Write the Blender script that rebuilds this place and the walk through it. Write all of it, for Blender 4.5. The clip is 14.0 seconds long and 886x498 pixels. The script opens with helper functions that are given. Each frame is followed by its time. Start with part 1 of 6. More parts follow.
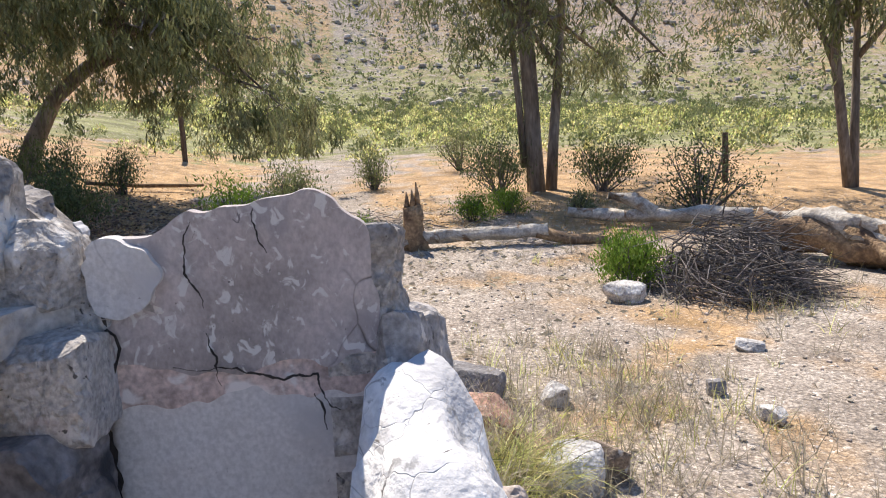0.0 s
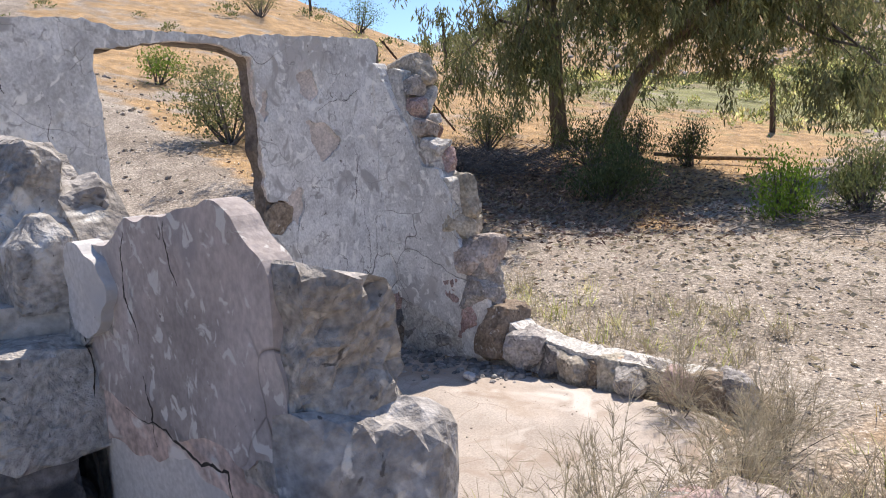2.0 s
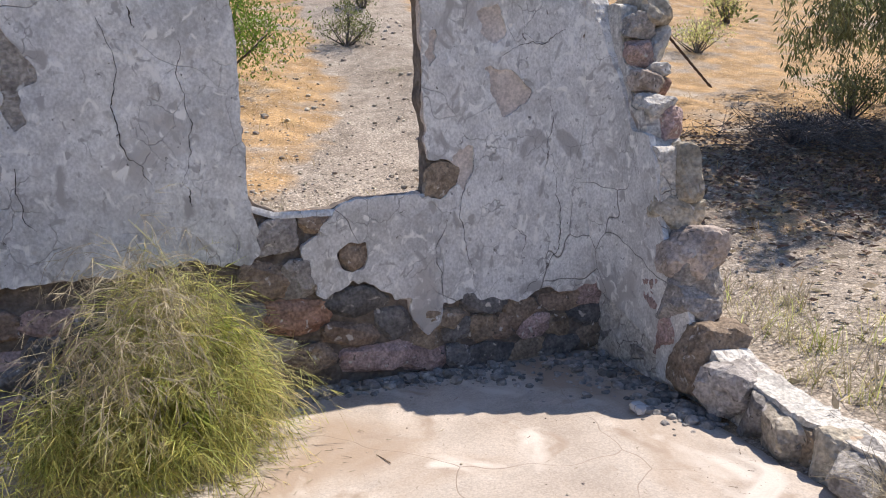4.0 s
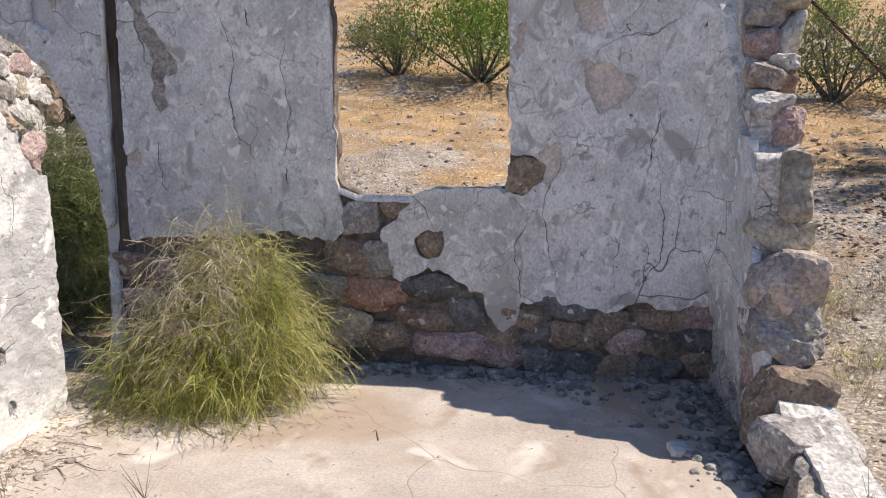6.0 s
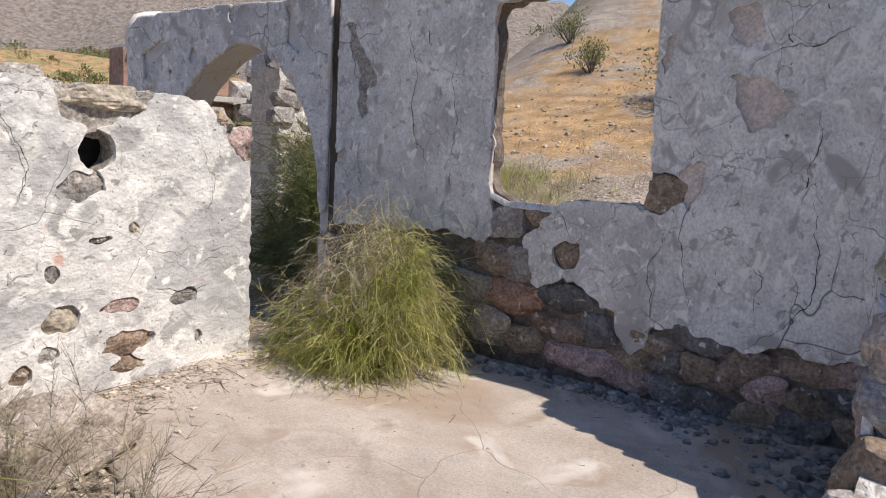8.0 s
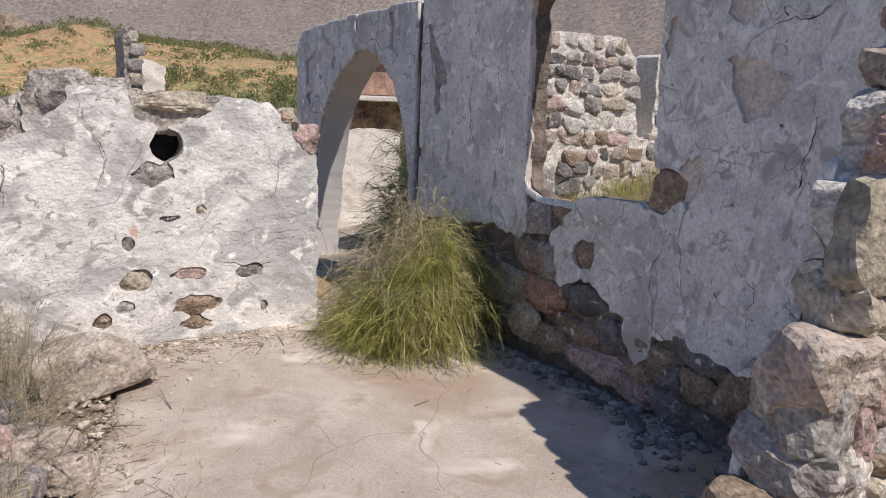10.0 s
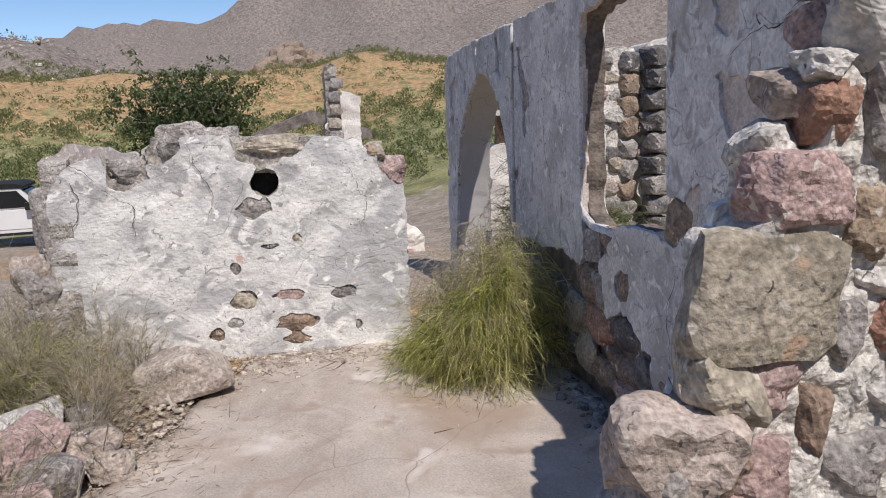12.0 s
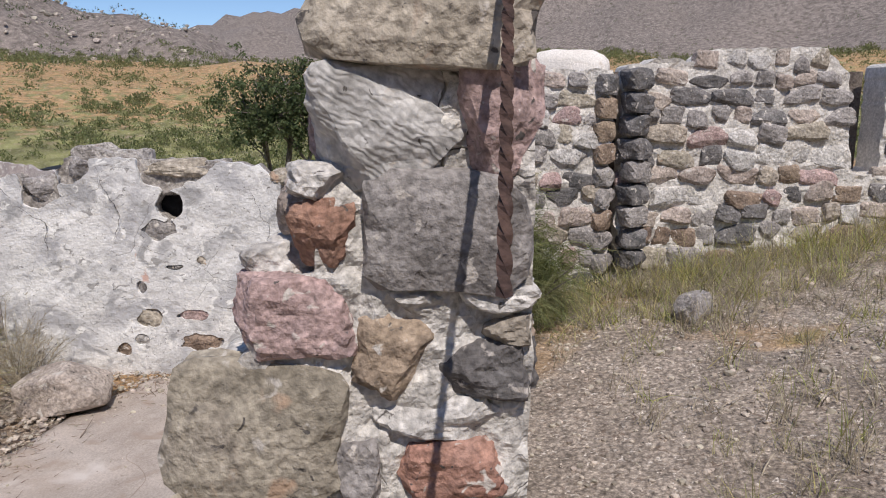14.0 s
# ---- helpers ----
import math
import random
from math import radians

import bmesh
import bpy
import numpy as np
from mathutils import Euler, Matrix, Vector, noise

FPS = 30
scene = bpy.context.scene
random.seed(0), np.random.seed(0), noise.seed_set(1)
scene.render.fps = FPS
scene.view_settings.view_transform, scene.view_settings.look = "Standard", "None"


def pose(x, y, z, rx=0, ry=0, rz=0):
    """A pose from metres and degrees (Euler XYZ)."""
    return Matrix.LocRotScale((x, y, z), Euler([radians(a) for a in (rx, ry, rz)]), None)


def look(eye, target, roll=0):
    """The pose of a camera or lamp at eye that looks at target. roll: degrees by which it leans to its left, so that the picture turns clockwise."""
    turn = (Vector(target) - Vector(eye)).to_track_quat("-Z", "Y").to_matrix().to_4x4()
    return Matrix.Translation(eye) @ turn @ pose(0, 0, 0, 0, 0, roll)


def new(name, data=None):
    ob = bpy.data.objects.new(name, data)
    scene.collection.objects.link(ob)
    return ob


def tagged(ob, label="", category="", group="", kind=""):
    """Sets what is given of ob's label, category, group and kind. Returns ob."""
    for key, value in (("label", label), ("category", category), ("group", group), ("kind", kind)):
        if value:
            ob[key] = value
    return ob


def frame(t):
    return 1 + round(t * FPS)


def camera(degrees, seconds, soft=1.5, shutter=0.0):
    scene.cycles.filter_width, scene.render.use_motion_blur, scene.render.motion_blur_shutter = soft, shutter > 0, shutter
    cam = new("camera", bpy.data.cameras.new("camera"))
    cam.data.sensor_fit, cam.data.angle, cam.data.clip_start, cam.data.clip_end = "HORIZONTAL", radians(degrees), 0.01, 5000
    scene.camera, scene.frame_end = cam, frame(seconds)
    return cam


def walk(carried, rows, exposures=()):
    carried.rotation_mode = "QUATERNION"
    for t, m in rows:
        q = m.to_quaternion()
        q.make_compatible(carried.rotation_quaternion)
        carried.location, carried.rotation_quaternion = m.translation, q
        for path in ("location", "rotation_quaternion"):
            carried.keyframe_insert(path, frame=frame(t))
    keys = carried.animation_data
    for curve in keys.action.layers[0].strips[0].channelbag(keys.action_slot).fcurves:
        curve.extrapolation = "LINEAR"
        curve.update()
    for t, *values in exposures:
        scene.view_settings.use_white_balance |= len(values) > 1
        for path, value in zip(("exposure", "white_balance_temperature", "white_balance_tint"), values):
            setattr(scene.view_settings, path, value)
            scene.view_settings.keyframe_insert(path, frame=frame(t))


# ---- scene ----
cam = camera(63.1, 14.0, soft=1.1)
PATH = [
    (0, (-2.769, -3.208, 1.633), (-0.801, -3.398, 1.333), -2.8),
    (0.5, (-2.755, -3.443, 1.618), (-0.819, -3.02, 1.345), -1.4),
    (1, (-2.617, -3.663, 1.64), (-0.808, -2.855, 1.364), -1.9),
    (1.5, (-2.183, -3.808, 1.599), (-0.483, -2.79, 1.327), -2.2),
    (2, (-1.852, -3.916, 1.607), (-0.352, -2.627, 1.313), -3.2),
    (2.5, (-1.488, -3.967, 1.592), (-0.218, -2.456, 1.272), -3.5),
    (3, (-1.125, -3.878, 1.559), (-0.038, -2.238, 1.201), -2.3),
    (5.5, (0.682, -3.956, 1.536), (0.705, -1.986, 1.19), 0.9),
    (6, (1.014, -4.085, 1.507), (0.826, -2.129, 1.134), 1.2),
    (6.5, (1.294, -4.03, 1.453), (0.948, -2.105, 1.035), 2.1),
    (7, (1.565, -3.927, 1.483), (0.997, -2.058, 1.054), 3.2),
    (7.5, (1.873, -3.966, 1.463), (1.018, -2.198, 1.084), 3.3),
    (10, (3.429, -2.834, 1.537), (1.788, -1.76, 1.148), 2.3),
    (10.5, (3.631, -2.605, 1.559), (1.83, -1.837, 1.15), 0.3),
    (11, (3.881, -2.405, 1.638), (1.976, -1.944, 1.241), -1.2),
    (11.5, (3.941, -2.091, 1.644), (2.017, -1.71, 1.251), -1.5),
    (12, (3.952, -1.643, 1.706), (2.029, -1.253, 1.32), -2.0),
    (12.5, (4.058, -1.228, 1.724), (2.123, -0.892, 1.349), -2.3),
    (13, (4.12, -0.857, 1.85), (2.172, -0.606, 1.475), -2.1),
    (13.5, (4.022, -0.438, 1.866), (2.068, -0.264, 1.48), -1.0),
    (14, (3.926, -0.077, 1.949), (1.968, -0.015, 1.545), -0.4),
]
walk(cam, [(t, look(eye, target, roll)) for t, eye, target, roll in PATH], exposures=[(0, 0.58, 6600, 10), (2.5, 0.38, 6600, 10), (5.5, 0.32, 6700, 10), (7.5, 0.08, 6650, 10), (9.8, -0.18, 6550, 11), (11, -0.26, 6450, 11), (13, -0.30, 6250, 11), (14, -0.38, 6250, 12)])

# ---- light ----
SUN_EL, SUN_AZ = radians(55.6), radians(12.0)
world = bpy.data.worlds.new("sky")
scene.world = world
world.use_nodes = True
_nt = world.node_tree
_sky = _nt.nodes.new("ShaderNodeTexSky")
_sky.sky_type, _sky.sun_disc = "NISHITA", False
_sky.sun_elevation, _sky.sun_rotation = SUN_EL, radians(90) - SUN_AZ
_sky.altitude, _sky.air_density, _sky.dust_density, _sky.ozone_density = 2600, 1.0, 0.05, 3.0
_nt.links.new(_sky.outputs[0], _nt.nodes["Background"].inputs[0])
_nt.nodes["Background"].inputs[1].default_value = 0.15
_sl = bpy.data.lights.new("sun", "SUN")
_sl.energy, _sl.angle, _sl.color = 4.9, radians(0.55), (1.0, 0.90, 0.785)
sun = new("sun", _sl)
sun.matrix_world = look((math.cos(SUN_EL) * math.cos(SUN_AZ) * 60, math.cos(SUN_EL) * math.sin(SUN_AZ) * 60, math.sin(SUN_EL) * 60), (0, 0, 0))


# ---- materials ----
def surface(name, cols, scale=3.0, rough=0.85, bump=0.3, bscale=40.0, fine=0.25, spots=None, cracks=None,
            tint=0.0, island=0.0, streak=1.0, metal=0.0, thin=0.0, zone=None, mid=0.5, pits=False, lump=None, pebble=False):
    """Mottled surface: cols blend by broad noise, fine grain on top, spots and cracks as wear."""
    m = bpy.data.materials.new(name)
    m.use_nodes = True
    t = m.node_tree
    n, l = t.nodes, t.links
    bsdf = n["Principled BSDF"]
    bsdf.inputs["Roughness"].default_value = rough
    bsdf.inputs["Metallic"].default_value = metal
    bsdf.inputs["Specular IOR Level"].default_value = 0.3
    geo = n.new("ShaderNodeNewGeometry")
    mp = n.new("ShaderNodeMapping")
    mp.inputs["Scale"].default_value = (1, 1, 1 / streak)
    l.new(geo.outputs["Position"], mp.inputs[0])
    pos = mp.outputs[0]

    def nz(sc, det=4.0, dist=0.0, src=None):
        x = n.new("ShaderNodeTexNoise")
        x.inputs["Scale"].default_value, x.inputs["Detail"].default_value, x.inputs["Distortion"].default_value = sc, det, dist
        l.new(src or pos, x.inputs["Vector"])
        return x.outputs["Fac"]

    def ramp(fac, a, b, c0=(0, 0, 0, 1), c1=(1, 1, 1, 1)):
        r = n.new("ShaderNodeValToRGB")
        r.color_ramp.elements[0].position, r.color_ramp.elements[1].position = a, b
        r.color_ramp.elements[0].color, r.color_ramp.elements[1].color = c0, c1
        l.new(fac, r.inputs[0])
        return r.outputs[0]

    def mix(fac, a, b, mode="MIX"):
        x = n.new("ShaderNodeMix")
        x.data_type, x.blend_type = "RGBA", mode
        for sock, v in ((0, fac), (6, a), (7, b)):
            if isinstance(v, (int, float)):
                x.inputs[sock].default_value = v
            elif isinstance(v, tuple):
                x.inputs[sock].default_value = (*v[:3], 1)
            else:
                l.new(v, x.inputs[sock])
        return x.outputs[2]

    r = n.new("ShaderNodeValToRGB")
    e = r.color_ramp.elements
    while len(e) < len(cols):
        e.new(0.5)
    for i, c in enumerate(cols):
        e[i].position = 0.32 + 0.36 * i / max(1, len(cols) - 1)
        e[i].color = (*c, 1)
    l.new(nz(scale, 7.0, 0.6), r.inputs[0])
    col = r.outputs[0]
    if fine > 0.2 and mid:
        col = mix(mid, col, ramp(nz(scale * 2.7, 10.0, 1.2), 0.36, 0.64, (0.52, 0.51, 0.50, 1), (1.22, 1.22, 1.22, 1)), "MULTIPLY")
    col = mix(fine, col, ramp(nz(bscale * 1.3, 3.0), 0.33, 0.67, (0.12, 0.12, 0.12, 1), (1.25, 1.25, 1.25, 1)), "MULTIPLY")
    if zone:
        at = n.new("ShaderNodeAttribute")
        at.attribute_name = "zone"
        sep = n.new("ShaderNodeSeparateColor")
        l.new(at.outputs["Color"], sep.inputs[0])
        brk = nz(1.1, 6.0, 0.4)
        for i, (zc, soft) in enumerate(zone):
            ad = n.new("ShaderNodeMath")
            ad.operation = "ADD"
            l.new(sep.outputs[i], ad.inputs[0])
            l.new(brk, ad.inputs[1])
            zc2 = mix(ramp(nz((2.2, 0.7, 0.9)[i], 14.0), 0.38, 0.62), zc, tuple(v * (0.6, 0.5, 0.5)[i] for v in zc))
            col = mix(ramp(ad.outputs[0], 0.95 - soft, 0.95 + soft), col, zc2)
    if spots:
        for sc, sscale, lo, hi in spots:
            col = mix(ramp(nz(sscale, 8.0, 0.8), lo, hi), col, sc)
    height = nz(bscale, 5.0)
    if pebble:
        for vs_, amt in ((41.0, 0.38), (105.0, 0.5)):
            vc = n.new("ShaderNodeTexVoronoi")
            vc.inputs["Scale"].default_value = vs_
            l.new(pos, vc.inputs["Vector"])
            bw = n.new("ShaderNodeRGBToBW")
            l.new(vc.outputs["Color"], bw.inputs[0])
            col = mix(amt, col, ramp(bw.outputs[0], 0.15, 0.85, (0.62, 0.60, 0.59, 1), (1.62, 1.61, 1.60, 1)), "MULTIPLY")
            col = mix(amt, col, ramp(vc.outputs["Distance"], 0.30, 0.75, (1.22, 1.22, 1.22, 1), (0.62, 0.59, 0.57, 1)), "MULTIPLY")
    if pits:
        col = mix(ramp(nz(bscale * 0.55, 6.0, 1.0), 0.655, 0.70), col, (0.11, 0.10, 0.095))
        col = mix(ramp(nz(bscale * 0.42, 8.0, 0.6), 0.62, 0.68), col, (0.60, 0.56, 0.52))
    for cs, cw, cc, c0 in (cracks if isinstance(cracks, list) else [(*cracks, 0.45)] if cracks else []):
        wp = n.new("ShaderNodeVectorMath")
        wp.operation = "ADD"
        wn = n.new("ShaderNodeTexNoise")
        wn.inputs["Scale"].default_value = cs * 1.7
        l.new(pos, wn.inputs["Vector"])
        sc_ = n.new("ShaderNodeVectorMath")
        sc_.operation = "SCALE"
        sc_.inputs["Scale"].default_value = 0.5 / cs
        l.new(wn.outputs["Color"], sc_.inputs[0])
        l.new(pos, wp.inputs[0])
        l.new(sc_.outputs[0], wp.inputs[1])
        vo = n.new("ShaderNodeTexVoronoi")
        vo.feature = "DISTANCE_TO_EDGE"
        vo.inputs["Scale"].default_value = cs
        l.new(wp.outputs[0], vo.inputs["Vector"])
        line = ramp(vo.outputs["Distance"], 0.0, cw, (1, 1, 1, 1), (0, 0, 0, 1))
        keep = ramp(nz(cs * 0.45, 2.0), c0, c0 + 0.09)
        both = mix(1.0, line, keep, "MULTIPLY")
        col = mix(both, col, cc)
        hs = n.new("ShaderNodeMath")
        hs.operation = "SUBTRACT"
        l.new(height, hs.inputs[0])
        l.new(both, hs.inputs[1])
        height = hs.outputs[0]
    if tint or island:
        src = None
        if tint:
            oi = n.new("ShaderNodeObjectInfo")
            src, amt = oi.outputs["Random"], tint
        else:
            src, amt = geo.outputs["Random Per Island"], island
        hv = n.new("ShaderNodeHueSaturation")
        mr = n.new("ShaderNodeMapRange")
        mr.inputs["To Min"].default_value, mr.inputs["To Max"].default_value = 1 - amt, 1 + amt
        l.new(src, mr.inputs["Value"])
        l.new(mr.outputs[0], hv.inputs["Value"])
        mr2 = n.new("ShaderNodeMapRange")
        mr2.inputs["To Min"].default_value, mr2.inputs["To Max"].default_value = 0.5 - amt * 0.06, 0.5 + amt * 0.06
        fr = n.new("ShaderNodeMath")
        fr.operation = "FRACT"
        mu = n.new("ShaderNodeMath")
        mu.operation = "MULTIPLY"
        mu.inputs[1].default_value = 7.31
        l.new(src, mu.inputs[0])
        l.new(mu.outputs[0], fr.inputs[0])
        l.new(fr.outputs[0], mr2.inputs["Value"])
        l.new(mr2.outputs[0], hv.inputs["Hue"])
        l.new(col, hv.inputs["Color"])
        col = hv.outputs[0]
    l.new(col, bsdf.inputs["Base Color"])
    if bump:
        b = n.new("ShaderNodeBump")
        b.inputs["Strength"].default_value, b.inputs["Distance"].default_value = bump, 0.6 / bscale
        l.new(height, b.inputs["Height"])
        if lump:
            b0 = n.new("ShaderNodeBump")
            b0.inputs["Strength"].default_value, b0.inputs["Distance"].default_value = lump[1], lump[2]
            l.new(nz(lump[0], 6.0, 0.7), b0.inputs["Height"])
            l.new(b0.outputs[0], b.inputs["Normal"])
        l.new(b.outputs[0], bsdf.inputs["Normal"])
    if thin:
        tr = n.new("ShaderNodeBsdfTranslucent")
        l.new(col, tr.inputs[0])
        ms = n.new("ShaderNodeMixShader")
        ms.inputs[0].default_value = thin
        l.new(bsdf.outputs[0], ms.inputs[1])
        l.new(tr.outputs[0], ms.inputs[2])
        l.new(ms.outputs[0], n["Material Output"].inputs[0])
    return m


M_PLASTER = surface("grey_lime_plaster", [(0.60, 0.60, 0.605), (0.78, 0.775, 0.775), (0.88, 0.875, 0.87)], 2.4, 0.9, 0.6, 60, 0.26, mid=0.26,
                    spots=[((0.54, 0.52, 0.51), 1.6, 0.58, 0.66), ((0.90, 0.89, 0.87), 14, 0.57, 0.65), ((0.46, 0.445, 0.44), 5.0, 0.60, 0.66), ((0.46, 0.45, 0.45), 17, 0.59, 0.65), ((0.14, 0.13, 0.12), 34, 0.70, 0.73)],
                    cracks=[(1.7, 0.005, (0.12, 0.11, 0.10), 0.47), (7.5, 0.016, (0.36, 0.35, 0.34), 0.52)], streak=1.25, lump=(7, 0.5, 0.03))
M_UNDER = surface("tan_undercoat_plaster", [(0.52, 0.47, 0.435), (0.70, 0.62, 0.575), (0.76, 0.69, 0.65)], 3, 0.95, 0.6, 55, 0.3, mid=0.3)
M_WHITE = surface("weathered_white_plaster", [(0.72, 0.72, 0.72), (0.87, 0.865, 0.855), (0.92, 0.915, 0.90)], 1.6, 0.9, 0.5, 45, 0.2, mid=0.16,
                  spots=[((0.53, 0.53, 0.545), 1.5, 0.45, 0.57), ((0.44, 0.44, 0.45), 4.2, 0.56, 0.64), ((0.92, 0.915, 0.90), 7, 0.60, 0.66), ((0.64, 0.45, 0.39), 2.6, 0.71, 0.74), ((0.40, 0.395, 0.39), 15, 0.63, 0.67), ((0.16, 0.15, 0.14), 30, 0.68, 0.70)],
                  cracks=[(1.7, 0.004, (0.24, 0.22, 0.21), 0.50), (9.0, 0.012, (0.56, 0.55, 0.545), 0.50)], streak=0.8, lump=(5, 0.45, 0.03))
M_PINK = surface("stained_pink_grey_plaster", [(0.40, 0.355, 0.345), (0.52, 0.46, 0.45), (0.49, 0.455, 0.45)], 2.2, 0.9, 0.4, 80, 0.22, mid=0.35,
                 spots=[((0.33, 0.30, 0.305), 3.5, 0.57, 0.66), ((0.62, 0.60, 0.585), 34, 0.57, 0.62), ((0.20, 0.18, 0.18), 60, 0.70, 0.73)], cracks=(3.0, 0.006, (0.13, 0.11, 0.10)), streak=1.3)
M_PALE = surface("pale_lower_plaster", [(0.56, 0.545, 0.55), (0.68, 0.665, 0.665), (0.63, 0.60, 0.585)], 1.6, 0.9, 0.3, 80, 0.2, mid=0,
                 spots=[((0.50, 0.49, 0.50), 2.8, 0.58, 0.68), ((0.66, 0.52, 0.47), 3.5, 0.66, 0.72), ((0.30, 0.28, 0.28), 40, 0.70, 0.73)], cracks=(3.0, 0.008, (0.16, 0.13, 0.12)))
M_CORE = surface("pale_grey_wall_core", [(0.38, 0.355, 0.335), (0.52, 0.49, 0.465), (0.60, 0.57, 0.545)], 3.0, 0.95, 1.0, 60, 0.45, mid=0.4, lump=(24, 0.8, 0.03),
                 spots=[((0.70, 0.68, 0.66), 6, 0.60, 0.66), ((0.48, 0.37, 0.33), 2.5, 0.64, 0.72)], pits=True)
M_MORTAR = surface("crumbling_lime_mortar", [(0.50, 0.475, 0.45), (0.76, 0.735, 0.70), (0.66, 0.63, 0.60)], 7, 0.95, 1.0, 42, 0.4, mid=0.4, lump=(16, 0.6, 0.02),
                   spots=[((0.36, 0.33, 0.31), 9, 0.62, 0.68), ((0.82, 0.80, 0.77), 5, 0.58, 0.66)], cracks=[(7.0, 0.018, (0.22, 0.20, 0.18), 0.50)])
# Wall core mortar; also colours the boxes that paint shade in the ruin's gaps.
M_DKMORT_SHADE = surface("dark_earth_mortar_and_gap_shade", [(0.12, 0.10, 0.09), (0.24, 0.205, 0.18), (0.18, 0.15, 0.13)], 6, 0.95, 0.9, 40, 0.3)
M_CONC = surface("broken_concrete_face", [(0.28, 0.255, 0.235), (0.50, 0.465, 0.43), (0.38, 0.35, 0.325)], 5, 0.95, 1.0, 34, 0.5,
                 spots=[((0.22, 0.20, 0.19), 14, 0.58, 0.68), ((0.72, 0.70, 0.67), 9, 0.62, 0.70)])
M_FLOOR = surface("dusty_concrete_floor", [(0.42, 0.36, 0.315), (0.53, 0.47, 0.425), (0.60, 0.545, 0.50)], 0.9, 0.9, 0.3, 75, 0.22, mid=0.3,
                  spots=[((0.38, 0.30, 0.24), 0.9, 0.50, 0.64), ((0.36, 0.29, 0.24), 3.4, 0.58, 0.70), ((0.62, 0.57, 0.53), 2.2, 0.58, 0.68), ((0.30, 0.26, 0.22), 30, 0.66, 0.72)], cracks=[(0.9, 0.0016, (0.30, 0.24, 0.20), 0.52), (2.6, 0.004, (0.40, 0.34, 0.30), 0.58)])
M_SMOKE = surface("smoke_stained_plaster", [(0.09, 0.085, 0.09), (0.22, 0.205, 0.205), (0.34, 0.31, 0.30)], 5, 0.95, 0.9, 34, 0.5,
                  spots=[((0.42, 0.26, 0.23), 4, 0.62, 0.70), ((0.05, 0.05, 0.055), 7, 0.56, 0.66)])
M_BAND = surface("pink_limewash_band", [(0.60, 0.46, 0.42), (0.70, 0.58, 0.54)], 6, 0.9, 0.4, 60, 0.4, spots=[((0.74, 0.70, 0.68), 12, 0.58, 0.66)])
M_SOOT = surface("sooty_firebox", [(0.012, 0.012, 0.014), (0.03, 0.03, 0.034)], 5, 0.95, 0.5, 30)
ST = {
    "grey": surface("grey_stone", [(0.26, 0.245, 0.24), (0.44, 0.415, 0.405), (0.35, 0.33, 0.32)], 4, 0.9, 0.9, 45, 0.45, mid=0.55, pits=True, lump=(11, 0.5, 0.02), tint=0.16),
    "dark": surface("dark_basalt_stone", [(0.13, 0.13, 0.135), (0.25, 0.24, 0.24), (0.19, 0.18, 0.18)], 4, 0.85, 0.9, 45, 0.45, mid=0.55, pits=True, lump=(11, 0.5, 0.02), tint=0.2),
    "pink": surface("pink_granite_stone", [(0.40, 0.28, 0.27), (0.56, 0.42, 0.40), (0.46, 0.35, 0.34)], 6, 0.9, 0.9, 55, 0.45, mid=0.55, pits=True, lump=(11, 0.5, 0.02), tint=0.1),
    "red": surface("rust_red_stone", [(0.32, 0.17, 0.13), (0.48, 0.29, 0.22), (0.40, 0.26, 0.21)], 5, 0.9, 0.9, 50, 0.45, mid=0.55, pits=True, lump=(11, 0.5, 0.02), tint=0.12),
    "brown": surface("brown_stone", [(0.24, 0.18, 0.14), (0.40, 0.31, 0.24), (0.32, 0.25, 0.20)], 5, 0.9, 0.9, 45, 0.45, mid=0.55, pits=True, lump=(11, 0.5, 0.02), tint=0.15),
    "tan": surface("lichen_tan_stone", [(0.36, 0.32, 0.26), (0.54, 0.485, 0.405), (0.45, 0.40, 0.34)], 4, 0.9, 0.9, 35, 0.45, mid=0.55, pits=True, lump=(11, 0.5, 0.02), tint=0.12,
                   spots=[((0.50, 0.36, 0.27), 6, 0.62, 0.7)]),
    "sand": surface("sandy_pink_stone", [(0.38, 0.32, 0.28), (0.58, 0.50, 0.45), (0.48, 0.42, 0.38)], 3, 0.9, 0.9, 40, 0.45, mid=0.55, pits=True, lump=(11, 0.5, 0.02), tint=0.12),
    "white": surface("pale_quartzite_stone", [(0.52, 0.50, 0.48), (0.70, 0.68, 0.66), (0.60, 0.58, 0.56)], 4, 0.9, 0.9, 40, 0.45, mid=0.55, pits=True, lump=(11, 0.5, 0.02), tint=0.1),
}
M_STRIPE = surface("chisel_marked_stone", [(0.46, 0.45, 0.44), (0.60, 0.59, 0.58), (0.70, 0.69, 0.68)], 7, 0.9, 0.4, 45, 0.3, pits=True)
_t = M_STRIPE.node_tree
_w = _t.nodes.new("ShaderNodeTexWave")
_w.inputs["Scale"].default_value, _w.inputs["Distortion"].default_value, _w.inputs["Detail"].default_value = 19.0, 11.0, 7.0
_w.bands_direction = "Z"
_wm = _t.nodes.new("ShaderNodeMapping")
_wm.inputs["Rotation"].default_value = (radians(30), 0, 0)
_wg = _t.nodes.new("ShaderNodeNewGeometry")
_t.links.new(_wg.outputs["Position"], _wm.inputs[0])
_t.links.new(_wm.outputs[0], _w.inputs["Vector"])
_wb = _t.nodes.new("ShaderNodeBump")
_wb.inputs["Strength"].default_value, _wb.inputs["Distance"].default_value = 0.42, 0.004
_t.links.new(_w.outputs["Fac"], _wb.inputs["Height"])
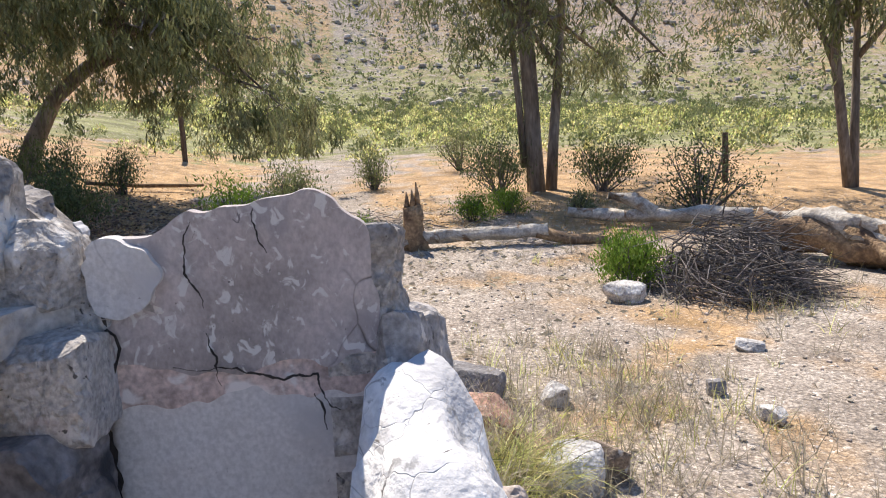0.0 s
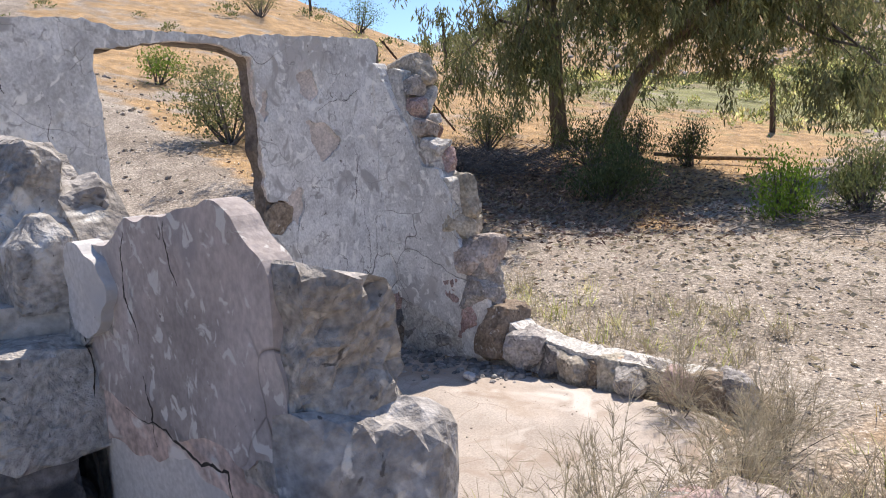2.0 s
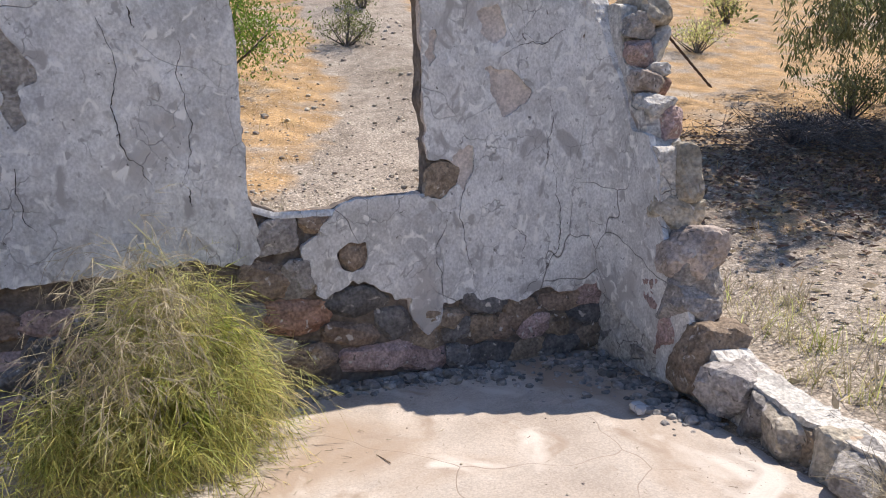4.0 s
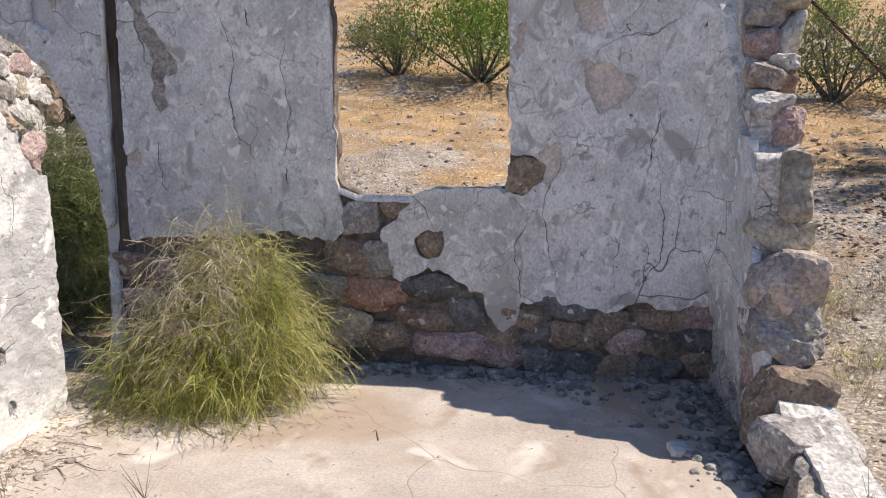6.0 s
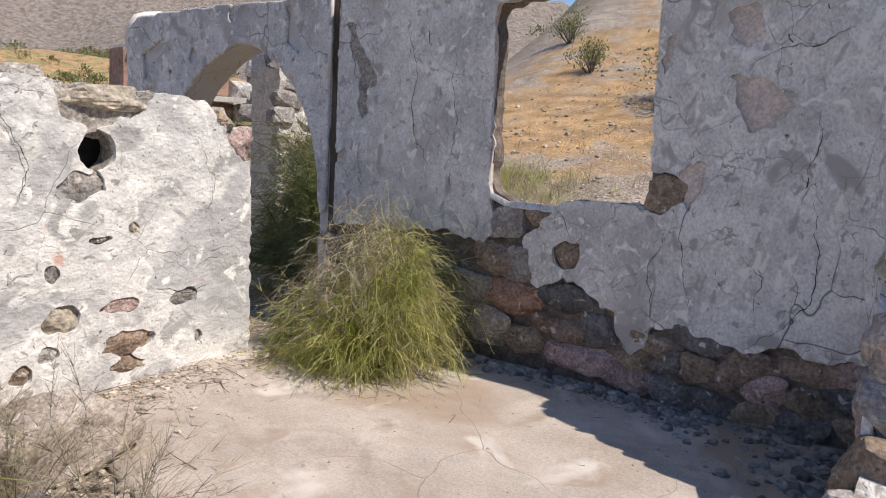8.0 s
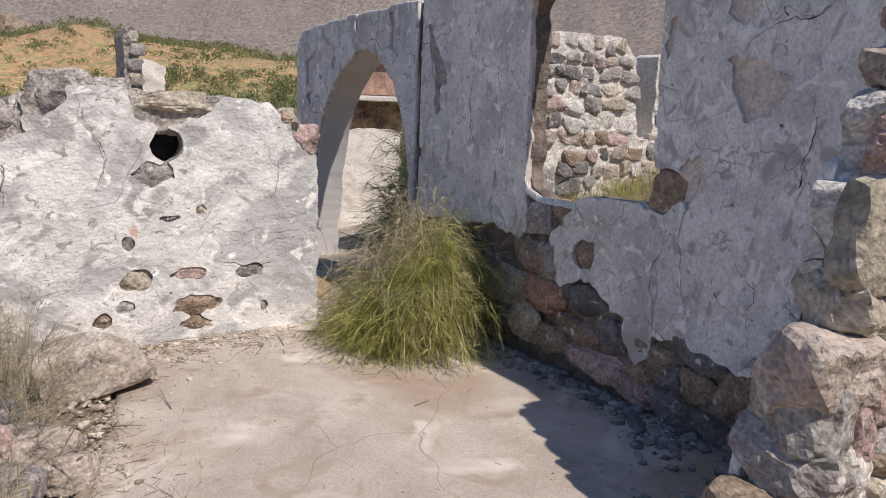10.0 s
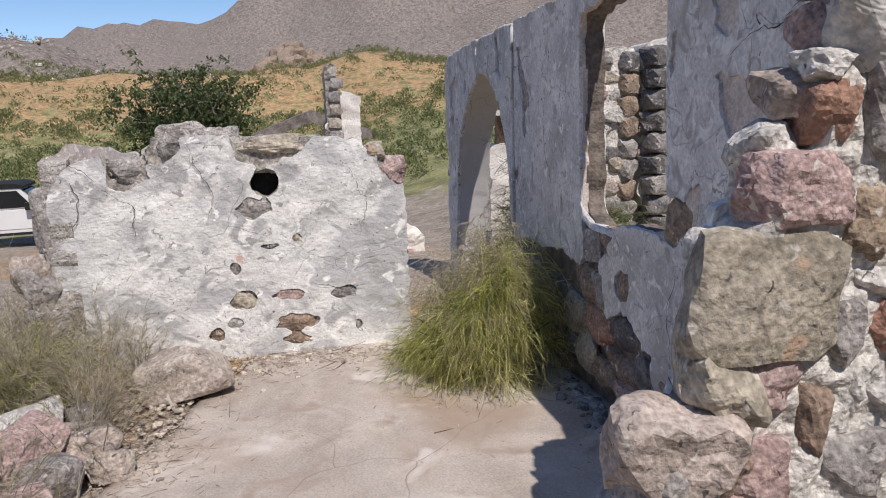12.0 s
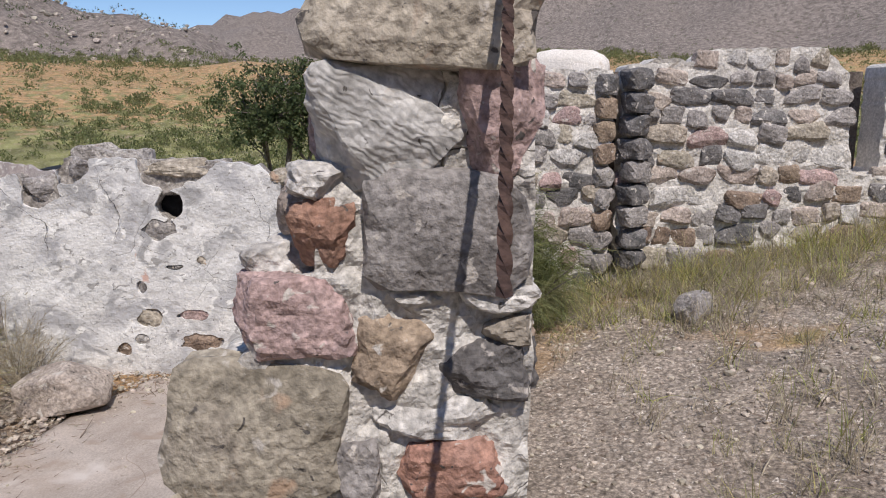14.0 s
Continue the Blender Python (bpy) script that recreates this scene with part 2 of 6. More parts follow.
_t.links.new(_wb.outputs[0], _t.nodes["Principled BSDF"].inputs["Normal"])
M_GROUND = surface("desert_gravel_ground", [(0.32, 0.275, 0.23), (0.41, 0.36, 0.31), (0.48, 0.43, 0.375)], 0.9, 0.95, 1.0, 26, 0.6,
                   spots=[((0.62, 0.58, 0.53), 24, 0.62, 0.67), ((0.20, 0.16, 0.13), 17, 0.62, 0.68)],
                   pebble=True, zone=[((0.50, 0.335, 0.175), 0.14), ((0.29, 0.30, 0.13), 0.12), ((0.285, 0.25, 0.225), 0.10)])
M_DRY = surface("dry_straw_grass", [(0.44, 0.30, 0.12), (0.58, 0.43, 0.21), (0.50, 0.38, 0.20)], 2, 0.8, 0, island=0.25, thin=0.35)
M_STRAW = surface("bleached_weed_stalks", [(0.42, 0.37, 0.27), (0.56, 0.50, 0.38)], 3, 0.8, 0, island=0.25, thin=0.3)
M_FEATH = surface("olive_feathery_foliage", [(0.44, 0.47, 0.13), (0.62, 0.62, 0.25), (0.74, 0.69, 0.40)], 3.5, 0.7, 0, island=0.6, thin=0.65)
M_GREEN = surface("bright_green_foliage", [(0.14, 0.24, 0.03), (0.22, 0.34, 0.06)], 4, 0.6, 0, island=0.25, thin=0.4)
M_SAGE = surface("sage_green_foliage", [(0.16, 0.20, 0.08), (0.25, 0.28, 0.12), (0.32, 0.32, 0.18)], 2, 0.7, 0, island=0.3, thin=0.35)
M_DKGRN = surface("dark_green_foliage", [(0.08, 0.12, 0.05), (0.15, 0.18, 0.08)], 2, 0.7, 0, island=0.3, thin=0.3)
M_EUC = surface("eucalyptus_leaves", [(0.15, 0.18, 0.08), (0.24, 0.26, 0.12), (0.34, 0.33, 0.18)], 0.8, 0.5, 0, island=0.35, thin=0.4)
M_BARK = surface("shaggy_grey_bark", [(0.10, 0.085, 0.075), (0.22, 0.19, 0.165), (0.34, 0.31, 0.28)], 3, 0.9, 0.9, 22, 0.4, streak=5.0)
M_DEAD = surface("bleached_dead_wood", [(0.40, 0.36, 0.31), (0.60, 0.56, 0.50), (0.50, 0.44, 0.37)], 3, 0.85, 0.8, 30, 0.35,
                 spots=[((0.22, 0.15, 0.10), 5, 0.58, 0.66)])
# Rotten wood of logs; also the painted shade below the mantel ledge.
M_ROT_SHADE = surface("rotten_brown_wood_and_ledge_shade", [(0.12, 0.08, 0.06), (0.28, 0.19, 0.12), (0.45, 0.32, 0.19)], 5, 0.9, 1.0, 24, 0.4)
M_TWIG = surface("grey_dead_twigs", [(0.11, 0.10, 0.095), (0.22, 0.20, 0.19)], 5, 0.9, 0, island=0.4)
M_LITTER = surface("reddish_leaf_litter", [(0.20, 0.14, 0.11), (0.36, 0.27, 0.21)], 5, 0.9, 0, island=0.4)
M_RUST = surface("rusty_twisted_steel", [(0.07, 0.045, 0.04), (0.13, 0.08, 0.065)], 20, 0.7, 0.5, 80, metal=0.3)
M_POST = surface("weathered_timber_post", [(0.07, 0.055, 0.045), (0.16, 0.13, 0.11)], 6, 0.9, 0.6, 30, streak=4)
M_PAINT = surface("white_car_paint", [(0.78, 0.79, 0.80), (0.82, 0.82, 0.82)], 2, 0.25, 0, fine=0.04)
M_BLACK = surface("black_plastic_trim", [(0.015, 0.015, 0.016), (0.03, 0.03, 0.03)], 8, 0.6, 0)
M_GLASS = surface("dark_tinted_glass", [(0.01, 0.012, 0.014), (0.02, 0.022, 0.025)], 1, 0.05, 0, fine=0.0)
M_RIM = surface("grey_alloy_rim", [(0.30, 0.30, 0.31), (0.38, 0.38, 0.39)], 5, 0.35, 0, metal=0.8)
M_ROOF = surface("weathered_board_roof", [(0.16, 0.14, 0.13), (0.30, 0.27, 0.25)], 3, 0.9, 0.6, 20)
M_REDST = surface("faded_red_mantel_paint", [(0.36, 0.22, 0.17), (0.46, 0.31, 0.25)], 4, 0.9, 0.4, 40, spots=[((0.16, 0.09, 0.07), 6, 0.6, 0.68)])


# ---- mesh helpers ----
class Buf:
    def __init__(self):
        self.v, self.f = [], []

    def add(self, vs, fs):
        k = len(self.v)
        self.v.extend(vs)
        self.f.extend([tuple(i + k for i in q) for q in fs])

    def box(self, c, s, rz=0.0, jit=0.0):
        ca, sa = math.cos(rz), math.sin(rz)
        vs = []
        for dx, dy, dz in ((-1, -1, -1), (1, -1, -1), (1, 1, -1), (-1, 1, -1), (-1, -1, 1), (1, -1, 1), (1, 1, 1), (-1, 1, 1)):
            x, y, z = dx * s[0] / 2 + random.uniform(-jit, jit), dy * s[1] / 2 + random.uniform(-jit, jit), dz * s[2] / 2 + random.uniform(-jit, jit)
            vs.append((c[0] + x * ca - y * sa, c[1] + x * sa + y * ca, c[2] + z))
        self.add(vs, [(0, 3, 2, 1), (4, 5, 6, 7), (0, 1, 5, 4), (1, 2, 6, 5), (2, 3, 7, 6), (3, 0, 4, 7)])

    def tube(self, pts, radii, sides=6, wob=0.0):
        pts = [Vector(p) for p in pts]
        vs, n = [], len(pts)
        for i, p in enumerate(pts):
            d = (pts[min(i + 1, n - 1)] - pts[max(i - 1, 0)]).normalized()
            a = d.cross(Vector((0.31, 0.87, 0.38))).normalized()
            b = d.cross(a)
            for k in range(sides):
                an = 2 * math.pi * k / sides
                r = radii[i] * (1 + (wob * noise.noise((p.x * 3 + k * 1.7, p.y * 3, p.z * 3 + i * 0.3)) if wob else 0))
                vs.append(tuple(p + (a * math.cos(an) + b * math.sin(an)) * r))
        fs = [(i * sides + k, i * sides + (k + 1) % sides, (i + 1) * sides + (k + 1) % sides, (i + 1) * sides + k) for i in range(n - 1) for k in range(sides)]
        fs.append(tuple(range(sides - 1, -1, -1)))
        fs.append(tuple((n - 1) * sides + k for k in range(sides)))
        self.add(vs, fs)

    def ribbon(self, pts, w0, w1, side):
        vs, n = [], len(pts)
        for i, p in enumerate(pts):
            w = (w0 + (w1 - w0) * i / (n - 1)) / 2
            vs.append((p[0] - side[0] * w, p[1] - side[1] * w, p[2] - side[2] * w))
            vs.append((p[0] + side[0] * w, p[1] + side[1] * w, p[2] + side[2] * w))
        self.add(vs, [(2 * i, 2 * i + 1, 2 * i + 3, 2 * i + 2) for i in range(n - 1)])

    def leaf(self, p, d, length, width):
        d = Vector(d).normalized()
        s = d.cross(Vector((random.uniform(-1, 1), random.uniform(-1, 1), random.uniform(-1, 1)))).normalized() * (width / 2)
        p = Vector(p)
        m_ = p + d * (length * 0.45)
        self.add([tuple(p), tuple(m_ + s), tuple(p + d * length), tuple(m_ - s)], [(0, 1, 2, 3)])


def mesh_of(name, buf, mat, smooth=False):
    me = bpy.data.meshes.new(name)
    me.from_pydata(buf.v, [], buf.f)
    me.materials.append(mat)
    if smooth:
        me.polygons.foreach_set("use_smooth", [True] * len(me.polygons))
    me.update()
    return me


def part(name, buf, mat, parent=None, label="", smooth=False):
    ob = new(name, mesh_of(name, buf, mat, smooth))
    ob.parent = parent
    if label:
        ob["label"] = label
    return ob


def thing(name, at, label, category, group="", rz=0.0, kind=""):
    ob = new(name)
    ob.empty_display_size = 0.1
    ob.matrix_world = pose(at[0], at[1], at[2], 0, 0, rz)
    return tagged(ob, label, category, group, kind)


def fbm(x, y, z, o=4):
    return noise.fractal((x, y, z), 1.0, 2.0, o)


def inside(poly, u, v):
    c, j = False, len(poly) - 1
    for i in range(len(poly)):
        (ui, vi), (uj, vj) = poly[i], poly[j]
        if (vi > v) != (vj > v) and u < (uj - ui) * (v - vi) / (vj - vi) + ui:
            c = not c
        j = i
    return c


def lerp(table, x):
    if x <= table[0][0]:
        return table[0][1]
    for (a, p), (b, q) in zip(table, table[1:]):
        if x <= b:
            return p + (q - p) * (x - a) / (b - a)
    return table[-1][1]


def slab(mask, u0, u1, v0, v1, step, place, front, back, even=3, line=None):
    """A ragged sheet or wall: grid cells where mask holds, with relief in front and behind, closed round its edge."""
    nu, nv = int((u1 - u0) / step), int((v1 - v0) / step)
    cell = [[mask(u0 + (i + 0.5) * step, v0 + (j + 0.5) * step) for j in range(nv)] for i in range(nu)]

    def on(i, j):
        return 0 <= i < nu and 0 <= j < nv and cell[i][j]
    cells = [(i, j) for i in range(nu) for j in range(nv) if cell[i][j]]
    pos, near, rim = {}, {}, []
    for i, j in cells:
        for a, c, ok in (((i, j), (i + 1, j), on(i, j - 1)), ((i + 1, j), (i + 1, j + 1), on(i + 1, j)), ((i + 1, j + 1), (i, j + 1), on(i, j + 1)), ((i, j + 1), (i, j), on(i - 1, j))):
            pos.setdefault(a, (u0 + a[0] * step, v0 + a[1] * step))
            if not ok:
                rim.append((a, c))
                near.setdefault(a, []).append(c)
                near.setdefault(c, []).append(a)
    for a in near:
        pos.setdefault(a, (u0 + a[0] * step, v0 + a[1] * step))
    for _ in range(even):
        moved = {a: ((pos[a][0] + sum(pos[c][0] for c in cs) / len(cs)) / 2, (pos[a][1] + sum(pos[c][1] for c in cs) / len(cs)) / 2) for a, cs in near.items()}
        pos.update(moved)
    if line:
        for a in near:
            u, v = pos[a]
            best = (0.03, u, v)
            for (pu, pv), (qu, qv) in zip(line, line[1:]):
                f = max(0.0, min(1.0, ((u - pu) * (qu - pu) + (v - pv) * (qv - pv)) / ((qu - pu) ** 2 + (qv - pv) ** 2)))
                d = math.hypot(u - pu - f * (qu - pu), v - pv - f * (qv - pv))
                best = min(best, (d, pu + f * (qu - pu), pv + f * (qv - pv)))
            pos[a] = (u + (best[1] - u) * 0.9, v + (best[2] - v) * 0.9)
    b, idx = Buf(), {}
    for a, (u, v) in pos.items():
        k = 0.45 * step * (0.3 if line else 1)
        uu = u + k * noise.noise((u * 15, v * 15, 3.1))
        vv = v + k * noise.noise((u * 15, v * 15, 9.7))
        idx[a] = len(b.v)
        b.v.append(place(uu, vv, front(u, v)))
        b.v.append(place(uu, vv, back(u, v)))
    for i, j in cells:
        p, q, r, s = idx[i, j], idx[i + 1, j], idx[i + 1, j + 1], idx[i, j + 1]
        b.f.append((p, q, r, s))
        b.f.append((p + 1, s + 1, r + 1, q + 1))
    for a, c in rim:
        b.f.append((idx[a], idx[a] + 1, idx[c] + 1, idx[c]))
    return b


def ico(sub):
    bm = bmesh.new()
    bmesh.ops.create_icosphere(bm, subdivisions=sub, radius=1)
    bm.verts.ensure_lookup_table()
    vs = [v.co.copy() for v in bm.verts]
    fs = [tuple(v.index for v in f.verts) for f in bm.faces]
    bm.free()
    return vs, fs


_ICO = {k: ico(k) for k in (1, 2, 3, 4)}


def rock_buf(seed, sub=2, power=4.0, rough=0.10, cuts=5, lo=0.40, hi=0.58):
    """A unit stone: a rounded block, cut by random planes and roughened."""
    rng = random.Random(seed)
    vs, fs = _ICO[sub]
    planes = []
    for _ in range(cuts):
        d = Vector((rng.uniform(-1, 1), rng.uniform(-1, 1), rng.uniform(-1, 1))).normalized()
        planes.append((d, rng.uniform(lo, hi)))
    out = []
    for v in vs:
        r = (abs(v.x) ** power + abs(v.y) ** power + abs(v.z) ** power) ** (-1 / power)
        p = v * r * 0.5
        for d, k in planes:
            e = p.dot(d) - k
            if e > 0:
                p = p - d * e * 0.95
        q = p * 2.2 + Vector((seed * 3.7, seed * 1.3, seed * 2.1))
        p = p * (1 + rough * noise.noise(q) + rough * 0.5 * noise.noise(q * 2.7) + rough * 0.35 * noise.noise(q * 6.5) + rough * 0.22 * noise.noise(q * 14))
        out.append(tuple(p))
    b = Buf()
    b.add(out, fs)
    return b


def rock_mesh(seed, sub, mat, power=4.0, rough=0.10, cuts=5, lo=0.40, hi=0.58):
    return mesh_of("stone", rock_buf(seed, sub, power, rough, cuts, lo, hi), mat, False)


POOL = [rock_mesh(100 + i, 3, ST["grey"], 13.0, 0.09, 7, 0.42, 0.60) for i in range(14)]
NEAR = [rock_mesh(200 + i, 4, ST["grey"], 9.0, 0.15, 9, 0.40, 0.56) for i in range(9)]


def set_mat(ob, m):
    ob.material_slots[0].link = "OBJECT"
    ob.material_slots[0].material = m


def stone(parent, at, size, colour, rot=(0, 0, 0), near=False, name="stone", label=""):
    ob = new(name, random.choice(NEAR if near else POOL))
    set_mat(ob, M_STRIPE if colour == "stripe" else ST[colour])
    ob.parent = parent
    ob.matrix_local = Matrix.LocRotScale(at, Euler([radians(a) for a in rot]), size)
    if label:
        ob["label"] = label
    return ob


def masonry(parent, u0, u1, v0, v1, ok, place, depth, course=(0.12, 0.22), width=(0.14, 0.34), colours="grey", turn=0.0, near=False, fill=0.92):
    """Rough courses of separate stones over a wall face."""
    v = v0
    while v < v1:
        h = random.uniform(*course)
        u = u0 - random.uniform(0, 0.15)
        while u < u1:
            w = random.uniform(*width)
            cu, cv = u + w / 2, v + h / 2 + random.uniform(-0.04, 0.04)
            if ok(cu, cv):
                x, y, z = place(cu, cv)
                stone(parent, (x, y, z), (w * fill * random.uniform(0.94, 1.06), depth * random.uniform(0.75, 1.25), h * fill * random.uniform(0.9, 1.06)),
                      random.choice(colours), (random.uniform(-4, 4), random.uniform(-9, 9), turn + random.uniform(-5, 5)), near)
            u += w
        v += h


M_CRACK = surface("dark_crack", [(0.035, 0.03, 0.028), (0.07, 0.06, 0.055)], 20, 0.95, 0)


def crack(parent, pts, place, width, seed):
    """A jagged dark crack line on a plastered face."""
    rng = random.Random(seed)
    line = [Vector((*p, 0)) for p in pts]
    for k in range(4):
        out = [line[0]]
        for a, c in zip(line, line[1:]):
            out += [(a + c) / 2 + Vector((rng.uniform(-1, 1), rng.uniform(-1, 1), 0)) * (c - a).length * 0.14, c]
        line = out
    b, n = Buf(), len(line)
    for i, p in enumerate(line):
        d = (line[min(i + 1, n - 1)] - line[max(i - 1, 0)]).normalized()
        w = width * rng.uniform(0.25, 1.0) * (0.35 + 0.65 * math.sin(math.pi * (i + 0.5) / n))
        b.v.append(place(p.x - d.y * w / 2, p.y + d.x * w / 2))
        b.v.append(place(p.x + d.y * w / 2, p.y - d.x * w / 2))
    b.f = [(2 * i, 2 * i + 1, 2 * i + 3, 2 * i + 2) for i in range(n - 1)]
    return part("crack", b, M_CRACK, parent)


# ---- ground ----
def ss(a, b, x):
    t = min(1.0, max(0.0, (x - a) / (b - a)))
    return t * t * (3 - 2 * t)


def terrain(x, y):
    """Height of the land: level at the ruin, hill to the north, valley west and east, mountains round about."""
    r = math.hypot(x - 0.5, y + 2)
    yn = max(0.0, y - 0.6)
    north = (0.17 * yn + 0.006 * yn * min(yn, 30)) * ss(-13, -2, x + 0.25 * y) if yn < 60 else 30.0 * ss(-13, -2, x + 0.25 * y)
    north = min(north, 26)
    if x > 12:
        north *= 1 - 0.93 * ss(20, 42, x) * ss(6, 20, y)
    xe = max(0.0, x - 4.5)
    east = 0.065 * min(xe, 60) * ss(-40, 0, y + 18)
    xw = max(0.0, -x - 3.0)
    west = -0.115 * min(xw, 16) * (1 - ss(0, 9, y))
    az = math.degrees(math.atan2(y + 2, x - 0.5))
    if az < -100:
        az += 360
    big = noise.noise((x * 0.013, y * 0.013, 2.0)) + 0.5 * noise.noise((x * 0.03, y * 0.03, 5.0)) + 0.28 * noise.noise((x * 0.075, y * 0.075, 8.0)) + 0.14 * noise.noise((x * 0.18, y * 0.18, 3.0))
    he = lerp([(-100, 30), (-40, 44), (0, 46), (22, 40), (31, 32), (36, 22), (48, 16), (70, 16), (100, 22), (130, 62), (150, 88), (162, 80), (172, 62), (180, 50), (190, 38), (200, 29), (215, 23), (230, 22), (260, 24)], az)
    near = lerp([(-100, 60), (0, 58), (60, 60), (120, 90), (150, 150), (200, 170), (260, 60)], az)
    far = near * 2.4 + 40
    rise = ss(near, far, r)
    hills = he * rise * (1 + 0.35 * big * ss(near, near * 1.6, r))
    low = 0.0
    if 120 < az < 240:
        low = 7.5 * ss(38, 85, r) * (1 + 0.55 * big) * ss(120, 150, az) * (1 - ss(215, 240, az))
    small = 0.012 * fbm(x * 1.7, y * 1.7, 1.0, 3) * ss(0.5, 4, r) + 0.08 * noise.noise((x * 0.35, y * 0.35, 4.0)) * ss(6, 16, r)
    small += 0.035 * ss(2.6, 4.0, x) + 0.22 * ss(2.6, 4.6, x) * ss(-3.2, -0.6, y) * (1 - ss(5, 8, x))
    room = ss(0.35, 0.0, max(-1.6 - x, x - 2.0, -2.9 - y, y - 0.1, 0))
    ridge = 0.0
    if 185 < az < 250:
        ridge = 12.0 * ss(85, 165, r) * (1 - ss(230, 340, r)) * ss(189, 198, az) * (1 - ss(226, 248, az)) * (1 + 0.8 * big)
    return (north + east + west + hills + low + ridge + small) * (1 - room) - 0.02 * room


def zones(x, y, z):
    """How much dry grass, green scrub and bare rock lies at a place."""
    r = math.hypot(x, y + 2)
    pth = abs(x - (1.2 + 0.30 * (y - 2) + 0.8 * math.sin(y * 0.25)))
    dry = 0.30 + 0.20 * noise.noise((x * 0.22, y * 0.22, 1.5))
    if y > 0.5:
        dry += 0.22 * ss(0.7, 2.2, pth) * ss(-10, -3, x) - 0.25 * (1 - ss(0.7, 1.8, pth))
    if x > 2.6 and y < 1:
        dry += -0.10 * (1 - ss(6, 8, x)) + 0.14 * ss(-5.0, -6.5, y) - 0.12 * ss(2.6, 3.4, 5 - abs(y + 2))
    if 2.2 < x < 8 and 0.5 < y < 5:
        dry -= 0.24 * (1 - ss(3, 5, y))
    if x < 0.6 and 0.4 < y < 6:
        dry -= 0.20 * (1 - ss(-0.6, 0.6, x))
    if x > 7 and y < 4:
        dry += 0.14 * (1 - ss(22, 34, r))
    green = 0.15 + 0.46 * ss(14, 30, r) * (1 - ss(48, 150, r)) * (1 - ss(6, 16, y) * ss(-20, 0, x))
    rock = 0.1 + 0.55 * ss(60, 170, r)
    if x < -30:
        dry = 0.34 + 0.40 * ss(36, 60, r) * (1 - ss(95, 130, r)) + 0.15 * noise.noise((x * 0.05, y * 0.05, 7))
        green -= 0.22 * ss(44, 60, r)
        rock = 0.1 + 0.6 * ss(100, 150, r)
    return max(0, min(1, dry)), max(0, min(1, green)), max(0, min(1, rock))


def build_ground():
    na, rings = 360, [0.0]
    rr = 0.35
    while rr < 900:
        rings.append(rr)
        rr *= 1.052
    b, cols = Buf(), []
    for r in rings[1:]:
        for k in range(na):
            a = 2 * math.pi * k / na
            x, y = 0.5 + r * math.cos(a), -2 + r * math.sin(a)
            b.v.append((x, y, terrain(x, y)))
    b.v.append((0.5, -2, terrain(0.5, -2)))
    n = len(rings) - 1
    for i in range(n - 1):
        for k in range(na):
            b.f.append((i * na + k, (i + 1) * na + k, (i + 1) * na + (k + 1) % na, i * na + (k + 1) % na))
    c = len(b.v) - 1
    b.f.extend((c, k, (k + 1) % na) for k in range(na))
    ob = part("ground", b, M_GROUND, None, "", True)
    at = ob.data.color_attributes.new("zone", "FLOAT_COLOR", "POINT")
    vals = []
    for v in b.v:
        vals.extend((*zones(*v), 1.0))
    at.data.foreach_set("color", vals)
    return tagged(ob, "gravelly desert ground with dry orange grass patches and far hills", "ground", kind="structure")


ground = build_ground()


def gz(x, y):
    return terrain(x, y)


# ---- room floor ----
_fl = [(-1.3, 0.05), (-1.25, -1.0), (-1.05, -2.0), (-0.55, -2.25), (0.1, -2.45), (0.55, -2.6), (1.0, -2.75), (1.6, -2.75), (2.02, -2.5), (2.1, 0.05)]
floor = part("floor", slab(lambda u, v: inside(_fl, u + 0.06 * fbm(u * 3, v * 3, 0), v + 0.06 * fbm(u * 3, v * 3, 5)), -1.5, 2.3, -3.1, 0.1, 0.04,
                           lambda u, v, d: (u, v, d), lambda u, v: 0.006 + 0.002 * noise.noise((u * 1.2, v * 1.2, 0)), lambda u, v: -0.05), M_FLOOR, None, "", True)
tagged(floor, "dusty pale concrete slab floor with hairline cracks", "floor", kind="structure")

# ---- north wall with the window ----
TOPN = [(-1.32, 2.30), (-0.5, 2.32), (-0.06, 2.34), (0.1, 2.30), (0.3, 2.31), (0.8, 2.30), (0.95, 2.34), (1.7, 2.37), (2.1, 2.38), (2.2, 2.34)]
SILL = [(-0.05, 1.09), (0.12, 1.03), (0.45, 1.03), (0.5, 1.07), (0.75, 1.09), (1.0, 1.09)]
LINT = [(-0.1, 2.18), (0.1, 2.21), (0.4, 2.26), (0.75, 2.26), (0.85, 2.21), (1.0, 2.20)]


def wig(u, v, a=0.012, s=14):
    return a * fbm(u * s, v * s, 2.0, 3)


def north_open(u, v):
    w = wig(u, v, 0.010, 9)
    left = -0.01 + 0.02 * max(0, v - 1.1) * -1.5 + w
    right = 0.985 - 0.025 * ss(1.3, 1.9, v) + w
    return left < u < right and lerp(SILL, u) + w < v < lerp(LINT, u) + w


def north_mask(u, v):
    return -1.275 + wig(u, v) < u < 2.14 and v < lerp(TOPN, u) + wig(u, v) and not north_open(u, v)


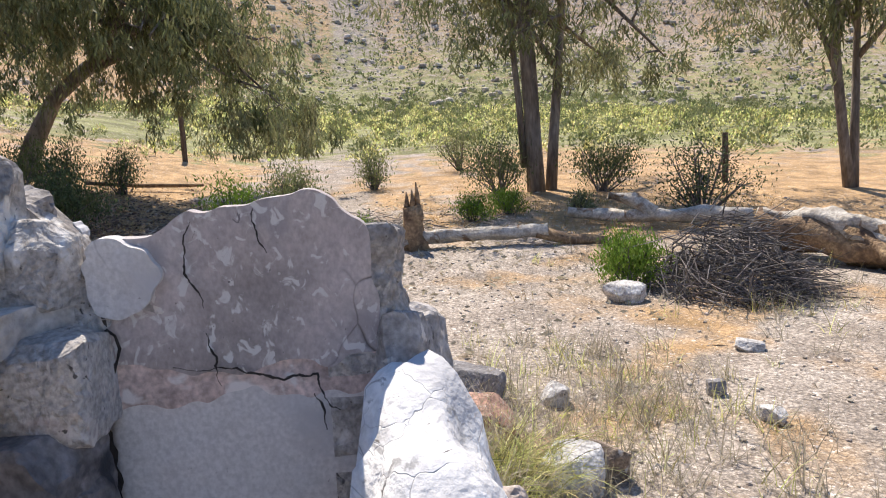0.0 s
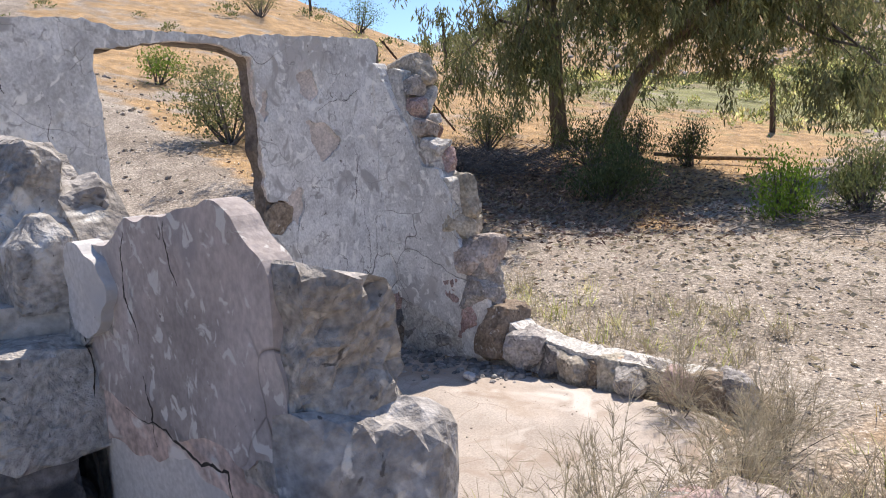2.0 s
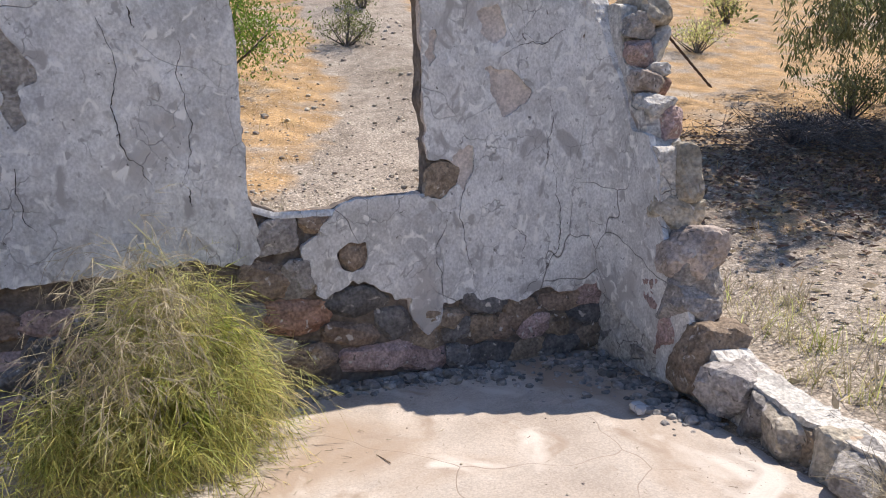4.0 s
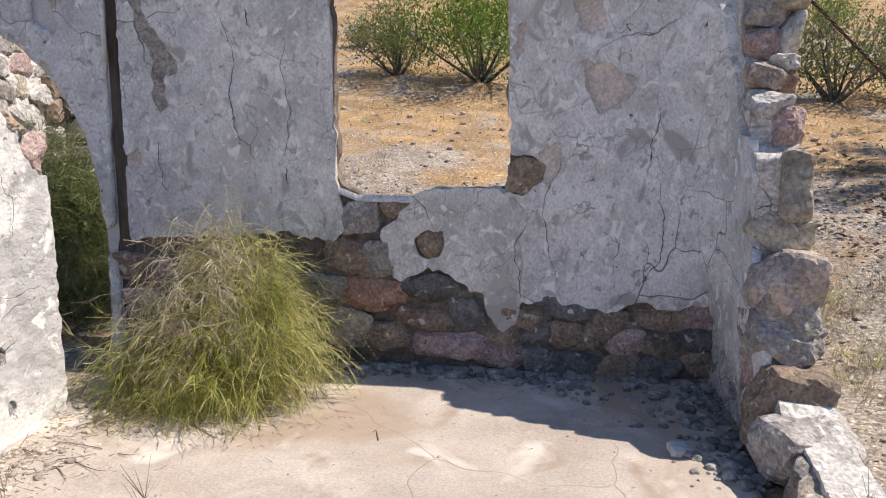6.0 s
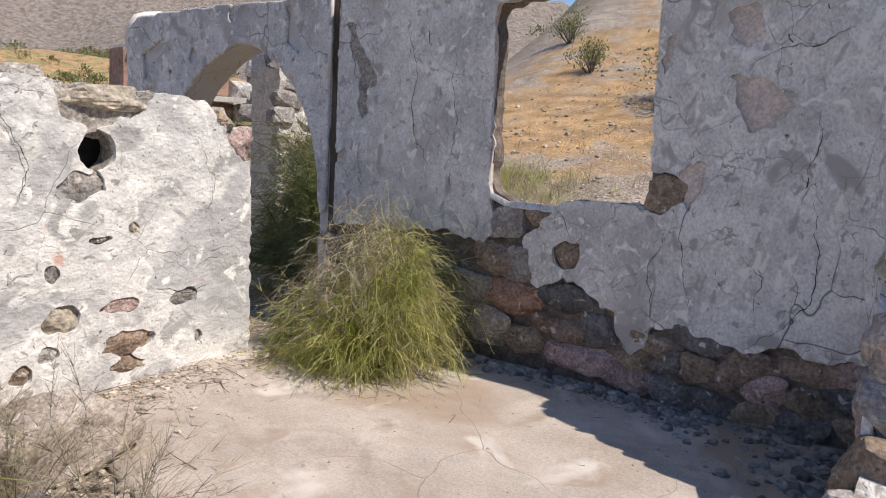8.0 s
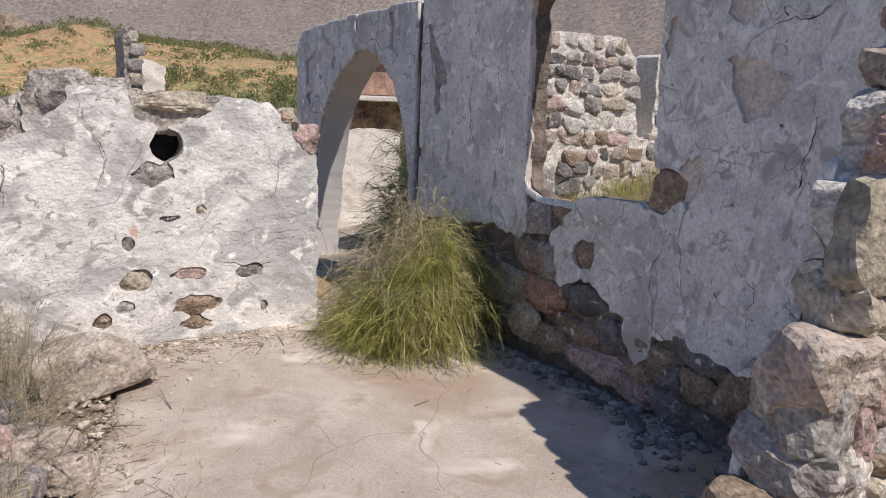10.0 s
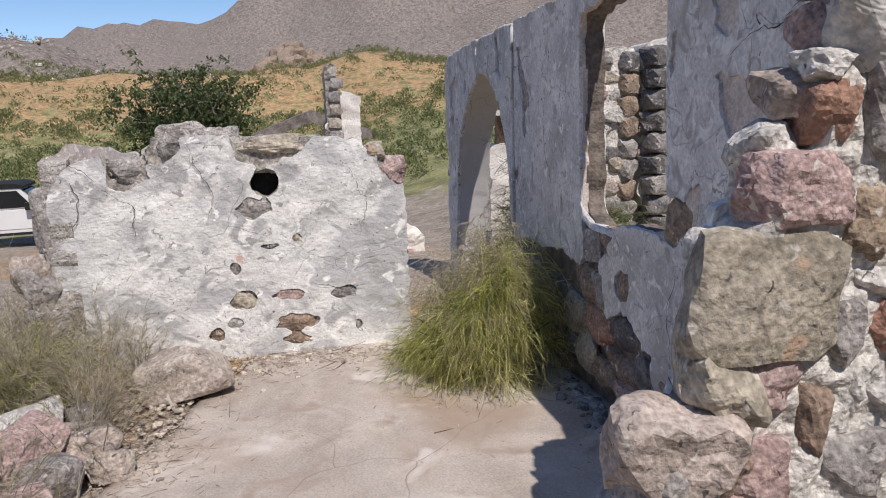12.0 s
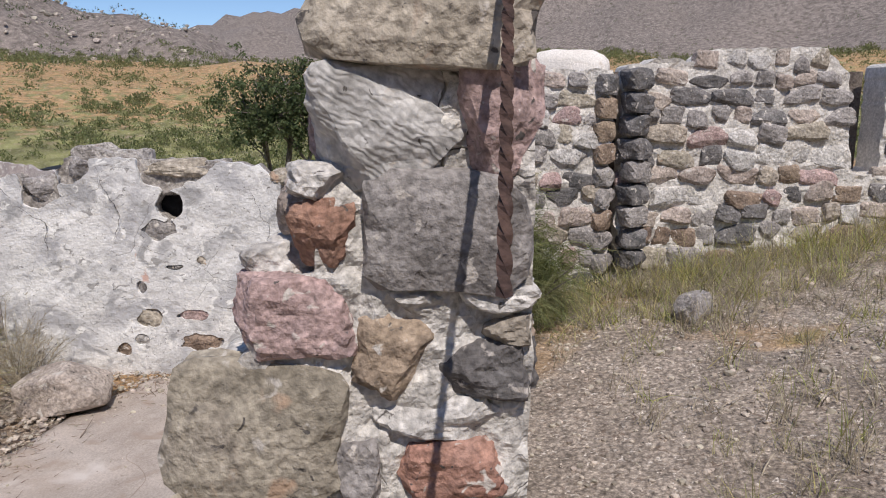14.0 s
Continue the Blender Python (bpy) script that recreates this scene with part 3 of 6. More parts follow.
EXPOSED = [
    [(-1.4, 0.72), (-0.7, 0.75), (-0.3, 0.79), (-0.05, 0.76), (0.03, 0.80), (0.01, 1.10), (0.44, 1.10), (0.42, 1.00), (0.34, 0.89), (0.25, 0.83), (0.29, 0.66), (0.34, 0.53),
     (0.44, 0.56), (0.53, 0.62), (0.62, 0.60), (0.74, 0.51), (0.86, 0.47), (0.88, 0.36), (0.96, 0.24), (1.02, 0.26), (1.09, 0.43), (1.28, 0.46), (1.45, 0.41),
     (1.62, 0.40), (1.70, 0.46), (1.9, 0.43), (2.3, 0.47), (2.3, -0.1), (-1.4, -0.1)],
    [(0.46, 0.80), (0.53, 0.84), (0.63, 0.83), (0.61, 0.69), (0.55, 0.65), (0.47, 0.68)],
    [(0.95, 1.06), (1.12, 1.07), (1.18, 1.14), (1.17, 1.24), (1.10, 1.28), (0.95, 1.27)],
    [(2.08, 2.45), (2.04, 2.10), (1.98, 1.97), (2.06, 2.00), (2.12, 1.8), (2.2, 1.7), (2.3, 2.45)],
]
BARE = [
    [(-1.22, 2.12), (-1.12, 2.10), (-1.08, 1.95), (-0.95, 1.80), (-0.92, 1.72), (-1.02, 1.66), (-1.00, 1.52), (-1.04, 1.46), (-1.08, 1.56), (-1.07, 1.75), (-1.15, 1.92)],
    [(1.36, 1.80), (1.50, 1.78), (1.60, 1.74), (1.66, 1.66), (1.58, 1.56), (1.47, 1.52), (1.40, 1.60)],
    [(1.0, 1.95), (1.05, 2.0), (1.04, 1.85), (1.0, 1.8)],
    [(1.14, 1.30), (1.26, 1.38), (1.28, 1.20), (1.20, 1.10)],
    [(1.3, 2.1), (1.42, 2.14), (1.5, 2.0), (1.4, 1.92), (1.32, 1.98)],
    [(-1.3, 1.2), (-1.2, 1.26), (-1.16, 1.18), (-1.22, 1.1)],
]


def in_any(polys, u, v, a=0.02, s=11):
    uu, vv = u + wig(u, v, a, s), v + wig(u + 7, v, a, s)
    return any(inside(p, uu, vv) for p in polys)


def face_n(u, v, d):
    return (u, d, v)


wall_north = part("wall_north", slab(lambda u, v: v > 0 and north_mask(u, v), -1.35, 2.3, 0.0, 2.44, 0.03, face_n,
                                     lambda u, v: 0.035 + 0.012 * fbm(u * 6, v * 6, 1), lambda u, v: 0.15 + 0.012 * fbm(u * 5, v * 5, 8)), M_DKMORT_SHADE, None, "", False)
tagged(wall_north, "ruined stone wall with grey flaking plaster and an empty window opening", "wall", kind="structure")
part("undercoat", slab(lambda u, v: v > 0 and north_mask(u, v) and not in_any(EXPOSED, u, v), -1.35, 2.2, 0.0, 2.42, 0.02, face_n,
                       lambda u, v: 0.008 + 0.004 * fbm(u * 9, v * 9, 1), lambda u, v: 0.045), M_UNDER, wall_north, "tan undercoat plaster showing in patches")
part("plaster", slab(lambda u, v: v > 0 and north_mask(u, v) and not in_any(EXPOSED, u, v, 0.03) and not in_any(BARE, u, v, 0.03), -1.35, 2.2, 0.0, 2.42, 0.0125, face_n,
                     lambda u, v: -0.008 + 0.006 * fbm(u * 2.2, v * 2.2, 1) + 0.0015 * noise.noise((u * 30, v * 30, 0)), lambda u, v: 0.015), M_PLASTER, wall_north, "grey cracked lime plaster coat")
part("bare_strip", slab(lambda u, v: in_any(BARE[:1], u, v, 0.03), -1.35, -0.8, 1.3, 2.3, 0.015, face_n, lambda u, v: 0.001 + 0.004 * fbm(u * 12, v * 12, 2), lambda u, v: 0.02), M_CONC, wall_north, "bare grey render where plaster has fallen")
# plaster on the outer side and in the window reveal
part("outer_plaster", slab(lambda u, v: v > 0 and north_mask(u, v) and fbm(u * 1.3, v * 1.3, 4) < 0.25 and not any(north_open(u + a, v + c) for a, c in ((0.05, 0), (-0.05, 0), (0, 0.05), (0, -0.05))), -1.35, 2.0, 0.0, 2.42, 0.03, face_n,
                           lambda u, v: 0.145, lambda u, v: 0.172 + 0.006 * fbm(u * 3, v * 3, 1)), M_PLASTER, wall_north, "outer plaster coat")
_rv = Buf()
for _k in range(24):
    _u0, _u1 = 0.0 + _k * 0.0405, 0.0 + (_k + 1) * 0.0405
    _rv.add([(_u0, 0.0, lerp(SILL, _u0) - 0.002), (_u1, 0.0, lerp(SILL, _u1) - 0.002), (_u1, 0.165, lerp(SILL, _u1) - 0.03), (_u0, 0.165, lerp(SILL, _u0) - 0.03),
             (_u0, 0.0, lerp(SILL, _u0) - 0.04), (_u1, 0.0, lerp(SILL, _u1) - 0.04), (_u1, 0.165, lerp(SILL, _u1) - 0.04), (_u0, 0.165, lerp(SILL, _u0) - 0.04)],
            [(0, 1, 2, 3), (0, 4, 5, 1), (2, 6, 7, 3)])
part("window_sill", _rv, M_PLASTER, wall_north, "worn pale plastered sill", True)
# stones bared under the plaster
STONES_N = [(-0.12, 0.42, 0.34, 0.22, "tan"), (0.13, 0.90, 0.20, 0.17, "grey"), (0.33, 0.96, 0.15, 0.12, "brown"), (0.06, 0.66, 0.26, 0.18, "brown"),
            (0.24, 0.65, 0.18, 0.20, "grey"), (0.20, 0.43, 0.36, 0.19, "red"), (0.56, 0.49, 0.34, 0.16, "dark"), (0.545, 0.745, 0.14, 0.17, "brown"),
            (1.08, 1.165, 0.18, 0.19, "brown"), (0.05, 0.22, 0.28, 0.20, "tan"), (0.28, 0.18, 0.28, 0.16, "brown"), (0.52, 0.30, 0.30, 0.12, "brown"),
            (0.78, 0.34, 0.20, 0.18, "dark"), (0.70, 0.14, 0.44, 0.15, "pink")]
for _x, _z, _w, _h, _c in STONES_N:
    stone(wall_north, (_x, 0.035, _z), (_w * 1.1, 0.09, _h * 1.12), _c, (0, random.uniform(-8, 8), 0), True)


def free_n(u, v):
    return in_any(EXPOSED[:1], u, v, 0) and not any(abs(u - s[0]) < s[2] * 0.55 and abs(v - s[1]) < s[3] * 0.6 for s in STONES_N) and v < 0.72


masonry(wall_north, -1.25, 2.15, 0.0, 0.45, free_n, lambda u, v: (u, 0.05, v), 0.10, (0.11, 0.17), (0.14, 0.30), ["brown", "dark", "brown", "brown", "pink", "dark"], 0, True, 1.2)

# ---- arch wall, continuing the line to the west ----
ARCH = [(-3.45, -0.2), (-3.40, 0.4), (-3.28, 1.0), (-3.10, 1.45), (-2.85, 1.72), (-2.55, 1.90), (-2.24, 2.01), (-1.95, 1.88), (-1.66, 1.60), (-1.50, 1.30), (-1.43, 0.9), (-1.42, -0.2)]
TOPA = [(-3.80, 1.9), (-3.70, 2.14), (-3.6, 2.22), (-2.6, 2.27), (-1.36, 2.30)]


for _ in range(2):
    ARCH = [ARCH[0]] + [((a[0] * k + c[0] * (1 - k)), (a[1] * k + c[1] * (1 - k))) for a, c in zip(ARCH, ARCH[1:]) for k in (0.75, 0.25)] + [ARCH[-1]]


def arch_mask(u, v):
    w = wig(u, v, 0.008, 5)
    return -3.76 + w < u < -1.365 + w and v < lerp(TOPA, u) + w and not inside(ARCH, u + w, v + w)


wall_arch = part("wall_arch", slab(arch_mask, -3.85, -1.3, -0.4, 2.4, 0.015, face_n, lambda u, v: 0.03 + 0.01 * fbm(u * 5, v * 5, 1), lambda u, v: 0.33 + 0.015 * fbm(u * 4, v * 4, 6), 8, ARCH),
                 M_PALE, None, "", False)
tagged(wall_arch, "grey plastered wall with a pointed arch doorway", "wall", kind="structure")
part("plaster", slab(lambda u, v: arch_mask(u, v) and fbm(u * 2.5, v * 2.5, 11) < 0.42, -3.85, -1.3, -0.4, 2.4, 0.02, face_n,
                     lambda u, v: 0.004 + 0.006 * fbm(u * 2.5, v * 2.5, 3), lambda u, v: 0.035), M_PLASTER, wall_arch, "grey cracked plaster", True)
_b = Buf()
_b.box((-1.32, 0.14, 1.02), (0.088, 0.22, 2.5), 0, 0.006)
part("post", _b, M_POST, wall_arch, "dark timber post in the wall gap")
_b = Buf()
_b.tube([(-1.368, 0.01, 1.75), (-1.366, 0.005, 1.95), (-1.37, 0.01, 2.15), (-1.366, 0.01, 2.27)], [0.018, 0.012, 0.016, 0.012], 6, 0.4)
part("flake", _b, M_WHITE, wall_arch, "white plaster edge along the gap", True)

# ---- east return wall: a broken stepped stub and a low footing ----
EPRO = [(0.28, 2.16), (-0.20, 2.16), (-0.22, 1.82), (-0.30, 1.76), (-0.31, 1.56), (-0.44, 1.54), (-0.47, 1.38), (-0.58, 1.34), (-0.60, 1.02), (-0.62, 0.82), (-0.72, 0.74), (-0.76, 0.55), (-0.90, 0.36), (-1.15, 0.26),
        (-1.5, 0.20), (-2.0, 0.17), (-2.45, 0.15), (-2.62, 0.05)]
EPRO_S = sorted(EPRO)


def east_mask(u, v):
    return -2.62 < u < 0.18 and v < lerp(EPRO_S, u) + wig(u, v, 0.02, 8)


def face_e(u, v, d):
    return (d + 0.03 * v * -1.2, u, v)


wall_east = part("wall_east", slab(east_mask, -2.7, 0.32, -0.1, 2.4, 0.0125, face_e, lambda u, v: 2.19 + 0.02 * fbm(u * 6, v * 6, 1),
                                   lambda u, v: 2.345 + 0.036 * v + 0.045 * ss(0.9, 0.4, v) + 0.032 * fbm(u * 8, v * 8, 5, 5)), M_MORTAR, None, "", False)
tagged(wall_east, "broken stub of a rubble stone wall stepping down to a low footing", "wall", kind="structure")


def east_pl(u, v):
    lim = lerp([(-0.95, 0.25), (-0.85, 0.50), (-0.68, 0.72), (-0.60, 1.0), (-0.57, 1.25), (-0.50, 1.42), (-0.34, 1.44), (-0.24, 1.70), (-0.12, 1.95), (-0.03, 2.2), (0.3, 2.3)], u)
    return u < -0.0 and u > -0.92 and 0.02 < v < lim + wig(u, v, 0.03, 9) and not (v < 0.42 + 0.35 * u and u > -0.6)


part("plaster", slab(east_pl, -1.0, 0.02, 0.0, 2.4, 0.0125, face_e, lambda u, v: 2.172 - 0.10 * math.exp(min(0.0, u + 0.02) / 0.10) * ss(0.3, 1.0, v) + 0.006 * fbm(u * 3, v * 3, 1), lambda u, v: 2.21), M_PLASTER, wall_east, "grey plaster skin on the inner face")
PILLAR = [(0.0, 2.15, 0.50, 0.25, "tan"), (-0.068, 1.905, 0.34, 0.27, "stripe"), (0.175, 1.93, 0.19, 0.26, "pink"), (0.055, 1.68, 0.37, 0.27, "grey"), (-0.217, 1.672, 0.15, 0.155, "red"), (-0.235, 1.785, 0.12, 0.09, "white"),
          (-0.29, 1.48, 0.30, 0.195, "pink"), (0.0, 1.525, 0.20, 0.09, "white"), (0.17, 1.515, 0.18, 0.08, "white"), (-0.072, 1.377, 0.18, 0.22, "brown"), (0.15, 1.355, 0.24, 0.15, "dark"), (0.20, 1.445, 0.12, 0.07, "tan"),
          (-0.405, 1.205, 0.43, 0.345, "tan"), (0.02, 1.225, 0.30, 0.11, "white"), (0.06, 1.10, 0.29, 0.15, "red"), (-0.158, 1.074, 0.11, 0.21, "grey"), (-0.40, 0.965, 0.24, 0.16, "pink"), (-0.23, 0.84, 0.10, 0.24, "brown"),
          (-0.11, 0.915, 0.10, 0.16, "white"), (0.0, 0.905, 0.15, 0.15, "white"), (0.135, 0.90, 0.13, 0.18, "red"), (-0.58, 0.73, 0.30, 0.16, "brown"), (-0.40, 0.71, 0.20, 0.22, "pink"), (-0.10, 0.70, 0.22, 0.20, "grey"),
          (0.13, 0.70, 0.20, 0.18, "tan"), (-0.28, 0.52, 0.30, 0.20, "grey"), (0.05, 0.48, 0.34, 0.20, "brown")]
random.seed(31)
for _y, _z, _w, _h, _c in PILLAR:
    stone(wall_east, (2.285 + (0.035 if _w > 0.4 or _h > 0.25 else 0.012 if _c == "white" else 0.02) + 0.05 * ss(0.95, 0.5, _z), _y - 0.072, _z - 0.012), (0.15 if _z < 2 else 0.20, _w, _h), _c, (random.uniform(-4, 4), random.uniform(-3, 3), random.uniform(-4, 4)), _w < 0.36 or _c == "stripe")
for _y, _z, _sx, _sy, _sz, _c in ((-0.70, 0.77, 0.30, 0.34, 0.30, "sand"), (-0.74, 0.50, 0.32, 0.30, 0.26, "grey"), (-0.52, 0.55, 0.24, 0.22, 0.24, "pink")):
    stone(wall_east, (2.275, _y, _z), (_sx, _sy, _sz), _c, (random.uniform(-8, 8), random.uniform(-6, 6), random.uniform(-12, 12)), True)
# stones stacked up the broken inner edge
for _y, _z, _sy, _sz, _c in ((-0.22, 2.03, 0.15, 0.15, "grey"), (-0.26, 1.87, 0.14, 0.16, "pink"), (-0.33, 1.71, 0.15, 0.14, "sand"), (-0.40, 1.57, 0.18, 0.13, "white")):
    stone(wall_east, (2.235 - 0.01 * _z, _y, _z), (0.19, _sy, _sz), _c, (random.uniform(-6, 6), random.uniform(-8, 8), random.uniform(-12, 12)), True)
# loose steps of the broken end
for _y, _z, _sx, _sy, _sz, _c in ((-0.72, 0.64, 0.28, 0.26, 0.38, "grey"), (-0.88, 0.24, 0.38, 0.34, 0.36, "brown"), (-0.66, 0.30, 0.30, 0.24, 0.30, "pink"), (-0.56, 0.98, 0.30, 0.22, 0.24, "tan"),
                                  (-1.12, 0.14, 0.40, 0.34, 0.30, "grey")):
    stone(wall_east, (2.30 - 0.03 * _z, _y, _z), (_sx, _sy, _sz), _c, (random.uniform(-10, 10), random.uniform(-10, 10), random.uniform(-20, 20)), True)
for _y in (-0.3, 0.1):
    for _z, _c in ((0.10, "grey"), (0.32, "tan"), (0.46, "brown")):
        stone(wall_east, (2.31, _y + random.uniform(-0.1, 0.1), _z), (0.24, 0.32, 0.19), _c, (0, 0, random.uniform(-8, 8)), True)
for _i in range(9):
    _y = -1.35 - 0.15 * _i
    stone(wall_east, (2.24 + random.uniform(-0.06, 0.06), _y, 0.07), (random.uniform(0.22, 0.34), random.uniform(0.16, 0.24), random.uniform(0.18, 0.28)), random.choice(["grey", "tan", "brown", "pink", "brown"]),
          (random.uniform(-15, 15), random.uniform(-15, 15), random.uniform(0, 90)), True)

# ---- west wall (white, waist high) with the flue hole ----
TOPW = [(-3.26, 1.10), (-3.22, 1.24), (-3.14, 1.36), (-3.04, 1.43), (-2.9, 1.47), (-2.86, 1.44), (-2.84, 1.30), (-2.66, 1.33), (-2.62, 1.48), (-2.52, 1.57), (-2.06, 1.57), (-2.03, 1.50), (-1.55, 1.50), (-1.45, 1.54), (-1.2, 1.51),
        (-1.12, 1.42), (-0.98, 1.36), (-0.88, 1.22), (-0.855, 0.9)]


def west_mask(u, v):
    if (u + 1.845) ** 2 + (v - 1.235) ** 2 < (0.100 + wig(u, v, 0.012, 20)) ** 2:
        return False
    return -3.25 + wig(u, v, 0.02) < u < -0.865 + wig(u, v, 0.02) and v < lerp(TOPW, u) + wig(u, v, 0.015)


def face_w(u, v, d):
    return (d, u, v)


HOLES_W = [(-1.73, 0.43, 0.11, 0.045), (-1.69, 0.22, 0.15, 0.07), (-2.05, 0.41, 0.10, 0.07), (-2.09, 0.65, 0.035, 0.06), (-1.65, 0.835, 0.035, 0.03), (-1.84, 0.79, 0.07, 0.018),
           (-1.93, 1.06, 0.13, 0.07), (-1.70, 0.10, 0.10, 0.04), (-2.25, 0.18, 0.06, 0.05), (-1.35, 0.42, 0.10, 0.05), (-2.12, 0.24, 0.06, 0.04), (-1.25, 0.16, 0.03, 0.05)]
NOTCH_W = [[(-2.87, 1.6), (-2.86, 1.25), (-2.80, 1.22), (-2.6, 1.30), (-2.58, 1.6)], [(-2.04, 1.6), (-2.04, 1.40), (-1.85, 1.34), (-1.62, 1.42), (-1.55, 1.47), (-1.50, 1.6)],
           [(-1.08, 1.45), (-1.05, 1.28), (-0.93, 1.17), (-0.8, 1.2), (-0.8, 1.5)], [(-2.56, 1.62), (-2.58, 1.40), (-2.42, 1.42), (-2.36, 1.62)]]


def west_pl(u, v):
    if not west_mask(u, v) or in_any(NOTCH_W, u, v, 0.03):
        return False
    w = wig(u, v, 0.35, 12)
    return not any(((u - a) / c) ** 2 + ((v - b_) / d) ** 2 < 1 + w * 2 for a, b_, c, d in HOLES_W)


wall_west = part("wall_west", slab(west_mask, -3.4, -0.8, -0.1, 1.7, 0.025, face_w, lambda u, v: -1.205 + 0.008 * fbm(u * 7, v * 7, 1), lambda u, v: -1.315 + 0.01 * fbm(u * 5, v * 5, 2)),
                 M_CONC, None, "", False)
tagged(wall_west, "waist-high white plastered stone wall with a round flue hole", "wall", kind="structure")
part("plaster", slab(west_pl, -3.4, -0.8, -0.02, 1.7, 0.0125, face_w, lambda u, v: -1.178 + 0.012 * fbm(u * 3, v * 3, 1) + 0.003 * noise.noise((u * 25, v * 25, 0)), lambda u, v: -1.22), M_WHITE, wall_west,
     "cracked white plaster face")
for (_a, _b2, _c2, _d2), _m in zip(HOLES_W, ["pink", "brown", "tan", "grey", "tan", "dark", "grey", "brown", "brown", "grey", "white", "grey", "grey"]):
    stone(wall_west, (-1.215, _a, _b2), (0.07, _c2 * 2.1, _d2 * 2.2), _m, (random.uniform(-8, 8), 0, 0), True)
for _y, _z, _w, _h, _c in ((-1.80, 1.49, 0.46, 0.13, "tan"), (-2.72, 1.36, 0.24, 0.17, "grey"), (-0.95, 1.28, 0.20, 0.20, "pink"), (-1.08, 1.42, 0.16, 0.12, "tan"), (-2.47, 1.51, 0.20, 0.15, "grey")):
    stone(wall_west, (-1.255, _y, _z), (0.17, _w, _h), _c, (random.uniform(-6, 6), 0, 0), True)
for _y, _z, _w, _h, _c in ((-3.40, 0.70, 0.26, 0.26, "sand"), (-3.34, 0.38, 0.26, 0.24, "grey"), (-3.36, 0.14, 0.3, 0.28, "pink")):
    stone(wall_west, (-1.22, _y, _z), (0.18, _w, _h), _c, (random.uniform(-8, 8), random.uniform(-8, 8), 0), True)


# back of the same wall: pink upper plaster, pale lower plaster
def back_pl(u, v):
    top = lerp([(-3.22, 1.10), (-3.20, 1.46), (-3.14, 1.52), (-3.09, 1.555), (-3.0, 1.54), (-2.86, 1.52), (-2.78, 1.475), (-2.68, 1.47), (-2.66, 1.40)], u)
    return -3.215 + wig(u, v, 0.02) < u < -2.66 + wig(u, v, 0.015) and v < top + wig(u, v, 0.012)


def face_b(u, v, d):
    return (d, u, v)


part("upper_plaster", slab(lambda u, v: back_pl(u, v) and v > 1.205 + 0.10 * (u + 2.9) * 0.3 + wig(u, v, 0.03, 12), -3.3, -2.6, 1.0, 1.65, 0.0125, face_b,
                           lambda u, v: -1.30, lambda u, v: -1.342 + 0.006 * fbm(u * 4, v * 4, 3)), M_PINK, wall_west, "stained mauve upper plaster")
part("lower_plaster", slab(lambda u, v: back_pl(u, v) and v < 1.24, -3.3, -2.6, -0.02, 1.3, 0.02, face_b,
                           lambda u, v: -1.30, lambda u, v: -1.333 + 0.004 * fbm(u * 3, v * 3, 5)), M_PALE, wall_west, "pale grey lower plaster", True)
_pp = [(-2.665, 1.34), (-2.70, 1.32), (-2.75, 1.33), (-2.79, 1.36), (-2.80, 1.40), (-2.785, 1.44), (-2.76, 1.47), (-2.72, 1.475), (-2.68, 1.46), (-2.655, 1.42)]
part("patch", slab(lambda u, v: inside(_pp, u + wig(u, v, 0.025, 12), v + wig(u + 5, v, 0.025, 12)), -2.85, -2.6, 1.28, 1.52, 0.01, face_b,
                   lambda u, v: -1.32, lambda u, v: -1.362 + 0.006 * fbm(u * 9, v * 9, 3)), M_PALE, wall_west, "pale plaster patch")
part("band", slab(lambda u, v: back_pl(u, v) and 1.135 + wig(u, v, 0.03, 10) < v < 1.235 + 0.03 * (u + 2.9) + wig(u, v, 0.03, 9), -3.3, -2.6, 1.05, 1.3, 0.0125, face_b,
                  lambda u, v: -1.32, lambda u, v: -1.337 + 0.003 * fbm(u * 6, v * 6, 3)), M_BAND, wall_west, "pink limewash band")
def end_mask(u, v):
    w = wig(u, v, 0.03, 9)
    return -1.335 + w * 0.3 < u < -1.180 - 0.04 * ss(1.25, 1.5, v) + w * 0.5 and v < 1.50 - 0.55 * max(0.0, u + 1.32) + w * 1.4


def end_face(u, v):
    pit = max(0.0, noise.noise((u * 22, v * 22, 6.0)) - 0.15)
    return -3.235 - 0.045 * ss(1.45, 0.7, v) + 0.03 * fbm(u * 8, v * 8, 2, 5) + 0.07 * pit - 0.03 * math.sin(math.pi * min(1, max(0, (u + 1.335) / 0.18)))


part("broken_end", slab(end_mask, -1.36, -1.08, -0.05, 1.55, 0.011, lambda u, v, d: (u, d, v), end_face, lambda u, v: -3.10), M_CORE, wall_west, "rough pitted broken end of the wall")
# broken wall core above the shelf
TOPC = [(-2.70, 1.38), (-2.62, 1.45), (-2.55, 1.49), (-2.50, 1.57), (-2.43, 1.64), (-2.36, 1.655), (-2.30, 1.61), (-2.18, 1.63), (-2.08, 1.60), (-1.98, 1.55), (-1.7, 1.56), (-1.45, 1.52), (-1.15, 1.44), (-1.0, 1.36)]


def facet(u, v):
    """Broad broken planes, as where masonry has split away."""
    return 0.035 * abs(noise.noise((u * 5, v * 6, 4.4))) + 0.028 * noise.cell((u * 7 + 0.8 * noise.noise((u * 6, v * 6, 1)), v * 7, 2.0)) + 0.010 * fbm(u * 16, v * 16, 2)


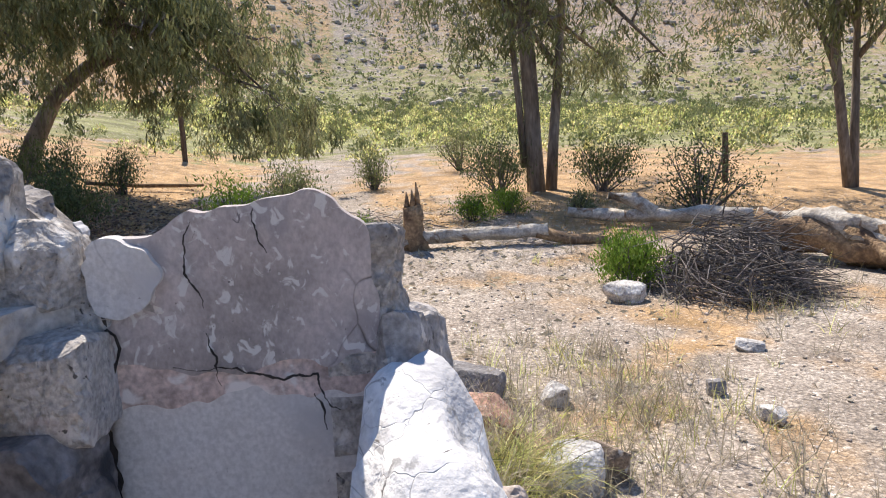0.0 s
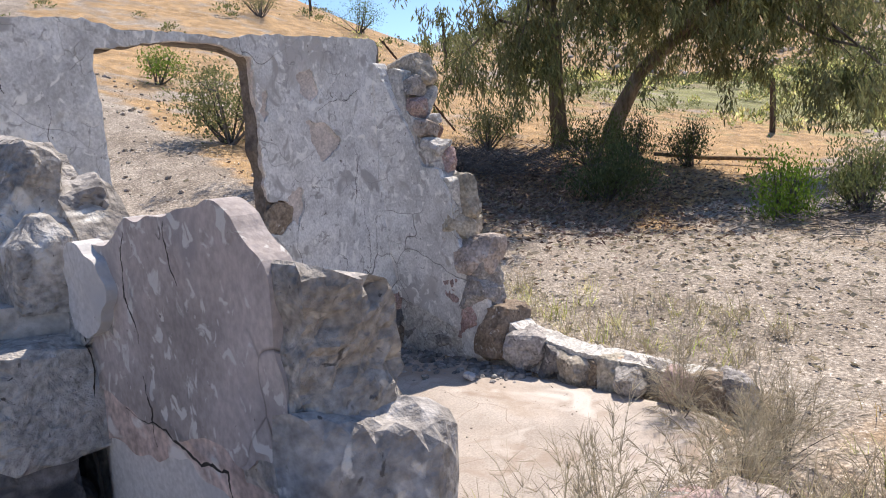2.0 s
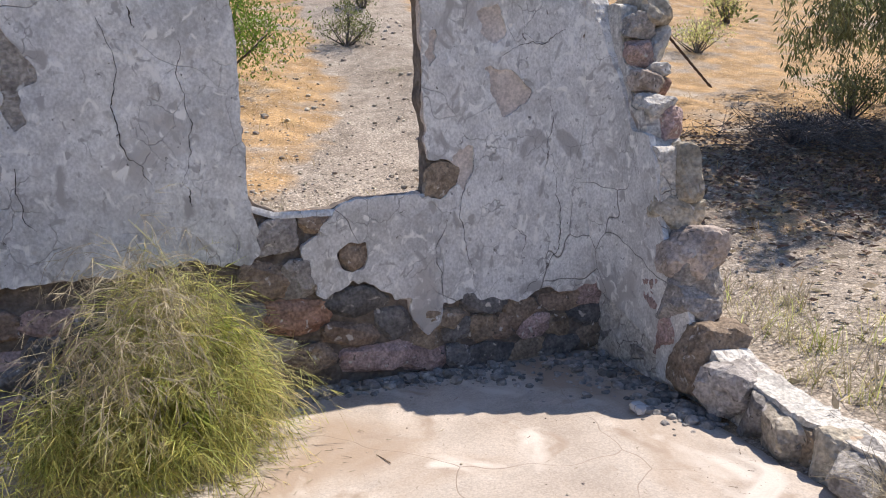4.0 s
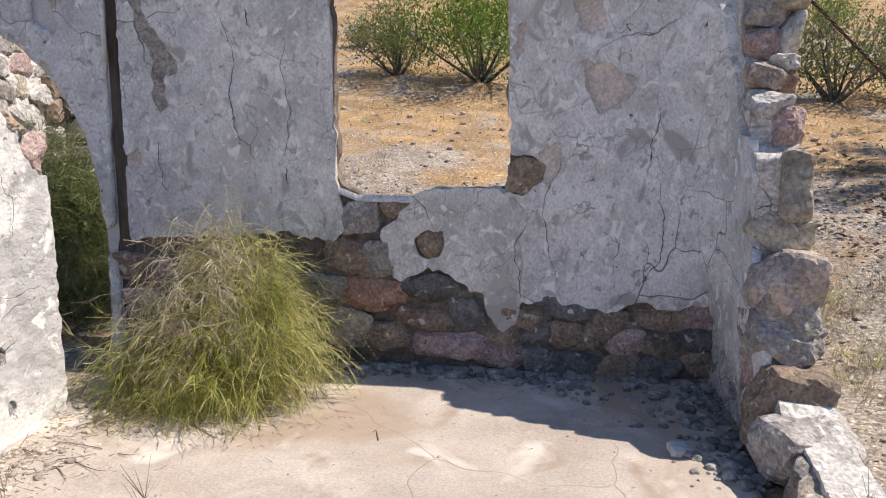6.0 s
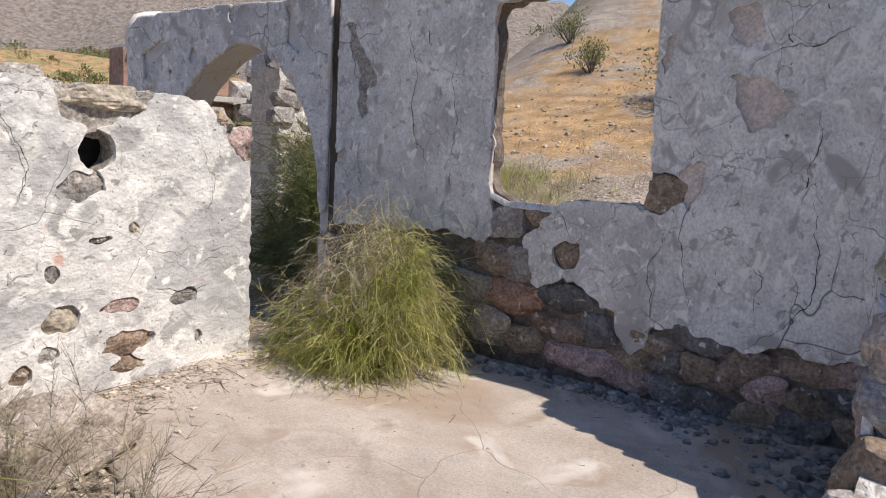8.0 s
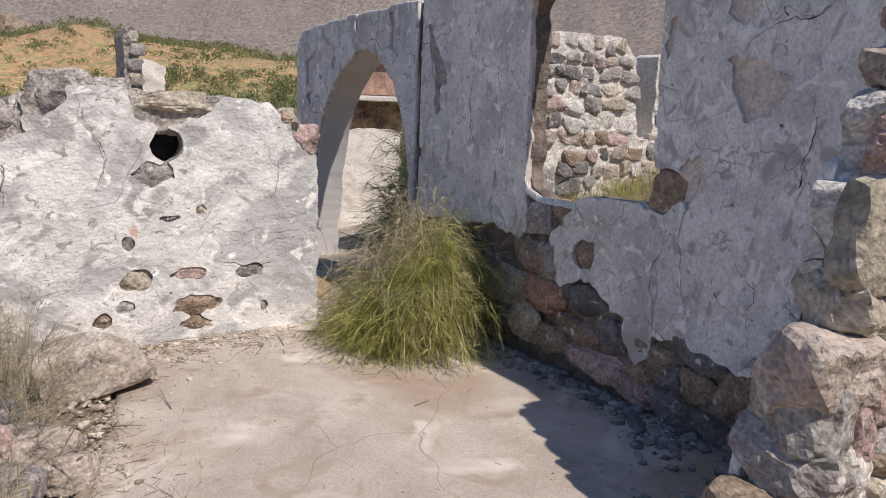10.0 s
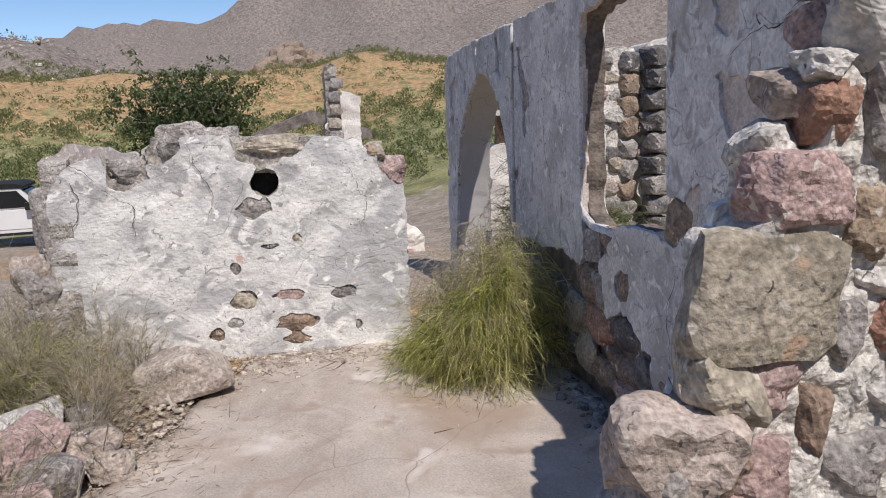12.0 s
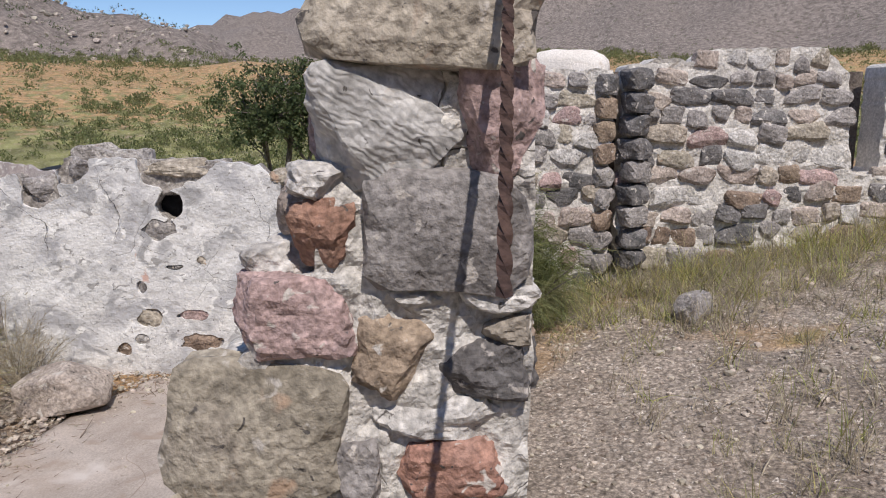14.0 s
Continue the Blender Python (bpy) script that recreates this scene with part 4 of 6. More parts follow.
part("core", slab(lambda u, v: v < lerp(TOPC, u) + wig(u, v, 0.03, 11) and u < -1.0 and u > -2.69 + wig(u, v, 0.02, 9), -2.75, -0.95, 1.30, 1.72, 0.0125, face_b,
                  lambda u, v: -1.25 + 0.02 * fbm(u * 6, v * 6, 9), lambda u, v: -1.315 - 0.03 * ss(1.68, 1.36, v) - 0.6 * facet(u, v)), M_CORE, wall_west, "broken grey wall core above the shelf")

# ---- fireplace against the back of the west wall ----
fireplace = thing("fireplace", (-1.33, -2.1, 0), "collapsed plastered masonry fireplace with a sooty opening", "fireplace")
_o = Vector((1.33, 2.1, 0))


def fp(name, buf, mat, label="", smooth=False):
    buf.v = [tuple(Vector(v) + _o) for v in buf.v]
    return part(name, buf, mat, fireplace, label, smooth)


M_SHELF = surface("dusty_concrete_shelf", [(0.44, 0.415, 0.39), (0.58, 0.55, 0.525), (0.66, 0.635, 0.61)], 3.5, 0.95, 0.8, 40, 0.34, mid=0.35, spots=[((0.32, 0.30, 0.285), 7, 0.60, 0.68)])
_sh = [(-1.30, -2.66), (-1.42, -2.60), (-1.52, -2.53), (-1.62, -2.58), (-1.74, -2.60), (-1.83, -2.50), (-1.86, -2.2), (-1.84, -1.55), (-1.30, -1.5)]
fp("shelf", slab(lambda u, v: inside(_sh, u + wig(u, v, 0.025, 7), v + wig(u + 3, v, 0.025, 7)), -1.95, -1.28, -2.75, -1.45, 0.0125, lambda u, v, d: (u, v, d),
                 lambda u, v: 1.372 + 0.004 * fbm(u * 4, v * 4, 1), lambda u, v: 1.30 - 0.035 * ss(-1.4, -1.8, u) + 0.03 * fbm(u * 9, v * 9, 4)), M_SHELF, "broken pale concrete hearth shelf slab")
for _n, _c, _sz in (("firebox_back", (-1.36, -2.08, 0.95), (0.05, 1.0, 0.70)), ("firebox_side", (-1.58, -1.56, 0.6), (0.46, 0.14, 1.34)), ("hearth", (-1.58, -2.05, 0.70), (0.42, 0.95, 0.06))):
    _b = Buf()
    _b.box(_c, _sz, 0, 0.01)
    fp(_n, _b, M_SOOT, "soot-black firebox lining")
JAMB = ((-1.41, -2.60, 1.215, 0.19, 0.15, 0.17, M_CORE, 51), (-1.47, -2.57, 1.06, 0.20, 0.17, 0.17, M_SMOKE, 61), (-1.43, -2.62, 0.93, 0.16, 0.11, 0.20, M_SMOKE, 52), (-1.53, -2.55, 0.86, 0.20, 0.20, 0.34, M_PINK, 53),
        (-1.42, -2.62, 0.66, 0.20, 0.14, 0.36, M_SMOKE, 59), (-1.66, -2.40, 0.90, 0.20, 0.20, 0.26, M_SMOKE, 54), (-1.76, -2.22, 0.93, 0.22, 0.20, 0.24, M_SHELF, 55), (-1.79, -1.98, 0.90, 0.22, 0.28, 0.26, M_SHELF, 56),
        (-1.77, -1.72, 0.92, 0.22, 0.26, 0.24, M_SMOKE, 57), (-1.68, -2.46, 0.64, 0.26, 0.24, 0.28, M_SHELF, 62), (-1.78, -2.20, 0.66, 0.24, 0.30, 0.30, M_SMOKE, 63), (-1.80, -1.88, 0.64, 0.24, 0.34, 0.30, M_SHELF, 64),
        (-1.58, -2.58, 0.42, 0.40, 0.20, 0.40, M_SMOKE, 65), (-1.62, -2.1, 0.30, 0.46, 1.0, 0.62, M_SMOKE, 58), (-1.52, -2.58, 0.12, 0.34, 0.22, 0.34, M_SMOKE, 66))
for _x, _y, _z, _sx, _sy, _sz, _m, _s in JAMB:
    _q = rock_buf(_s, 4, 20.0, 0.06, 5, 0.50, 0.66)
    _a = random.uniform(-0.25, 0.25)
    _q.v = [((v[0] * math.cos(_a) - v[1] * math.sin(_a)) * _sx * 1.1 + _x, (v[0] * math.sin(_a) + v[1] * math.cos(_a)) * _sy * 1.2 + _y, v[2] * _sz * 1.2 + _z) for v in _q.v]
    fp("block", _q, _m, "cracked plastered masonry block")
# large broken blocks of wall core standing on the shelf
for _x, _y, _z, _sx, _sy, _sz, _s in ((-1.37, -2.37, 1.50, 0.16, 0.36, 0.32, 71), (-1.36, -2.57, 1.44, 0.12, 0.16, 0.16, 72), (-1.38, -2.10, 1.47, 0.18, 0.20, 0.28, 73), (-1.42, -1.86, 1.43, 0.20, 0.30, 0.16, 74), (-1.40, -1.58, 1.44, 0.18, 0.28, 0.18, 75)):
    _q = rock_buf(_s, 4, 18.0, 0.09, 7, 0.40, 0.58)
    _q.v = [(v[0] * _sx + _x, v[1] * _sy + _y, v[2] * _sz + _z + 0.12 * v[1] * _sy) for v in _q.v]
    fp("core_block", _q, M_CORE, "broken grey block of wall core")

# ---- white-topped remnant of the south wall ----
_b = Buf()
_vs, _fs = _ICO[4]
_o2 = []
for _v in _vs:
    _r = (abs(_v.x) ** 5 + abs(_v.y) ** 3.2 + abs(_v.z) ** 5) ** -0.2
    _p = _v * min(_r, 1.5)
    _x = -1.60 + _p.x * 0.30
    _y = -3.275 + _p.y * 0.14 * (1 + 0.18 * (-1.33 - _x))
    _z = 0.58 + _p.z * (0.675 - 0.20 * (-1.25 - _x))
    _k = 0.035 * fbm(_x * 7, _y * 7, _z * 7, 4)
    _o2.append((_x + _v.x * _k, _y + _v.y * _k, _z + _v.z * _k * 1.3))
_b.add(_o2, _fs)
wall_south = part("wall_south", _b, M_WHITE, None, "", True)
tagged(wall_south, "lumpy sunlit white plaster remnant of a low wall", "wall", kind="structure")


_b = rock_buf(87, 4, 12.0, 0.10, 7, 0.42, 0.56)
_ca, _sa = math.cos(radians(18)), math.sin(radians(18))
_b.v = [(-1.262 + (v[0] * _ca - v[1] * _sa) * 0.18, -3.270 + (v[0] * _sa + v[1] * _ca) * 0.19, 1.02 + v[2] * 0.53 + 0.066 * v[1]) for v in _b.v]
part("end_stone", _b, ST["grey"], wall_south, "rough grey-brown stone at the wall end")
for _y, _z, _sy, _sz in ((-3.34, 0.60, 0.26, 0.32), (-3.32, 0.30, 0.28, 0.32), (-3.33, 0.05, 0.30, 0.28)):
    stone(wall_south, (-1.22, _y, _z), (0.24, _sy, _sz), "grey", (0, 0, random.uniform(-10, 10)), True)


# ---- cracks in the plaster ----
for _k, (_w, _pts) in enumerate((
        (0.007, [(-0.66, 2.0), (-0.62, 1.62), (-0.60, 1.40), (-0.47, 1.20)]), (0.008, [(2.03, 1.66), (2.04, 1.82), (2.00, 1.97)]), (0.006, [(1.80, 1.22), (1.85, 0.9), (1.83, 0.68), (1.58, 0.42)]),
        (0.005, [(1.28, 1.3), (1.21, 0.85), (1.26, 0.56)]), (0.006, [(1.10, 0.96), (1.08, 0.46)]), (0.006, [(-1.06, 1.30), (-1.0, 1.0)]), (0.006, [(1.77, 1.64), (1.755, 1.33)]),
        (0.006, [(1.45, 1.86), (1.7, 1.93), (1.86, 2.02)]), (0.005, [(-0.3, 1.9), (-0.26, 1.5), (-0.33, 1.2)]), (0.005, [(1.5, 0.9), (1.62, 0.8), (1.6, 0.62)]), (0.009, [(-0.30, 1.18), (-0.29, 1.08)]),
        (0.010, [(-0.52, 2.05), (-0.50, 1.96)]), (0.010, [(1.755, 1.32), (1.75, 1.26)]))):
    crack(wall_north, _pts, lambda u, v: (u, -0.0165, v), _w, 600 + _k)
for _k, (_w, _pts) in enumerate(((0.009, [(-3.08, 1.3), (-3.05, 1.12), (-3.10, 0.98)]), (0.006, [(-2.93, 1.25), (-2.7, 1.1), (-2.72, 0.9)]), (0.006, [(-3.18, 1.42), (-3.0, 1.38), (-2.92, 1.3)]), (0.006, [(-2.3, 1.45), (-2.2, 1.2), (-2.25, 1.0)]),
                                 (0.008, [(-1.55, 0.5), (-1.3, 0.44), (-1.2, 0.47)]), (0.005, [(-1.3, 1.35), (-1.15, 1.1), (-1.2, 0.9)]))):
    crack(wall_west, _pts, lambda u, v: (-1.161, u, v), _w, 630 + _k)
for _k, (_w, _pts) in enumerate(((0.006, [(-2.87, 1.28), (-2.89, 1.17)]), (0.007, [(-2.80, 1.215), (-2.96, 1.19), (-3.08, 1.18), (-3.12, 1.10)]), (0.006, [(-3.07, 1.14), (-3.09, 1.06)]), (0.005, [(-2.98, 1.52), (-3.0, 1.43)]), (0.006, [(-2.86, 1.5), (-2.84, 1.40), (-2.87, 1.33)]))):
    crack(wall_west, _pts, lambda u, v: (-1.351, u, v), _w, 650 + _k)
crack(wall_west, [(-2.668, 1.40), (-2.66, 1.1), (-2.672, 0.8), (-2.66, 0.3)], lambda u, v: (-1.352, u, v), 0.022, 660)


# ---- plants ----
def arc(p, d, length, droop, n):
    """Points of a stem that leaves p along d and bends under its weight."""
    p, d = Vector(p), Vector(d).normalized()
    out, st = [tuple(p)], length / n
    for _ in range(n):
        p = p + d * st
        d = (d + Vector((0, 0, -droop / n))).normalized()
        out.append(tuple(p))
    return out


def rdir(rng, lo, hi):
    a, e = rng.uniform(0, 2 * math.pi), radians(rng.uniform(lo, hi))
    return Vector((math.cos(a) * math.cos(e), math.sin(a) * math.cos(e), math.sin(e)))


def feather_bush(at, r, h, n, seed, mat, label, droop=1.1, width=0.004, twigs=7, flat=(10, 85), stems=14, lean=(0, 0), thick=1.0, comb=None, lobes=()):
    rng = random.Random(seed)
    random.seed(seed)
    ob = thing("shrub", at, label, "shrub")
    wood = Buf()
    for _ in range(stems):
        d = rdir(rng, 30, 80)
        wood.tube(arc((rng.uniform(-0.1, 0.1) * r, rng.uniform(-0.1, 0.1) * r, -0.03), d, h * 0.7, 0.3, 4), [k * thick for k in (0.011, 0.009, 0.007, 0.005, 0.003)], 5)
    part("wood", wood, M_TWIG, ob, "thin grey woody growth")
    fol = Buf()
    for _ in range(n):
        d = rdir(rng, *flat)
        d = (d + Vector((lean[0], lean[1], 0)) * 0.5).normalized()
        off, lr, lh = rng.choice(lobes) if lobes else ((0, 0, 0), r, h)
        reach = (lr * lr * lh * lh / (lh * lh * (d.x ** 2 + d.y ** 2) + lr * lr * d.z ** 2 + 1e-6)) ** 0.5
        reach *= 0.84 + 0.42 * noise.noise(d * 2.3 + Vector((seed, 0, 0))) + 0.20 * noise.noise(d * 5.5 + Vector((0, seed, 0)))
        start = d * reach * rng.uniform(0.05, 0.75)
        if comb:
            start = Vector(off) + d * reach * (0.35 + 0.55 * rng.random() ** 0.6)
            go = d * 0.35 + Vector(comb) + Vector((rng.gauss(0, 0.75), rng.gauss(0, 0.75), rng.uniform(-0.1, 0.9)))
            pts = arc(start, go, rng.uniform(0.12, 0.46), droop * rng.uniform(0.5, 1.5), 5)
        else:
            pts = arc(start + Vector((0, 0, 0.02)), d + Vector((rng.uniform(-0.4, 0.4), rng.uniform(-0.4, 0.4), rng.uniform(-0.1, 0.5))), reach * rng.uniform(0.3, 0.55), droop * rng.uniform(0.5, 1.5), 5)
        pts = [(x, y, max(z, 0.015)) for x, y, z in pts]
        side = Vector((rng.uniform(-1, 1), rng.uniform(-1, 1), rng.uniform(-1, 1))).normalized()
        fol.ribbon(pts, width * 1.4, width * 0.6, side)
        for k in range(twigs):
            q = Vector(pts[rng.randint(1, 5)])
            e = (Vector(pts[5]) - Vector(pts[3])).normalized() + Vector((rng.uniform(-0.9, 0.9), rng.uniform(-0.9, 0.9), rng.uniform(-0.7, 0.6)))
            q2 = q + e.normalized() * rng.uniform(0.03, 0.09) * (0.6 + h)
            fol.ribbon([tuple(q), tuple(q2)], width, width * 0.4, side)
    part("foliage", fol, mat, ob, "")
    return ob


def leafy_shrub(at, r, h, n, seed, mat, label, leaf=0.05, stems=10, up=0.5, lumps=7, group=""):
    """Stems and a crown made of uneven clumps of small leaves."""
    rng = random.Random(seed)
    random.seed(seed)
    ob = thing("shrub", at, label, "shrub", group)
    wood, fol, tips = Buf(), Buf(), []
    for _ in range(stems):
        d = rdir(rng, 25, 85)
        ln = (r * r * h * h / (h * h * (d.x ** 2 + d.y ** 2) + r * r * d.z ** 2)) ** 0.5 * rng.uniform(0.75, 1.0)
        pts = arc((rng.uniform(-0.08, 0.08) * r, rng.uniform(-0.08, 0.08) * r, -0.05), d, ln, -0.15, 5)
        t0 = 0.012 + 0.012 * h
        wood.tube(pts, [t0, t0 * 0.8, t0 * 0.6, t0 * 0.45, t0 * 0.3, t0 * 0.15], 5)
        tips.append(pts[5])
        tips.append(pts[4])
        tips.append(pts[3])
        for _k in range(2):
            q = pts[rng.randint(2, 4)]
            b2 = arc(q, rdir(rng, 10, 80), ln * 0.35, 0.1, 3)
            wood.tube(b2, [t0 * 0.4, t0 * 0.3, t0 * 0.2, t0 * 0.1], 4)
            tips.append(b2[3])
    part("wood", wood, M_TWIG, ob, "grey branching wood")
    for _ in range(n):
        c = rng.choice(tips)
        s = 0.16 * (r + h) / 2
        p = (c[0] + rng.gauss(0, s), c[1] + rng.gauss(0, s), max(0.02, c[2] + rng.gauss(0, s * 0.8)))
        fol.leaf(p, (rng.uniform(-1, 1), rng.uniform(-1, 1), rng.uniform(-0.6, 1) + up), leaf * rng.uniform(0.6, 1.4), leaf * rng.uniform(0.25, 0.5))
    part("foliage", fol, mat, ob)
    return ob


def tree(at, trunks, crown, leaves, seed, label, leaf=(0.19, 0.034), hang=0.9, mat=None, bark=None, clump=0.5, limbs=9, extra=()):
    """Tapered trunks with limbs and branches, and leaves in hanging clumps round the branch ends.
    crown: centre, radii of the space that the limbs reach for."""
    rng = random.Random(seed)
    random.seed(seed)
    ob = thing("tree", at, label, "tree")
    cc, cr = Vector(crown[0]), Vector(crown[1])
    wood, fol, tips = Buf(), Buf(), []
    for pts, r0, r1 in trunks:
        n = len(pts)
        wood.tube(pts, [r0 + (r1 - r0) * (i / (n - 1)) ** 0.8 for i in range(n)], 9, 0.25)
        for _ in range(limbs):
            k = rng.uniform(0.45, 1.0) * (n - 1)
            i = min(n - 2, int(k))
            p = Vector(pts[i]).lerp(Vector(pts[i + 1]), k - i)
            goal = cc + Vector((rng.uniform(-1, 1) * cr.x, rng.uniform(-1, 1) * cr.y, rng.uniform(-0.8, 1) * cr.z))
            mid = p.lerp(goal, 0.5) + Vector((rng.uniform(-0.4, 0.4), rng.uniform(-0.4, 0.4), rng.uniform(0.1, 0.8)))
            lr = r1 * rng.uniform(0.5, 0.9) + 0.02
            wood.tube([tuple(p), tuple(p.lerp(mid, 0.5) + Vector((0, 0, 0.15))), tuple(mid), tuple(mid.lerp(goal, 0.5)), tuple(goal)], [lr, lr * 0.75, lr * 0.55, lr * 0.35, lr * 0.15], 6, 0.2)
            for _k in range(5):
                q = mid.lerp(goal, rng.uniform(0.0, 1.0))
                e = q + Vector((rng.uniform(-1, 1), rng.uniform(-1, 1), rng.uniform(-0.5, 0.5))) * (0.25 * (cr.x + cr.y) / 2 + 0.2)
                wood.tube([tuple(q), tuple(q.lerp(e, 0.5) + Vector((0, 0, 0.12))), tuple(e)], [lr * 0.28, lr * 0.18, 0.006], 4)
                tips.append(e)
            tips.append(goal)
    for pts, r0, r1 in extra:
        n = len(pts)
        wood.tube(pts, [r0 + (r1 - r0) * i / (n - 1) for i in range(n)], 7, 0.2)
        for _k in range(7):
            i = rng.randint(max(1, n // 2), n - 1)
            q = Vector(pts[i])
            e = q + Vector((rng.uniform(-1, 1), rng.uniform(-1, 1), rng.uniform(-0.9, 0.1))) * 0.9
            wood.tube([tuple(q), tuple(q.lerp(e, 0.5) + Vector((0, 0, 0.1))), tuple(e)], [r1 * 0.6, r1 * 0.4, 0.005], 4)
            tips.append(e)
    part("trunk", wood, bark or M_BARK, ob, "", True)
    per = max(6, leaves // max(1, len(tips)))
    for c in tips:
        big = rng.uniform(0.5, 1.5)
        for _s in range(4):
            o = c + Vector((rng.gauss(0, clump), rng.gauss(0, clump), rng.gauss(0, clump * 0.5)))
            ln = rng.uniform(0.3, 1.0) * hang * big
            for _k in range(int(per * big / 4)):
                t = rng.uniform(0, 1)
                p = o + Vector((rng.gauss(0, 0.10), rng.gauss(0, 0.10), -ln * t + rng.gauss(0, 0.05)))
                if p.z < 0.25:
                    continue
                fol.leaf(p, (rng.uniform(-0.6, 0.6), rng.uniform(-0.6, 0.6), -hang + rng.uniform(-0.5, 0.5)), leaf[0] * rng.uniform(0.6, 1.3), leaf[1] * rng.uniform(0.7, 1.3))
    part("crown", fol, mat or M_EUC, ob)
    return ob


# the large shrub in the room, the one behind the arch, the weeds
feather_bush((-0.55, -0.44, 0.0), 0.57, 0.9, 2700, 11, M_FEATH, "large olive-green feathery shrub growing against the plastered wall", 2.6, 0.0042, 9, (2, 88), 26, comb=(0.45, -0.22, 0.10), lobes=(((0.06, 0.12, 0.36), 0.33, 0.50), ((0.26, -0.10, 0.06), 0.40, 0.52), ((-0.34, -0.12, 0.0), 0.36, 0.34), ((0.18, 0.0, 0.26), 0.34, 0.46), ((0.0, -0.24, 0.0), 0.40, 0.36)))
feather_bush((-2.0, 0.62, gz(-2.0, 0.62)), 0.6, 1.4, 3200, 12, M_SAGE, "tall feathery green shrub beyond the arch", 1.6, 0.0050, 7, (25, 88), 14, comb=(0.0, -0.1, 0.3))
for _x, _y, _r, _h, _n, _s in ((-0.62, -3.42, 0.40, 0.95, 150, 21), (-0.95, -3.62, 0.30, 0.60, 110, 22), (0.15, -3.55, 0.34, 0.70, 110, 23), (-1.0, -2.95, 0.3, 0.62, 120, 25), (1.95, -2.35, 0.32, 0.62, 120, 27)):
    feather_bush((_x, _y, gz(_x, _y)), _r, _h, _n, _s, M_STRAW, "sparse dry grey-brown weed with feathery stalks", 1.0, 0.0026, 14, (38, 86), 9, thick=0.3)
for _x, _y, _r, _h, _n, _s in ((0.36, -2.74, 0.52, 0.70, 55, 121), (-0.15, -2.82, 0.48, 0.66, 100, 122), (0.80, -3.02, 0.52, 0.60, 50, 123), (-0.75, -2.72, 0.42, 0.54, 60, 125), (1.25, -2.92, 0.50, 0.55, 100, 126), (1.75, -2.95, 0.45, 0.50, 90, 127)):
    feather_bush((_x, _y, gz(_x, _y)), _r, _h, _n, _s, M_STRAW, "sparse dry grey-brown weed with feathery stalks", 0.7, 0.0028, 24, (32, 84), 12, thick=0.3)
for _x, _y, _r, _h, _n, _s in ((-0.45, -3.3, 0.34, 0.30, 260, 31), (-1.05, -3.45, 0.36, 0.34, 260, 32), (0.25, -3.75, 0.3, 0.26, 200, 33), (-1.5, -3.95, 0.3, 0.3, 200, 34), (-0.25, -2.95, 0.25, 0.22, 140, 35)):
    leafy_shrub((_x, _y, gz(_x, _y)), _r, _h, _n * 3, _s, M_SAGE if _s % 2 else M_STRAW, "low straggling grey-green weed on gravel", 0.028, 14, 0.6)

for _x, _y, _r, _h, _n, _s in ((-0.28, -3.22, 0.50, 0.78, 150, 131),):
    feather_bush((_x, _y, gz(_x, _y)), _r, _h, _n, _s, M_STRAW, "dry grey-brown weed with feathery stalks beside fallen stones", 0.8, 0.003, 22, (30, 84), 12, thick=0.3)
feather_bush((-1.12, -3.42, gz(-1.12, -3.42)), 0.5, 0.66, 420, 36, M_STRAW, "grey-brown dry shrub at the wall end", 1.2, 0.0028, 8, (10, 85), 10, thick=0.4, comb=(0.1, 0, 0.3))
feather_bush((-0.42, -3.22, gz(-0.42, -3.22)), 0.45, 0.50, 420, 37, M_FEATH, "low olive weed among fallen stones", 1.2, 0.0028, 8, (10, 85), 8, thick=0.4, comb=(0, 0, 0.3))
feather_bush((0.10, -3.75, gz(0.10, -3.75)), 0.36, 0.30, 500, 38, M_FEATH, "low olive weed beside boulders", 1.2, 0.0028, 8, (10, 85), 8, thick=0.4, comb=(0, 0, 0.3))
feather_bush((-0.55, -0.50, 0.25), 0.50, 0.84, 500, 39, M_STRAW, "dry brown stalks arching over the large shrub", 3.0, 0.0030, 10, (20, 85), 1, thick=0.2, comb=(0.4, -0.1, 0.1))

# ---- boulders and the rubble pile ----
BIG = [rock_mesh(300 + i, 4, ST["grey"], 9.0, 0.07, 9, 0.34, 0.52) for i in range(8)]


def boulder(x, y, z, size, colour, rot, label, group=""):
    ob = new("rock", random.choice(BIG))
    set_mat(ob, ST[colour])
    ob.matrix_world = Matrix.LocRotScale((x, y, z), Euler([radians(a) for a in rot]), size)
    return tagged(ob, label, "rock", group)


